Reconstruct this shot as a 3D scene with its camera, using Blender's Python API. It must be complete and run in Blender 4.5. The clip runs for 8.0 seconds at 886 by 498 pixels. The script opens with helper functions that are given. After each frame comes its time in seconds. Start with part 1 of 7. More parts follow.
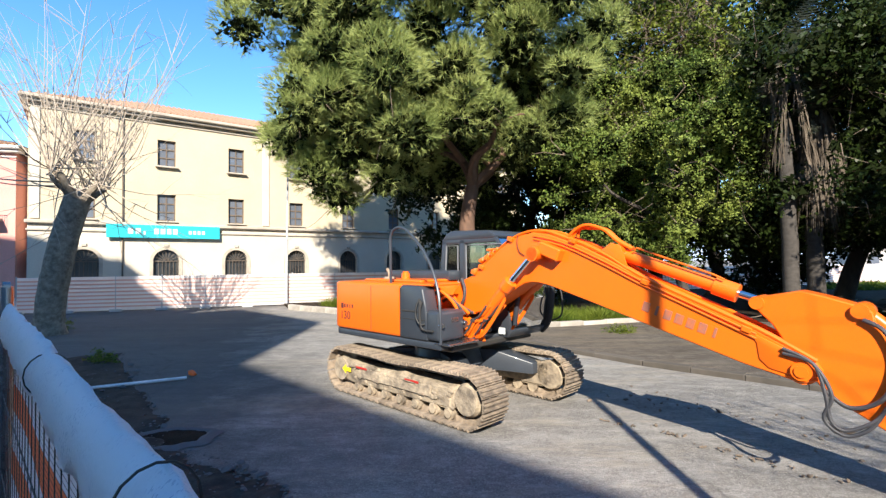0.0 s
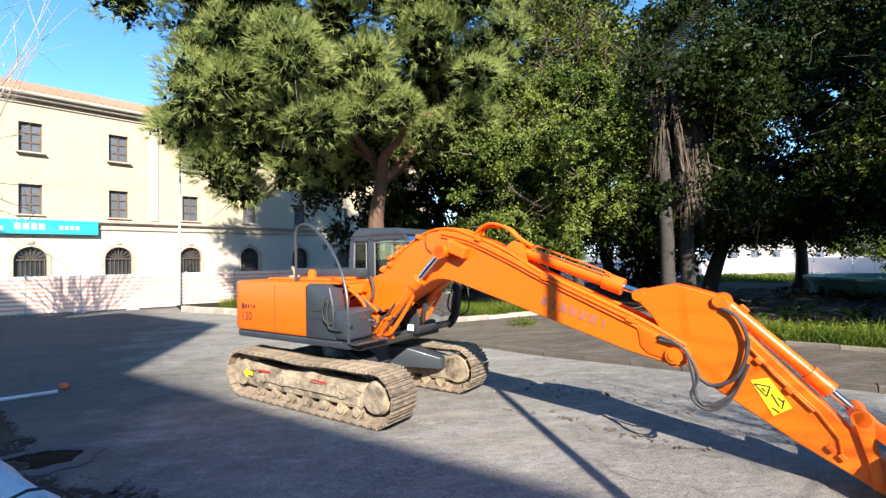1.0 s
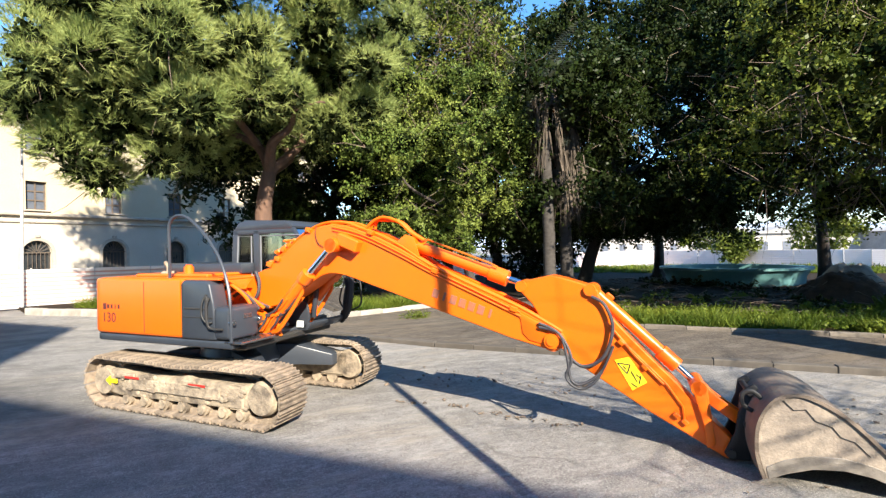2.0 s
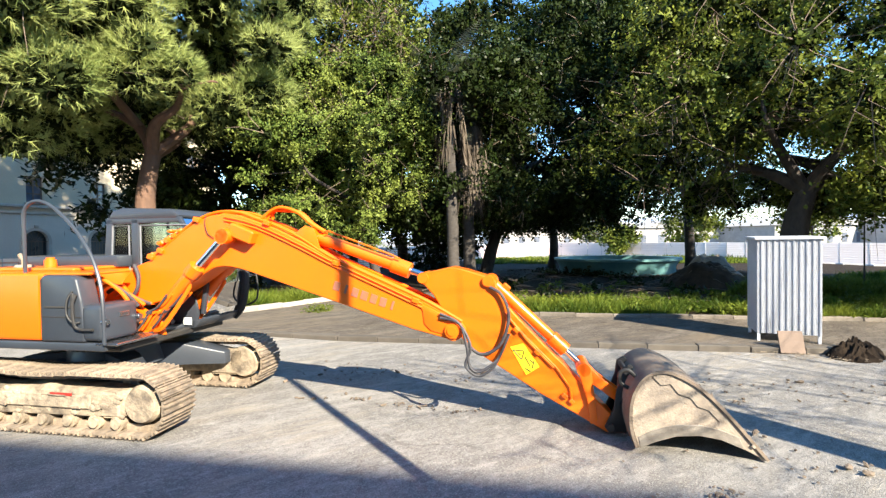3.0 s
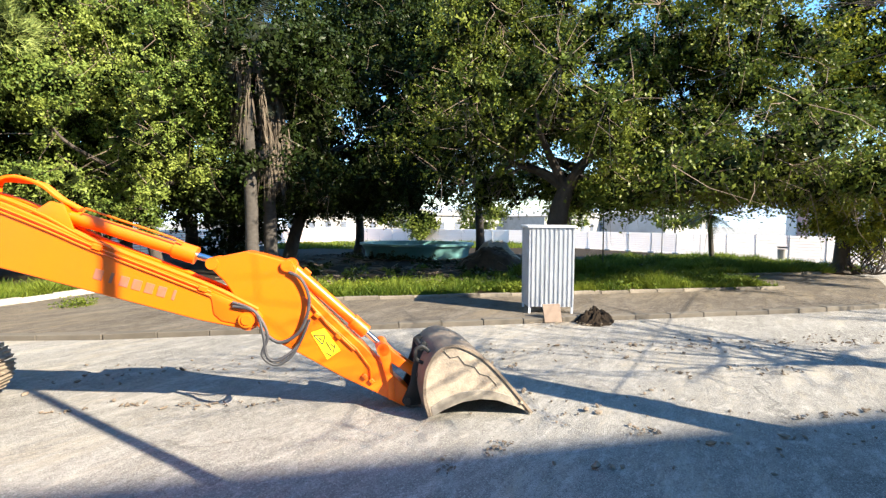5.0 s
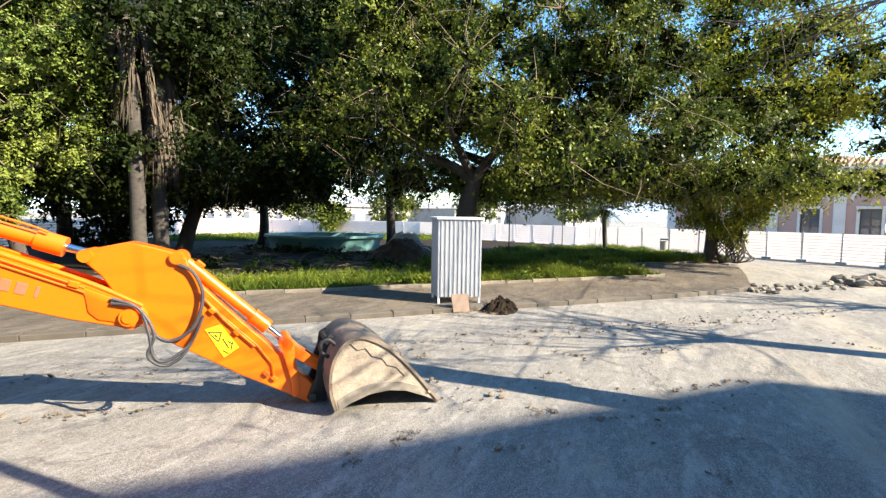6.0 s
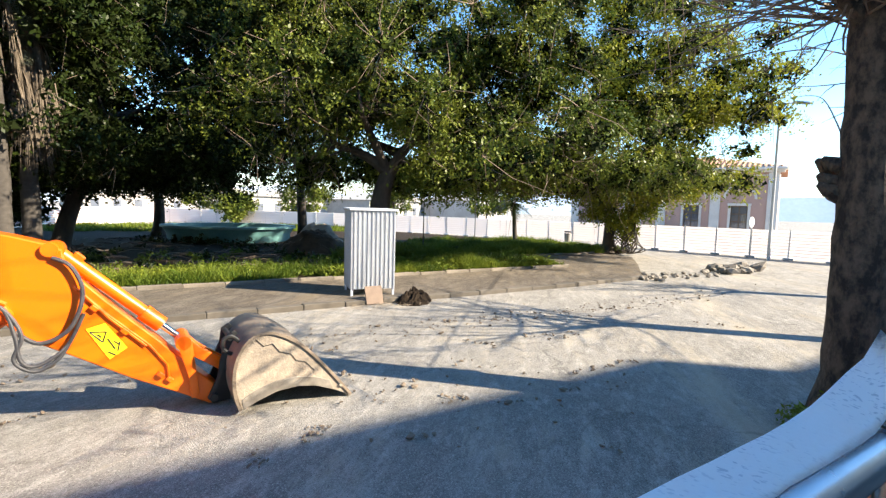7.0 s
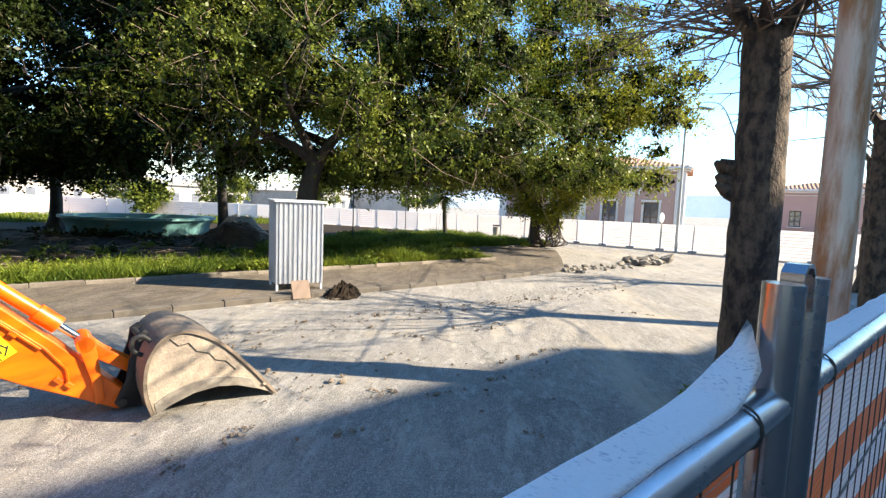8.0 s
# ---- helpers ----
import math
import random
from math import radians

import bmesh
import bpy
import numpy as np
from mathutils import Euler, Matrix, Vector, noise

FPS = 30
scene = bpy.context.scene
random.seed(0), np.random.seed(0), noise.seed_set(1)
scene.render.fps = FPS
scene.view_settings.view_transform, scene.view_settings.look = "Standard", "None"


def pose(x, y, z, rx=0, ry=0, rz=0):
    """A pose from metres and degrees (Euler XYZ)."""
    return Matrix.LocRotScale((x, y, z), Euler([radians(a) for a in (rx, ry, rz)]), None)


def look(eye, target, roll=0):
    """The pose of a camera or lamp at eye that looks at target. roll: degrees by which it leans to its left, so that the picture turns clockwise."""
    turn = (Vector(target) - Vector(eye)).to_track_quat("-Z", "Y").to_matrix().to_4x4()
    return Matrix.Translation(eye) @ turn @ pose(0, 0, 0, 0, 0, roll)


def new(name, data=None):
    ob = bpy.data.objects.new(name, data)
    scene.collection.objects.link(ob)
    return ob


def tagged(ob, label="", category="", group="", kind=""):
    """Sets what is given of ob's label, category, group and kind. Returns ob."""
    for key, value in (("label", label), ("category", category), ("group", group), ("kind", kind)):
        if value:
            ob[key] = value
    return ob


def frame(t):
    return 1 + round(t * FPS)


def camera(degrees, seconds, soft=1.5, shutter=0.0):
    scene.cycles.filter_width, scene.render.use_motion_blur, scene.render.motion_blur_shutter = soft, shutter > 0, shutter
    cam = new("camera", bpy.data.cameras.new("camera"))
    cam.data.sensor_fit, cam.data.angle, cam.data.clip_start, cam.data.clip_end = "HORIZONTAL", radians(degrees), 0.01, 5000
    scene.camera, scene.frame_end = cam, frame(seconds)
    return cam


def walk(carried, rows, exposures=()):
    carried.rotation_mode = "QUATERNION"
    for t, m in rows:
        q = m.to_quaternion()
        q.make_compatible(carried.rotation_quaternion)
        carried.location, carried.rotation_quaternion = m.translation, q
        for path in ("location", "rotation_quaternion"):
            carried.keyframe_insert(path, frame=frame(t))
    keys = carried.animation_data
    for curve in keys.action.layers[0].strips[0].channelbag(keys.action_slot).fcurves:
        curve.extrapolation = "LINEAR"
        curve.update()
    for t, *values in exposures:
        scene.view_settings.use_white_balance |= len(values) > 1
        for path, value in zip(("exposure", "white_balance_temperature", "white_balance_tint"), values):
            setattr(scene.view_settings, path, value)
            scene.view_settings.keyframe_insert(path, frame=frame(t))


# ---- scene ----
cam = camera(85.2, 8.0, soft=1.35)
PATH = [
    (0, (-0.662, 0.598, 2.187), (-0.629, 2.597, 2.24), -0.6),
    (0.5, (-0.653, 0.583, 2.192), (-0.486, 2.575, 2.237), -0.8),
    (1, (-0.65, 0.566, 2.201), (-0.246, 2.525, 2.235), -0.9),
    (1.5, (-0.652, 0.547, 2.209), (-0.026, 2.447, 2.226), -1.0),
    (2, (-0.622, 0.533, 2.199), (0.194, 2.359, 2.2), -1.0),
    (3.5, (-0.576, 0.501, 2.202), (0.734, 2.01, 2.144), -0.5),
    (4, (-0.566, 0.491, 2.197), (0.894, 1.856, 2.124), -0.2),
    (4.5, (-0.56, 0.477, 2.195), (1.023, 1.696, 2.107), 0.1),
    (6, (-0.502, 0.432, 2.176), (1.353, 1.168, 2.043), 0.9),
    (6.5, (-0.489, 0.416, 2.17), (1.421, 0.992, 2.025), 1.2),
    (7, (-0.492, 0.401, 2.169), (1.462, 0.8, 2.01), 1.6),
    (7.5, (-0.499, 0.383, 2.173), (1.479, 0.627, 2.005), 2.0),
    (8, (-0.494, 0.379, 2.177), (1.494, 0.493, 1.999), 2.3),
]
walk(cam, [(t, look(eye, target, roll)) for t, eye, target, roll in PATH],
     [(0, 1.2, 6500, 10), (1.0, 1.28, 6500, 10), (2.0, 1.5, 6700, 10), (3.3, 1.9, 6950, 8), (4.7, 1.98, 7050, 8), (6.0, 1.88, 7250, 9), (8.0, 1.84, 7500, 10)])

# ---- light and air ----
SUN_UP = 32.3
world = bpy.data.worlds.new("sky")
scene.world = world
world.use_nodes = True
wn, wl = world.node_tree.nodes, world.node_tree.links
sky = wn.new("ShaderNodeTexSky")
sky.sky_type, sky.sun_disc = "NISHITA", False
sky.sun_elevation, sky.sun_rotation = radians(SUN_UP), radians(180)
sky.air_density, sky.dust_density, sky.ozone_density = 1.0, 0.05, 3.5
tone = wn.new("ShaderNodeHueSaturation")
tone.inputs["Saturation"].default_value = 1.22
wl.new(sky.outputs[0], tone.inputs["Color"])
wl.new(tone.outputs[0], wn["Background"].inputs[0])
wn["Background"].inputs[1].default_value = 0.136
sun = new("sun", bpy.data.lights.new("sun", "SUN"))
sun.data.energy, sun.data.angle, sun.data.color = 5.0, radians(0.5), (1.0, 0.92, 0.79)
sun.matrix_world = pose(0, -30, 40, 90 - SUN_UP, 0, 0)


# ---- materials ----
def material(name, base, rough=0.7, metal=0.0, second=None, scale=4.0, fine=60.0, bump=0.15, spread=0.0, mottle=0.5, spec=0.5, stretch=(1, 1, 1), coat=0.0):
    """A surface whose colour runs between base and second at two scales, with relief; spread varies it from piece to piece."""
    m = bpy.data.materials.new(name)
    m.use_nodes = True
    n, l = m.node_tree.nodes, m.node_tree.links
    b = n["Principled BSDF"]
    b.inputs["Roughness"].default_value, b.inputs["Metallic"].default_value = rough, metal
    b.inputs["Specular IOR Level"].default_value = spec
    b.inputs["Coat Weight"].default_value = coat
    second = second or tuple(c * 0.7 for c in base)
    co, mp = n.new("ShaderNodeTexCoord"), n.new("ShaderNodeMapping")
    mp.inputs["Scale"].default_value = stretch
    l.new(co.outputs["Object"], mp.inputs[0])
    big, small = n.new("ShaderNodeTexNoise"), n.new("ShaderNodeTexNoise")
    for t, s, d in ((big, scale, 6.0), (small, fine, 3.0)):
        t.inputs["Scale"].default_value, t.inputs["Detail"].default_value, t.inputs["Roughness"].default_value = s, d, 0.65
        l.new(mp.outputs[0], t.inputs["Vector"])
    ramp = n.new("ShaderNodeMapRange")
    ramp.inputs[1].default_value, ramp.inputs[2].default_value = 0.5 - mottle * 0.4, 0.5 + mottle * 0.4
    l.new(big.outputs[0], ramp.inputs[0])
    mix = n.new("ShaderNodeMix")
    mix.data_type = "RGBA"
    mix.inputs[6].default_value, mix.inputs[7].default_value = (*base, 1), (*second, 1)
    l.new(ramp.outputs[0], mix.inputs[0])
    hsv = n.new("ShaderNodeHueSaturation")
    l.new(mix.outputs[2], hsv.inputs["Color"])
    val = n.new("ShaderNodeMapRange")
    val.inputs[3].default_value, val.inputs[4].default_value = 0.85, 1.15
    l.new(small.outputs[0], val.inputs[0])
    if spread:
        info, add = n.new("ShaderNodeObjectInfo"), n.new("ShaderNodeMath")
        rnd = n.new("ShaderNodeMapRange")
        rnd.inputs[3].default_value, rnd.inputs[4].default_value = 1 - spread, 1 + spread
        l.new(info.outputs["Random"], rnd.inputs[0])
        add.operation = "MULTIPLY"
        l.new(val.outputs[0], add.inputs[0])
        l.new(rnd.outputs[0], add.inputs[1])
        l.new(add.outputs[0], hsv.inputs["Value"])
    else:
        l.new(val.outputs[0], hsv.inputs["Value"])
    l.new(hsv.outputs[0], b.inputs["Base Color"])
    rr = n.new("ShaderNodeMapRange")
    rr.inputs[3].default_value, rr.inputs[4].default_value = max(0.03, rough - 0.12), min(1, rough + 0.12)
    l.new(big.outputs[0], rr.inputs[0])
    l.new(rr.outputs[0], b.inputs["Roughness"])
    if bump:
        bp = n.new("ShaderNodeBump")
        bp.inputs["Strength"].default_value, bp.inputs["Distance"].default_value = bump, 0.02
        l.new(small.outputs[0], bp.inputs["Height"])
        l.new(bp.outputs[0], b.inputs["Normal"])
    return m


def leaf_material(name, base, second, through_light=0.35, rough=0.45, gloss=0.12):
    """Leaves: colour by leaf, some light passing through."""
    m = bpy.data.materials.new(name)
    m.use_nodes = True
    n, l = m.node_tree.nodes, m.node_tree.links
    b = n["Principled BSDF"]
    b.inputs["Roughness"].default_value = rough
    b.inputs["Specular IOR Level"].default_value = gloss
    geo, mix = n.new("ShaderNodeNewGeometry"), n.new("ShaderNodeMix")
    mix.data_type = "RGBA"
    mix.inputs[6].default_value, mix.inputs[7].default_value = (*base, 1), (*second, 1)
    co, big = n.new("ShaderNodeTexCoord"), n.new("ShaderNodeTexNoise")
    big.inputs["Scale"].default_value = 0.5
    l.new(co.outputs["Object"], big.inputs["Vector"])
    av = n.new("ShaderNodeMath")
    av.operation = "MULTIPLY_ADD"
    av.inputs[1].default_value = 0.45
    l.new(geo.outputs["Random Per Island"], av.inputs[0])
    sh = n.new("ShaderNodeMapRange")
    sh.inputs[1].default_value, sh.inputs[2].default_value, sh.inputs[3].default_value, sh.inputs[4].default_value = 0.35, 0.65, 0.0, 0.55
    l.new(big.outputs[0], sh.inputs[0])
    l.new(sh.outputs[0], av.inputs[2])
    l.new(av.outputs[0], mix.inputs[0])
    l.new(mix.outputs[2], b.inputs["Base Color"])
    tr, ms = n.new("ShaderNodeBsdfTranslucent"), n.new("ShaderNodeMixShader")
    l.new(mix.outputs[2], tr.inputs[0])
    ms.inputs[0].default_value = through_light
    l.new(b.outputs[0], ms.inputs[1])
    l.new(tr.outputs[0], ms.inputs[2])
    l.new(ms.outputs[0], n["Material Output"].inputs[0])
    return m


def glass_material(name, tint=(0.75, 0.85, 0.82), rough=0.03):
    m = bpy.data.materials.new(name)
    m.use_nodes = True
    n, l = m.node_tree.nodes, m.node_tree.links
    tr, gl, ms, fr = n.new("ShaderNodeBsdfTransparent"), n.new("ShaderNodeBsdfGlossy"), n.new("ShaderNodeMixShader"), n.new("ShaderNodeFresnel")
    tr.inputs[0].default_value = (*tint, 1)
    gl.inputs["Roughness"].default_value = rough
    fr.inputs[0].default_value = 1.5
    l.new(fr.outputs[0], ms.inputs[0])
    l.new(tr.outputs[0], ms.inputs[1])
    l.new(gl.outputs[0], ms.inputs[2])
    l.new(ms.outputs[0], n["Material Output"].inputs[0])
    return m



def asphalt_material(name, base, stain, pale, left_shade=None):
    """Worn asphalt: stains, pale dust, grit and cracks."""
    m = bpy.data.materials.new(name)
    m.use_nodes = True
    n, l = m.node_tree.nodes, m.node_tree.links
    b = n["Principled BSDF"]
    b.inputs["Roughness"].default_value, b.inputs["Specular IOR Level"].default_value = 0.95, 0.12
    co = n.new("ShaderNodeTexCoord")

    def tex(scale, detail=5.0, rough=0.6, stretch=None):
        t = n.new("ShaderNodeTexNoise")
        t.inputs["Scale"].default_value, t.inputs["Detail"].default_value, t.inputs["Roughness"].default_value = scale, detail, rough
        if stretch:
            mp = n.new("ShaderNodeMapping")
            mp.inputs["Rotation"].default_value, mp.inputs["Scale"].default_value = (0, 0, radians(46)), stretch
            l.new(co.outputs["Object"], mp.inputs[0])
            l.new(mp.outputs[0], t.inputs["Vector"])
        else:
            l.new(co.outputs["Object"], t.inputs["Vector"])
        return t.outputs[0]

    def span(v, a, b_, c=0.0, d=1.0):
        r = n.new("ShaderNodeMapRange")
        for k, q in zip((1, 2, 3, 4), (a, b_, c, d)):
            r.inputs[k].default_value = q
        l.new(v, r.inputs[0])
        return r.outputs[0]

    def blend(f, x, y, mode="MIX"):
        k = n.new("ShaderNodeMix")
        k.data_type, k.blend_type = "RGBA", mode
        l.new(f, k.inputs[0])
        for i, q in ((6, x), (7, y)):
            if isinstance(q, tuple):
                k.inputs[i].default_value = (*q, 1)
            else:
                l.new(q, k.inputs[i])
        return k.outputs[2]

    c = blend(span(tex(0.35, 13, 0.8), 0.43, 0.6, 0, 0.75), base, stain)
    c = blend(span(tex(0.9, 12, 0.84, (0.35, 1.6, 1)), 0.50, 0.60, 0, 0.8), c, pale)
    c = blend(span(tex(3.0, 7, 0.8), 0.5, 0.64, 0, 0.55), c, stain)
    c = blend(span(tex(4.6, 7, 0.8, (0.5, 1.2, 1)), 0.52, 0.64, 0, 0.6), c, tuple(q * 1.18 for q in pale))
    c = blend(span(tex(14, 4, 0.8), 0.56, 0.66, 0, 0.55), c, stain)
    c = blend(span(tex(26, 3, 0.85), 0.53, 0.66, 0, 0.6), c, pale)
    c = blend(span(tex(60, 3, 0.85), 0.54, 0.64, 0, 0.95), c, tuple(q * 1.25 for q in pale))
    c = blend(span(tex(85, 2, 0.85), 0.57, 0.66, 0, 0.95), c, tuple(q * 0.4 for q in stain))
    c = blend(span(tex(0.6, 12, 0.82, (0.25, 1.1, 1)), 0.51, 0.61, 0, 0.6), c, (pale[0] * 1.06, pale[1] * 0.98, pale[2] * 0.84))
    # Darkens the square's left side: the house's shade is put into the colour.
    if left_shade:
        dot, pos = n.new("ShaderNodeVectorMath"), n.new("ShaderNodeMath")
        dot.operation, pos.operation = "DOT_PRODUCT", "ADD"
        l.new(co.outputs["Object"], dot.inputs[0])
        dot.inputs[1].default_value = (1.0, 0.35, 0.0)
        l.new(dot.outputs["Value"], pos.inputs[0])
        l.new(span(tex(0.5, 8, 0.7), 0.3, 0.7, -2.0, 2.0), pos.inputs[1])
        c = blend(span(pos.outputs[0], -1.2, 1.0, 0.75, 0.0), c, left_shade)
    vo = n.new("ShaderNodeTexVoronoi")
    vo.feature, vo.inputs["Scale"].default_value = "DISTANCE_TO_EDGE", 0.55
    wob, add = n.new("ShaderNodeTexNoise"), n.new("ShaderNodeMix")
    wob.inputs["Scale"].default_value, wob.inputs["Detail"].default_value = 2.2, 6.0
    add.data_type, add.inputs[0].default_value = "VECTOR", 0.42
    l.new(co.outputs["Object"], wob.inputs["Vector"])
    l.new(co.outputs["Object"], add.inputs[4])
    l.new(wob.outputs[1], add.inputs[5])
    l.new(add.outputs[1], vo.inputs["Vector"])
    crack = n.new("ShaderNodeMath")
    crack.operation = "MULTIPLY"
    l.new(span(vo.outputs[0], 0.0, 0.010, 0.4, 0.0), crack.inputs[0])
    l.new(span(tex(0.22, 3), 0.46, 0.56), crack.inputs[1])
    c = blend(crack.outputs[0], c, tuple(q * 0.35 for q in stain))
    l.new(c, b.inputs["Base Color"])
    bp, hs = n.new("ShaderNodeBump"), n.new("ShaderNodeMath")
    hs.operation = "SUBTRACT"
    l.new(tex(55, 4, 0.8), hs.inputs[0])
    l.new(crack.outputs[0], hs.inputs[1])
    bp.inputs["Strength"].default_value, bp.inputs["Distance"].default_value = 0.9, 0.02
    l.new(hs.outputs[0], bp.inputs["Height"])
    l.new(bp.outputs[0], b.inputs["Normal"])
    return m


ASPHALT = asphalt_material("asphalt", (0.25, 0.238, 0.22), (0.145, 0.137, 0.126), (0.38, 0.36, 0.33), (0.10, 0.097, 0.093))
VERGE = material("dark gritty verge soil", (0.085, 0.072, 0.06), 0.95, second=(0.035, 0.03, 0.026), scale=3, fine=22, bump=1.0, mottle=0.6, spec=0.1)
PATCH = material("asphalt patch", (0.10, 0.10, 0.105), 0.92, second=(0.14, 0.135, 0.13), scale=1.5, fine=55, bump=0.6, spec=0.3)
PAVING = asphalt_material("pavement concrete", (0.12, 0.102, 0.084), (0.058, 0.048, 0.04), (0.20, 0.174, 0.145))
KERBD = material("dirty kerb concrete", (0.125, 0.108, 0.088), 0.9, second=(0.055, 0.047, 0.038), scale=1.5, fine=30, bump=0.6, spread=0.15, mottle=0.8)
KERB = material("kerb stone", (0.21, 0.18, 0.145), 0.88, second=(0.07, 0.06, 0.048), scale=1.8, fine=40, bump=0.6, spread=0.3, mottle=0.45)
SOIL = material("soil", (0.042, 0.031, 0.021), 0.95, second=(0.02, 0.0155, 0.011), scale=1.2, fine=18, bump=0.9, mottle=0.8, spec=0.08)
MUD = material("dark wet soil", (0.026, 0.018, 0.012), 0.95, second=(0.011, 0.008, 0.006), scale=3, fine=25, bump=1.0, spec=0.1)
SAND = material("pale rubble earth", (0.34, 0.28, 0.21), 0.95, second=(0.22, 0.17, 0.12), scale=3, fine=25, bump=0.9)
RUBBLE = material("broken concrete", (0.26, 0.235, 0.20), 0.9, second=(0.14, 0.12, 0.10), scale=3, fine=25, bump=0.8, spread=0.25)
ORANGE = material("orange machine paint", (0.88, 0.152, 0.006), 0.36, second=(0.82, 0.134, 0.005), scale=1.3, fine=90, bump=0.02, mottle=0.9, coat=0.15)
SLATE = material("slate grey machine paint", (0.042, 0.050, 0.063), 0.4, second=(0.03, 0.036, 0.046), scale=2, fine=80, bump=0.03, coat=0.15)
DARK = material("dark steel", (0.022, 0.022, 0.024), 0.55, second=(0.04, 0.036, 0.03), scale=4, fine=50, bump=0.2)
RUBBER = material("black rubber", (0.02, 0.02, 0.02), 0.6, fine=80, bump=0.1)
HOSE = material("grey hose", (0.055, 0.055, 0.062), 0.5, second=(0.03, 0.03, 0.034), fine=120, bump=0.3)
CHROME = material("chromed rod", (0.75, 0.75, 0.76), 0.12, 1.0, second=(0.7, 0.7, 0.7), fine=200, bump=0.0)
TRACK = material("dusty track steel", (0.36, 0.28, 0.20), 0.9, second=(0.11, 0.088, 0.068), scale=7, fine=35, bump=0.7, spread=0.25, mottle=0.45)
DUST = material("mud-caked steel", (0.44, 0.355, 0.25), 0.95, second=(0.13, 0.105, 0.08), scale=5, fine=25, bump=0.6, mottle=0.4)
BUCKETM = material("worn bucket steel", (0.40, 0.33, 0.255), 0.75, second=(0.19, 0.158, 0.13), scale=3.2, fine=40, bump=0.4, mottle=0.4)
WORN = material("scraped grey steel", (0.34, 0.305, 0.26), 0.55, 0.3, second=(0.12, 0.105, 0.09), scale=5, fine=40, bump=0.3, mottle=0.5)
STICKER = material("yellow sticker", (0.95, 0.72, 0.02), 0.5, second=(0.9, 0.68, 0.02), bump=0.0)
BLACKP = material("black print", (0.015, 0.015, 0.015), 0.6, bump=0.0)
GREYP = material("worn grey print", (0.24, 0.12, 0.10), 0.6, second=(0.48, 0.12, 0.03), scale=9, bump=0.0)
# Paler copy of KERB: sunlight on the left bed's kerb is put into it.
KERBW = material("kerb stone with painted sunlight", (0.48, 0.44, 0.38), 0.88, second=(0.25, 0.22, 0.18), scale=1.8, fine=40, bump=0.5, spread=0.2)
MAROON = material("dark maroon print", (0.11, 0.02, 0.02), 0.6, second=(0.06, 0.02, 0.025), bump=0.0)
SEAL = material("grey window seal", (0.17, 0.18, 0.20), 0.6, bump=0.05)
MUDDY = material("dried brown mud", (0.20, 0.155, 0.115), 0.95, second=(0.11, 0.085, 0.065), fine=30, bump=0.8)
REDP = material("red print", (0.5, 0.03, 0.02), 0.6, bump=0.0)
GLASS = glass_material("cab glass", (0.80, 0.88, 0.85))
# Darker glass for the windscreen: the cabin's inner shade is put into its tint.
GLASSD = glass_material("cab glass with painted cabin shade", (0.30, 0.36, 0.36))
PANE = material("window pane", (0.09, 0.105, 0.13), 0.1, second=(0.16, 0.175, 0.21), scale=0.5, bump=0.0, spec=0.8)
# Near-black pane: the shade inside the arches is put into its colour.
ARCHP = material("arch pane with painted inner shade", (0.022, 0.024, 0.026), 0.3, second=(0.05, 0.055, 0.06), scale=0.7, bump=0.0)
PLASTER = material("cream plaster", (0.60, 0.51, 0.355), 0.9, second=(0.47, 0.39, 0.27), scale=0.35, fine=12, bump=0.25, mottle=0.9)
PLASTERW = material("pale ground floor plaster", (0.63, 0.57, 0.47), 0.9, second=(0.50, 0.44, 0.35), scale=0.4, fine=12, bump=0.25, mottle=0.9)
STONE = material("weathered stone trim", (0.58, 0.51, 0.41), 0.9, second=(0.28, 0.24, 0.20), scale=1.2, fine=15, bump=0.4, mottle=0.8)
TILE = material("terracotta roof tile", (0.46, 0.26, 0.16), 0.85, second=(0.33, 0.20, 0.13), scale=1, fine=20, bump=0.5)
WOODF = material("old window wood", (0.16, 0.12, 0.09), 0.8, second=(0.10, 0.08, 0.06), fine=60)
TEAL = material("teal banner", (0.02, 0.46, 0.52), 0.5, second=(0.02, 0.40, 0.47), scale=0.8, bump=0.03)
WHITEP = material("white print", (0.75, 0.8, 0.8), 0.6, bump=0.0)
PINK = material("pink plaster", (0.70, 0.33, 0.28), 0.9, second=(0.6, 0.28, 0.24), scale=0.5, fine=12, bump=0.2)
PINKS = material("faded salmon plaster", (0.54, 0.34, 0.285), 0.9, second=(0.44, 0.29, 0.25), scale=0.5, fine=12, bump=0.2, mottle=0.9)
WHITEW = material("white plaster trim", (0.74, 0.70, 0.65), 0.9, second=(0.6, 0.56, 0.52), scale=0.7, fine=15, bump=0.2)
NETW = leaf_material("white netting", (0.82, 0.84, 0.88), (0.86, 0.87, 0.89), 0.42, 0.75)
# Paler copy of HOARDP: the glare of full sun is put into its colour.
HOARDL = leaf_material("barrier stripe with painted sun glare", (0.89, 0.82, 0.80), (0.87, 0.79, 0.76), 0.42, 0.75)
EARTH = material("brown dug earth", (0.10, 0.062, 0.038), 0.95, second=(0.04, 0.027, 0.018), scale=3, fine=22, bump=1.0, spec=0.1)
# Brown dirty shell steel, darkened further by shade put into the colour.
BUCKETD = material("dirty bucket steel with painted shade", (0.11, 0.085, 0.065), 0.7, second=(0.25, 0.195, 0.145), scale=3, fine=35, bump=0.4, mottle=0.5)
POLEM = material("weathered grey pole paint", (0.52, 0.53, 0.54), 0.6, second=(0.40, 0.40, 0.40), scale=3, bump=0.05)
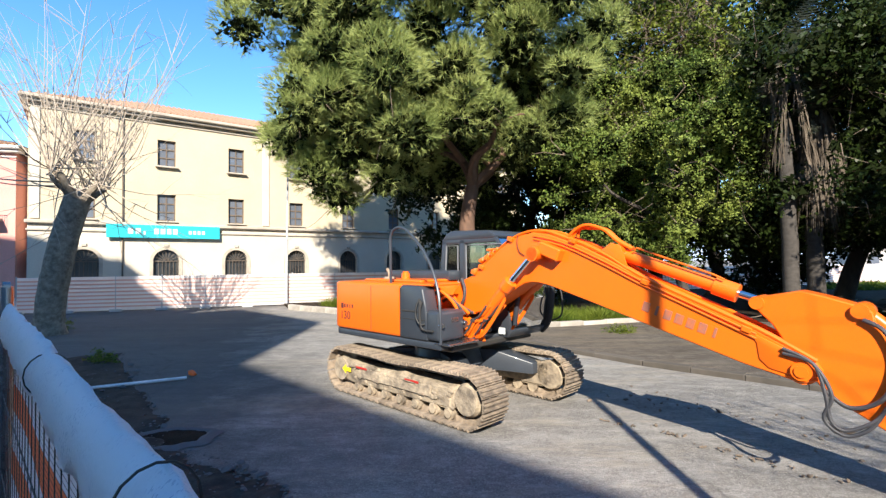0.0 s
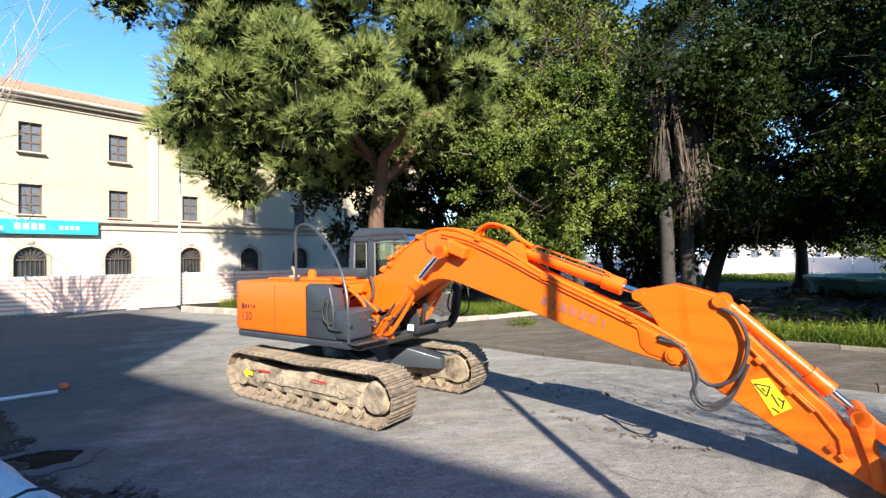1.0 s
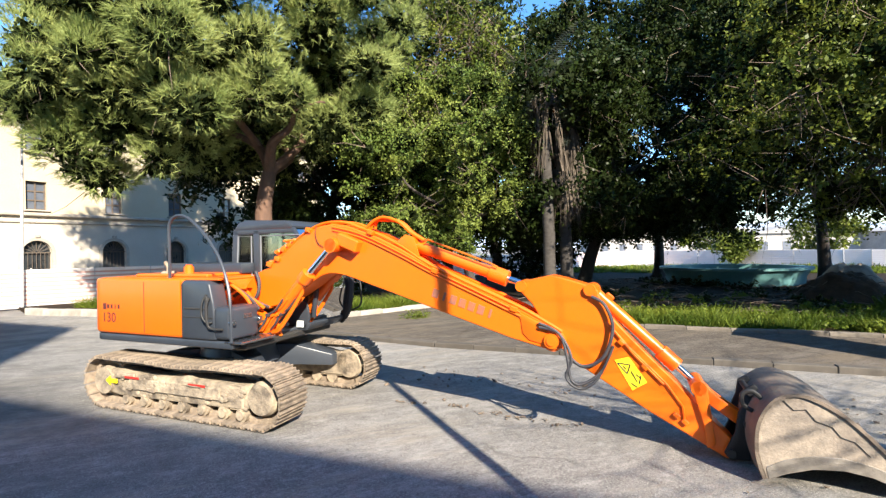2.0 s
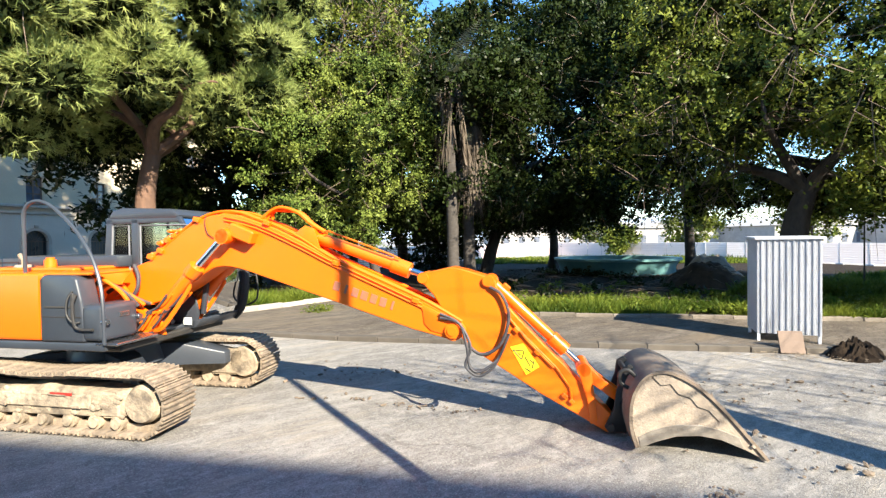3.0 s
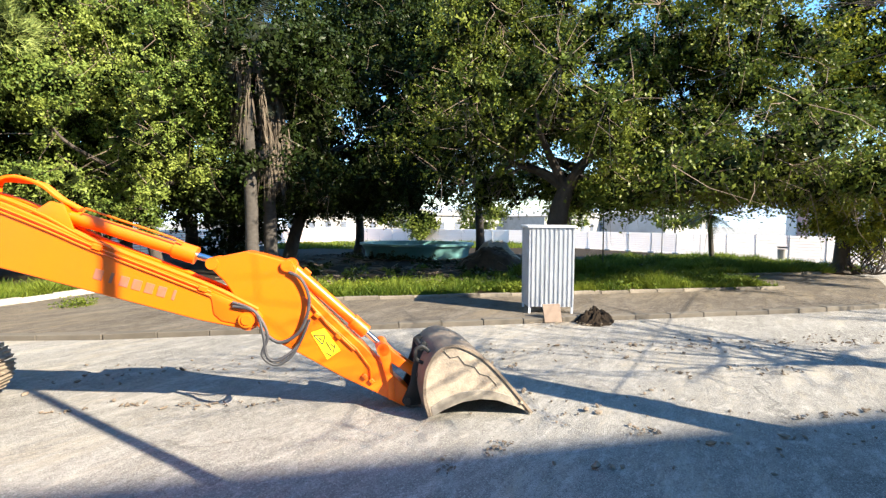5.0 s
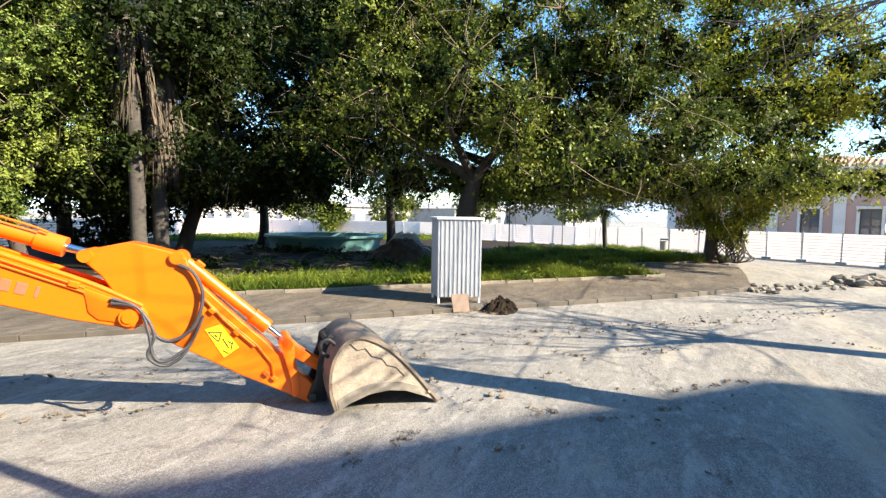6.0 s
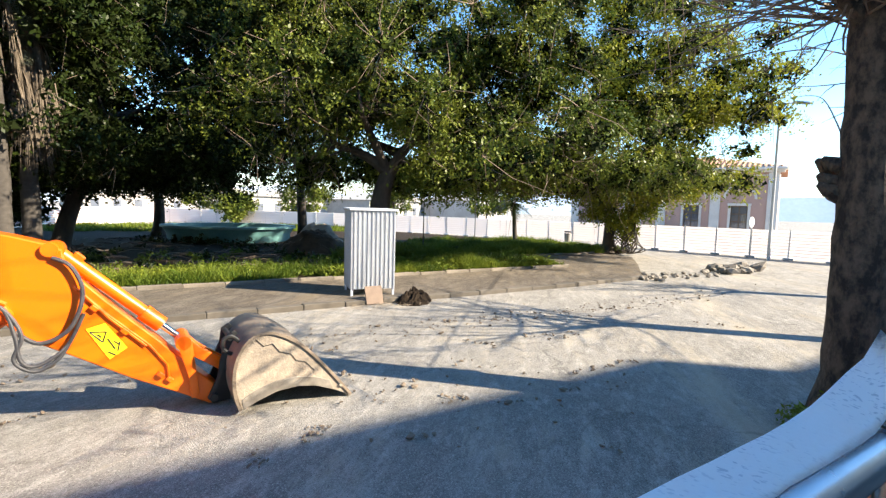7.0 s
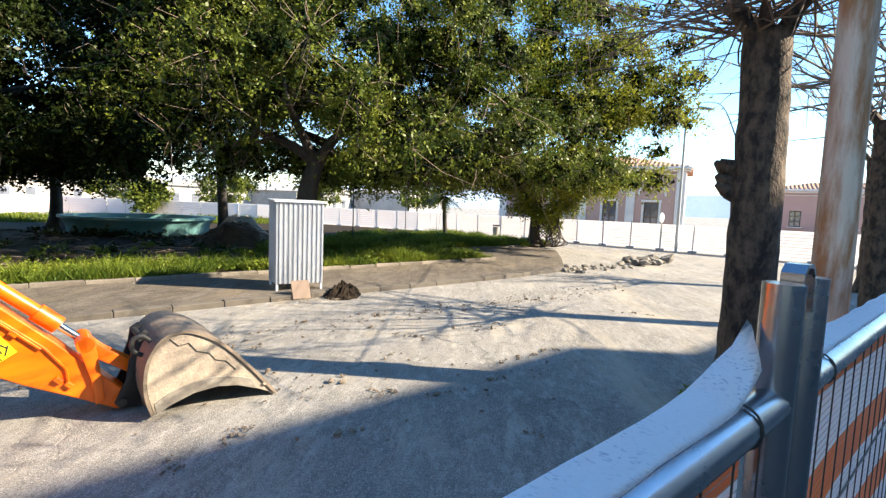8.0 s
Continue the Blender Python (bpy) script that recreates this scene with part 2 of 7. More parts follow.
GREEN = material("green shutter", (0.04, 0.13, 0.11), 0.7, fine=40)
MESHO = leaf_material("orange mesh", (0.90, 0.27, 0.12), (0.80, 0.22, 0.09), 0.42, 0.75)
HOARD = leaf_material("white barrier sheet", (0.90, 0.84, 0.82), (0.86, 0.78, 0.75), 0.42, 0.75)
HOARDP = leaf_material("pink barrier stripe", (0.80, 0.50, 0.43), (0.74, 0.45, 0.38), 0.42, 0.75)
GALV = material("galvanised steel", (0.33, 0.35, 0.38), 0.26, 0.94, second=(0.25, 0.27, 0.30), scale=6, fine=70, bump=0.015, mottle=0.9)
RUSTPOLE = material("rusty painted pole", (0.58, 0.50, 0.41), 0.6, second=(0.34, 0.16, 0.07), scale=9, fine=30, bump=0.3, stretch=(1, 1, 0.2), mottle=0.22)
BOXM = material("corrugated galvanised sheet", (0.62, 0.65, 0.70), 0.5, 0.1, second=(0.52, 0.55, 0.61), scale=3, fine=40, bump=0.08)
BARK = material("pine bark", (0.20, 0.11, 0.07), 0.95, second=(0.09, 0.055, 0.04), scale=5, fine=20, bump=1.0, stretch=(1, 1, 0.35), mottle=0.6)
BARKD = material("dark fig bark", (0.075, 0.06, 0.05), 0.95, second=(0.03, 0.025, 0.021), scale=4, fine=20, bump=0.8, stretch=(1, 1, 0.4))
BARKP = material("plane tree bark", (0.12, 0.082, 0.056), 0.9, second=(0.022, 0.016, 0.012), scale=9, fine=30, bump=1.0, stretch=(1, 1, 0.6), mottle=0.28)
BARKG = material("grey palm bark", (0.075, 0.066, 0.058), 0.95, second=(0.035, 0.03, 0.026), scale=5, fine=20, bump=0.8, stretch=(1, 1, 1.6))
BARKL = material("pale plane bark", (0.30, 0.25, 0.19), 0.9, second=(0.12, 0.095, 0.07), scale=6, fine=18, bump=0.8, mottle=0.4)
TWIG = material("bare twigs", (0.21, 0.15, 0.105), 0.9, second=(0.13, 0.10, 0.08), bump=0.0)
TWIGP = material("pale winter shoots", (0.46, 0.39, 0.32), 0.9, second=(0.34, 0.28, 0.22), bump=0.0)
PINEL = leaf_material("pine needles", (0.17, 0.23, 0.063), (0.46, 0.50, 0.175), 0.3, 0.6)
# Kept near black: the shade of the canopies is put into this leaf colour.
FIGL = leaf_material("fig leaves with painted shade", (0.009, 0.019, 0.005), (0.036, 0.052, 0.010), 0.1, 0.4, 0.12)
LIME = leaf_material("bright leaves", (0.062, 0.120, 0.027), (0.31, 0.36, 0.08), 0.32, 0.42)
OLIVE = leaf_material("yellow-green leaves", (0.075, 0.11, 0.014), (0.34, 0.33, 0.04), 0.36, 0.45)
DEADF = leaf_material("dead palm fronds", (0.045, 0.035, 0.026), (0.22, 0.18, 0.14), 0.1, 0.8)
PALML = leaf_material("palm fronds", (0.06, 0.075, 0.05), (0.20, 0.21, 0.15), 0.25, 0.5)
GRASSM = leaf_material("grass and weeds", (0.036, 0.082, 0.010), (0.21, 0.245, 0.036), 0.35, 0.5)
POOLM = material("teal painted basin", (0.075, 0.20, 0.20), 0.6, second=(0.14, 0.30, 0.30), scale=1, fine=30, bump=0.2)


def cloth_material(name):
    """White woven sheet: rows of small open stitches, soft weave relief."""
    m = bpy.data.materials.new(name)
    m.use_nodes = True
    n, l = m.node_tree.nodes, m.node_tree.links
    b = n["Principled BSDF"]
    b.inputs["Roughness"].default_value, b.inputs["Specular IOR Level"].default_value = 0.6, 0.3
    co, mp = n.new("ShaderNodeTexCoord"), n.new("ShaderNodeMapping")
    mp.inputs["Rotation"].default_value, mp.inputs["Scale"].default_value = (0, 0, radians(46)), (430, 150, 150)
    l.new(co.outputs["Object"], mp.inputs[0])
    st, mask = n.new("ShaderNodeTexNoise"), n.new("ShaderNodeTexNoise")
    st.inputs["Scale"].default_value, st.inputs["Detail"].default_value = 1.0, 1.0
    mask.inputs["Scale"].default_value = 14.0
    l.new(mp.outputs[0], st.inputs["Vector"])
    l.new(co.outputs["Object"], mask.inputs["Vector"])
    r1, r2, mu = n.new("ShaderNodeMapRange"), n.new("ShaderNodeMapRange"), n.new("ShaderNodeMath")
    r1.inputs[1].default_value, r1.inputs[2].default_value = 0.60, 0.66
    r2.inputs[1].default_value, r2.inputs[2].default_value = 0.38, 0.58
    l.new(st.outputs[0], r1.inputs[0])
    l.new(mask.outputs[0], r2.inputs[0])
    mu.operation = "MULTIPLY"
    l.new(r1.outputs[0], mu.inputs[0])
    l.new(r2.outputs[0], mu.inputs[1])
    mix = n.new("ShaderNodeMix")
    mix.data_type = "RGBA"
    mix.inputs[6].default_value, mix.inputs[7].default_value = (0.95, 0.97, 1.0, 1), (0.66, 0.71, 0.78, 1)
    l.new(mu.outputs[0], mix.inputs[0])
    l.new(mix.outputs[2], b.inputs["Base Color"])
    bp = n.new("ShaderNodeBump")
    bp.inputs["Strength"].default_value, bp.inputs["Distance"].default_value, bp.invert = 0.3, 0.004, True
    l.new(st.outputs[0], bp.inputs["Height"])
    l.new(bp.outputs[0], b.inputs["Normal"])
    tr, ms = n.new("ShaderNodeBsdfTranslucent"), n.new("ShaderNodeMixShader")
    l.new(mix.outputs[2], tr.inputs[0])
    ms.inputs[0].default_value = 0.08
    l.new(b.outputs[0], ms.inputs[1])
    l.new(tr.outputs[0], ms.inputs[2])
    l.new(ms.outputs[0], n["Material Output"].inputs[0])
    return m


FARW = material("weathered far plaster", (0.46, 0.43, 0.40), 0.9, second=(0.32, 0.30, 0.28), scale=0.4, fine=8, bump=0.1)
CLOTH = cloth_material("white shade cloth")
CONCR = material("concrete", (0.36, 0.35, 0.33), 0.9, second=(0.26, 0.25, 0.24), scale=1, fine=25, bump=0.4)
# The hills' pale blue is the air's haze, put into their colour.
HAZE = material("distant hills with painted haze", (0.42, 0.50, 0.60), 1.0, second=(0.36, 0.45, 0.55), scale=0.01, fine=0.1, bump=0.0)
TIN = material("rusty brown sheet", (0.15, 0.105, 0.08), 0.8, second=(0.20, 0.145, 0.11), scale=6, fine=40, bump=0.2)


# ---- building blocks ----
def bm_new():
    return bmesh.new()


def box(bm, c, s, m=None, bevel=0.0, seg=1):
    """A box of size s centred at c, turned by m, with rounded edges."""
    t = bmesh.new()
    bmesh.ops.create_cube(t, size=1.0, matrix=Matrix.Diagonal((*s, 1)))
    if bevel:
        bmesh.ops.bevel(t, geom=list(t.edges), offset=bevel, segments=seg, profile=0.5, affect="EDGES")
    t.transform(Matrix.Translation(c) @ (m or Matrix()))
    add_to(bm, t)


def add_to(bm, t):
    me = bpy.data.meshes.new("tmp")
    t.to_mesh(me)
    t.free()
    bm.from_mesh(me)
    bpy.data.meshes.remove(me)


def rod(bm, p0, p1, r0, r1=None, n=12, caps=True):
    p0, p1 = Vector(p0), Vector(p1)
    r1 = r0 if r1 is None else r1
    d = p1 - p0
    q = d.to_track_quat("Z", "Y").to_matrix()
    ring = []
    for p, r in ((p0, r0), (p1, r1)):
        ring.append([bm.verts.new(p + q @ Vector((r * math.cos(2 * math.pi * i / n), r * math.sin(2 * math.pi * i / n), 0))) for i in range(n)])
    for i in range(n):
        bm.faces.new((ring[0][i], ring[0][(i + 1) % n], ring[1][(i + 1) % n], ring[1][i]))
    if caps:
        bm.faces.new(ring[0][::-1])
        bm.faces.new(ring[1])


def tube(bm, pts, radii, n=8):
    """A bent tube through pts; radii: one number or one a point."""
    pts = [Vector(p) for p in pts]
    if not isinstance(radii, (list, tuple)):
        radii = [radii] * len(pts)
    rings, up = [], Vector((0.13, 0.21, 1)).normalized()
    for i, p in enumerate(pts):
        d = (pts[min(i + 1, len(pts) - 1)] - pts[max(i - 1, 0)]).normalized()
        side = d.cross(up)
        if side.length < 0.05:
            side = d.cross(Vector((1, 0.1, 0)))
        side.normalize()
        top = side.cross(d)
        up = top
        rings.append([bm.verts.new(p + radii[i] * (math.cos(2 * math.pi * k / n) * side + math.sin(2 * math.pi * k / n) * top)) for k in range(n)])
    for a, b in zip(rings, rings[1:]):
        for k in range(n):
            bm.faces.new((a[k], a[(k + 1) % n], b[(k + 1) % n], b[k]))
    bm.faces.new(rings[0][::-1])
    bm.faces.new(rings[-1])


def arc_points(pts, steps=6):
    """A smooth line through pts."""
    pts = [Vector(p) for p in pts]
    out = []
    for i in range(len(pts) - 1):
        p0, p1, p2, p3 = pts[max(i - 1, 0)], pts[i], pts[i + 1], pts[min(i + 2, len(pts) - 1)]
        for k in range(steps):
            t = k / steps
            out.append(0.5 * (2 * p1 + (p2 - p0) * t + (2 * p0 - 5 * p1 + 4 * p2 - p3) * t * t + (3 * p1 - p0 - 3 * p2 + p3) * t ** 3))
    return out + [pts[-1]]


def slab(bm, profile, y0, y1, bevel=0.0, seg=2, axis="y"):
    """An outline of (x, z) pulled from y0 to y1."""
    t = bmesh.new()
    lo = [t.verts.new((x, y0, z)) for x, z in profile]
    hi = [t.verts.new((x, y1, z)) for x, z in profile]
    n = len(profile)
    t.faces.new(lo)
    t.faces.new(hi[::-1])
    for i in range(n):
        t.faces.new((lo[i], hi[i], hi[(i + 1) % n], lo[(i + 1) % n]))
    bmesh.ops.recalc_face_normals(t, faces=t.faces)
    if bevel:
        bmesh.ops.bevel(t, geom=list(t.edges), offset=bevel, segments=seg, profile=0.5, affect="EDGES", clamp_overlap=True)
    add_to(bm, t)


def sheet(bm, outline, z0, z1):
    """A flat plate of any outline (x, y), from z0 up to z1."""
    lo = [bm.verts.new((x, y, z0)) for x, y in outline]
    hi = [bm.verts.new((x, y, z1)) for x, y in outline]
    n = len(outline)
    faces = [bm.faces.new(lo[::-1]), bm.faces.new(hi)]
    for i in range(n):
        faces.append(bm.faces.new((lo[i], lo[(i + 1) % n], hi[(i + 1) % n], hi[i])))
    bmesh.ops.recalc_face_normals(bm, faces=faces)


def mesh_object(name, bm, mat, smooth=35):
    me = bpy.data.meshes.new(name)
    bm.normal_update()
    if smooth:
        for f in bm.faces:
            f.smooth = True
        for e in bm.edges:
            if len(e.link_faces) != 2 or e.calc_face_angle(0) > radians(smooth):
                e.smooth = False
    bm.to_mesh(me)
    bm.free()
    me.materials.append(mat)
    return new(name, me)


def part(name, bm, mat, parent, label="", smooth=35, kind=""):
    ob = mesh_object(name, bm, mat, smooth)
    ob.parent = parent
    if label or kind:
        tagged(ob, label, kind=kind)
    return ob


def piece(name, me, parent, m):
    ob = new(name, me)
    ob.parent = parent
    ob.matrix_basis = m
    return ob


def thing(name, m, label, category, group="", kind=""):
    ob = new(name)
    ob.empty_display_size = 0.2
    ob.matrix_basis = m
    return tagged(ob, label, category, group, kind)


def solid(name, bm, mat, label, category, group="", kind="", smooth=35, m=None):
    ob = mesh_object(name, bm, mat, smooth)
    if m:
        ob.matrix_basis = m
    return tagged(ob, label, category, group, kind)


def quads(name, verts, mat, per=4):
    """Many loose faces of per corners each, from an array of corners."""
    n = len(verts)
    me = bpy.data.meshes.new(name)
    me.vertices.add(n)
    me.vertices.foreach_set("co", np.asarray(verts, np.float32).ravel())
    me.loops.add(n)
    me.loops.foreach_set("vertex_index", np.arange(n, dtype=np.int32))
    me.polygons.add(n // per)
    me.polygons.foreach_set("loop_start", np.arange(0, n, per, dtype=np.int32))
    me.update(calc_edges=True)
    me.materials.append(mat)
    return new(name, me)


# ---- ground ----
CU, SU = math.cos(radians(-46)), math.sin(radians(-46))


def along(s, w, z=0.0):
    """A place by the kerb's direction: s metres along the road, w across it, from the machine's middle."""
    return (-0.465 + s * CU - w * SU, 8.72 + s * SU + w * CU, z)


bm = bm_new()
grid = {}
xs = [-900, -300, -120, -60, -30] + list(range(-24, 49, 2)) + [60, 120, 300, 900]
ys = [-900, -300, -120, -60, -30] + list(range(-24, 49, 2)) + [60, 120, 300, 900]
for i, x in enumerate(xs):
    for j, y in enumerate(ys):
        z = 0.0
        if -24 < x < 48 and -24 < y < 48:
            z = 0.012 * noise.noise(Vector((x * 0.3, y * 0.3, 0)))
        grid[i, j] = bm.verts.new((x, y, z - 0.012))
for i in range(len(xs) - 1):
    for j in range(len(ys) - 1):
        bm.faces.new((grid[i, j], grid[i + 1, j], grid[i + 1, j + 1], grid[i, j + 1]))
solid("ground", bm, ASPHALT, "worn grey asphalt square with cracks and dust", "ground", kind="structure")

# pavement strip between road and grass bed
KERB_W, BED_W = 4.25, 7.45
bm = bm_new()
sheet(bm, [along(s, w)[:2] for s, w in ((-4.0, 5.2), (-0.8, 4.7), (1.5, KERB_W + 0.14), (17.2, KERB_W + 0.14), (21, 4.7), (24, 7), (27, 9.5), (27, 11.6), (20.6, 11.6), (20.6, 7.6), (4.0, BED_W + 0.1), (3.2, 8.2), (3.5, 13), (-0.8, 13), (-0.9, 10.8), (-2.9, 7.0), (-4.0, 6.4))], -0.1, 0.10)
solid("pavement", bm, PAVING, "raised concrete pavement, stained brown and grey", "pavement", kind="structure")

# park soil
bm = bm_new()
BED_LEFT = [(-15.8, 5.3), (-13.0, 5.6), (-3.8, 6.35), (-3.0, 6.9), (-1.0, 10.7), (-1.0, 12.9)]
BED_RIGHT = [(3.4, 12.9), (3.1, 8.4), (4.0, 7.55), (20.3, 7.55), (20.4, 11.5), (26.5, 11.5)]
sheet(bm, [along(s, w)[:2] for s, w in BED_LEFT + BED_RIGHT + [(30, 12.0), (31, 20), (27, 31), (20, 47), (-10, 44), (-25, 22), (-19, 6.5)]], -0.1, 0.13)
solid("park_soil", bm, SOIL, "dark bare soil under the park trees", "soil", kind="structure")


# ---- excavator ----
RNG0 = random.Random(11)


def excavator():
    ex = thing("excavator", pose(-0.465, 8.72, 0, 0, 0, -46), "orange and slate grey excavator on muddy tracks, bucket lowered", "excavator")
    # tracks
    R, X0, X1, ZC = 0.335, -1.42, 1.46, 0.385
    flat, turn = X1 - X0, math.pi * R
    total, count = 2 * flat + 2 * turn, 46

    def belt(d):
        d %= total
        if d < flat:
            x = X0 + d
            return x, ZC + R - 0.035 * math.sin(math.pi * d / flat) * (0.6 + 0.4 * math.cos(4 * math.pi * d / flat)), 0.0
        d -= flat
        if d < turn:
            a = d / R
            return X1 + R * math.sin(a), ZC + R * math.cos(a), math.degrees(a)
        d -= turn
        if d < flat:
            return X1 - d, ZC - R, 180.0
        a = (d - flat) / R
        return X0 - R * math.sin(a), ZC - R * math.cos(a), 180 + math.degrees(a)

    t = bm_new()
    pitch = total / count
    slab(t, [(-pitch * 0.5, -0.012), (pitch * 0.42, -0.012), (pitch * 0.42, 0.008), (0.062, 0.012), (0.052, 0.036), (0.036, 0.036), (0.026, 0.012), (-0.004, 0.012),
             (-0.014, 0.034), (-0.03, 0.034), (-0.04, 0.012), (-0.062, 0.012), (-0.07, 0.036), (-0.086, 0.036), (-pitch * 0.5, 0.01)], -0.25, 0.25)
    for y in (-0.09, 0.09):
        box(t, (0, y, -0.045), (pitch * 0.98, 0.035, 0.075))
    shoe = mesh_object("shoe", t, TRACK)
    shoe_me = shoe.data
    bpy.data.objects.remove(shoe)
    for side in (-0.97, 0.97):
        out = -1 if side < 0 else 1
        b = bm_new()
        prof = [(X0 - 0.12, ZC + 0.12), (X0 + 0.1, ZC + 0.17), (-1.1, ZC + 0.17), (-1.0, ZC + 0.14), (-0.55, ZC + 0.11), (-0.4, ZC + 0.13), (0.0, ZC + 0.15), (0.2, ZC + 0.19), (0.35, ZC + 0.14), (0.75, ZC + 0.14), (1.0, ZC + 0.13), (X1 - 0.2, ZC + 0.15), (X1 - 0.2, ZC - 0.15), (1.0, ZC - 0.17), (-1.1, ZC - 0.2), (X0 - 0.1, ZC - 0.14)]
        slab(b, prof, side - 0.17, side + 0.17, 0.03)
        box(b, (-0.05, side + out * 0.18, ZC + 0.0), (1.7, 0.04, 0.16), pose(0, 0, 0, 4 * out, 0, 0), bevel=0.015)
        for x in (-0.9, 0.25):
            box(b, (x, side + out * 0.185, ZC + 0.1), (0.26, 0.04, 0.08), bevel=0.015)
        tr = part("track_frame", b, DUST, ex, "mud-caked steel track frame")
        for x, z, sx, sz in ((-1.05, 0.47, 0.22, 0.035), (0.36, 0.46, 0.26, 0.03), (-0.45, 0.33, 0.16, 0.05), (0.62, 0.33, 0.12, 0.04)):
            b = bm_new()
            box(b, (x, side + out * 0.2, z), (sx, 0.03, sz), pose(0, 0, 0, 0, RNG0.uniform(-8, 8), 0), bevel=0.008)
            part("bracket", b, TRACK, tr)
        b = bm_new()
        for k in range(60):
            x, z = RNG0.uniform(-1.2, 1.2), ZC + RNG0.uniform(-0.17, 0.12)
            r = RNG0.uniform(0.012, 0.045)
            t = bmesh.new()
            bmesh.ops.create_icosphere(t, subdivisions=1, radius=r)
            t.transform(Matrix.Translation((x, side + out * (0.19 if abs(z - ZC) < 0.08 else 0.172), z)) @ Matrix.Diagonal((1.6, 0.4, 1.0, 1)))
            add_to(b, t)
        part("mud_cake", b, MUDDY if side > 0 else DUST, tr, "lumps of dried mud", kind="stuff")
        b = bm_new()
        for x in (X1,):
            rod(b, (x, side - 0.14, ZC), (x, side + 0.14, ZC), R - 0.115, n=32)
            rod(b, (x, side + out * 0.14, ZC), (x, side + out * 0.2, ZC), 0.22, 0.19, n=32)
            box(b, (x - 0.40, side + out * 0.165, ZC - 0.02), (0.26, 0.05, 0.30), bevel=0.03)
            rod(b, (x, side - out * 0.14, ZC), (x, side - out * 0.19, ZC), 0.235, 0.21, n=36)
            box(b, (x - 0.28, side - out * 0.165, ZC), (0.56, 0.05, 0.40), bevel=0.03)
        part("idler", b, DUST, tr)
        b = bm_new()
        rod(b, (X0, side - 0.05, ZC), (X0, side + 0.05, ZC), R - 0.05, n=28)
        for k in range(16):
            a = 2 * math.pi * k / 16
            rod(b, (X0 + (R - 0.07) * math.cos(a), side - 0.03, ZC + (R - 0.07) * math.sin(a)), (X0 + (R - 0.01) * math.cos(a), side - 0.03, ZC + (R - 0.01) * math.sin(a)), 0.035, 0.02, n=6)
        rod(b, (X0, side, ZC), (X0, side + out * 0.2, ZC), 0.22, 0.19, n=24)
        part("sprocket", b, DUST, tr)
        for x in (-0.98, -0.62, -0.26, 0.1, 0.46, 0.82, 1.12):
            b = bm_new()
            rod(b, (x, side - 0.16, 0.15), (x, side + 0.16, 0.15), 0.09, n=16)
            rod(b, (x, side + out * 0.16, 0.15), (x, side + out * 0.19, 0.15), 0.06, n=12)
            part("roller", b, DUST, tr)
        for k in range(count):
            x, z, a = belt(k * pitch)
            piece("shoe", shoe_me, tr, pose(x, side, z + 0.0, 0, a, 0))
    b = bm_new()
    slab(b, [(-1.12, 0.37), (-1.26, 0.37), (-1.26, 0.33), (-1.36, 0.40), (-1.26, 0.47), (-1.26, 0.43), (-1.12, 0.43)], -1.182, -1.172)
    part("arrow_mark", b, STICKER, ex, "yellow arrow mark on the track frame")
    for x in (-0.82, 0.42):
        b = bm_new()
        box(b, (x, -1.181, 0.475), (0.3, 0.006, 0.03))
        part("red_reflector", b, REDP, ex, "faded red strip")
    # middle frame
    b = bm_new()
    rod(b, (0, 0, 0.55), (0, 0, 0.80), 0.62, 0.55, n=36)
    box(b, (0, 0, 0.55), (1.1, 1.1, 0.3), bevel=0.04)
    for sx in (-1, 1):
        for sy in (-1, 1):
            slab_pts = [(0.25 * sx, 0.78), (0.7 * sx, 0.76), (1.25 * sx, 0.56), (1.25 * sx, 0.38), (0.8 * sx, 0.42), (0.25 * sx, 0.42)]
            t = bmesh.new()
            slab(t, slab_pts, -0.2, 0.2, 0.02)
            for vtx in t.verts:
                k = min(1, max(0, (abs(vtx.co.x) - 0.25) / 1.0))
                vtx.co.y = vtx.co.y * (1 - 0.3 * k) + sy * (0.25 + 0.55 * k)
            add_to(b, t)
    part("car_body", b, SLATE, ex, "grey car body with dusty ribs")
    b = bm_new()
    rod(b, (0, 0, 0.80), (0, 0, 0.92), 0.5, n=36)
    for k in range(40):
        a = 2 * math.pi * k / 40
        rod(b, (0.53 * math.cos(a), 0.53 * math.sin(a), 0.8), (0.53 * math.cos(a), 0.53 * math.sin(a), 0.86), 0.018, n=6)
    part("swing_bearing", b, DARK, ex)
    # upper deck
    b = bm_new()
    box(b, (-0.25, 0, 0.965), (2.55, 1.9, 0.09), bevel=0.02)
    box(b, (0.34, -0.2, 1.1), (0.88, 0.7, 0.24), bevel=0.02)
    part("deck", b, DARK, ex)

    def rounded(x0, x1, y0, y1, r, n=7):
        """Outline with a rounded tail at x0 that bulges slightly."""
        pts = [(x1, y0)]
        for k in range(n + 1):
            a = math.pi / 2 * k / n
            pts.append((x0 + r - r * math.sin(a), y0 + r - r * math.cos(a)))
        for k in range(1, 8):
            y = y0 + r + (y1 - y0 - 2 * r) * k / 8
            pts.append((x0 - 0.16 * math.sin(math.pi * k / 8), y))
        for k in range(n + 1):
            a = math.pi / 2 * k / n
            pts.append((x0 + r - r * math.cos(a), y1 - r + r * math.sin(a)))
        pts.append((x1, y1))
        return pts[::-1]

    def loft(outline, z0, z1, bev, mat, name, label=""):
        b = bmesh.new()
        sheet(b, outline, z0, z1)
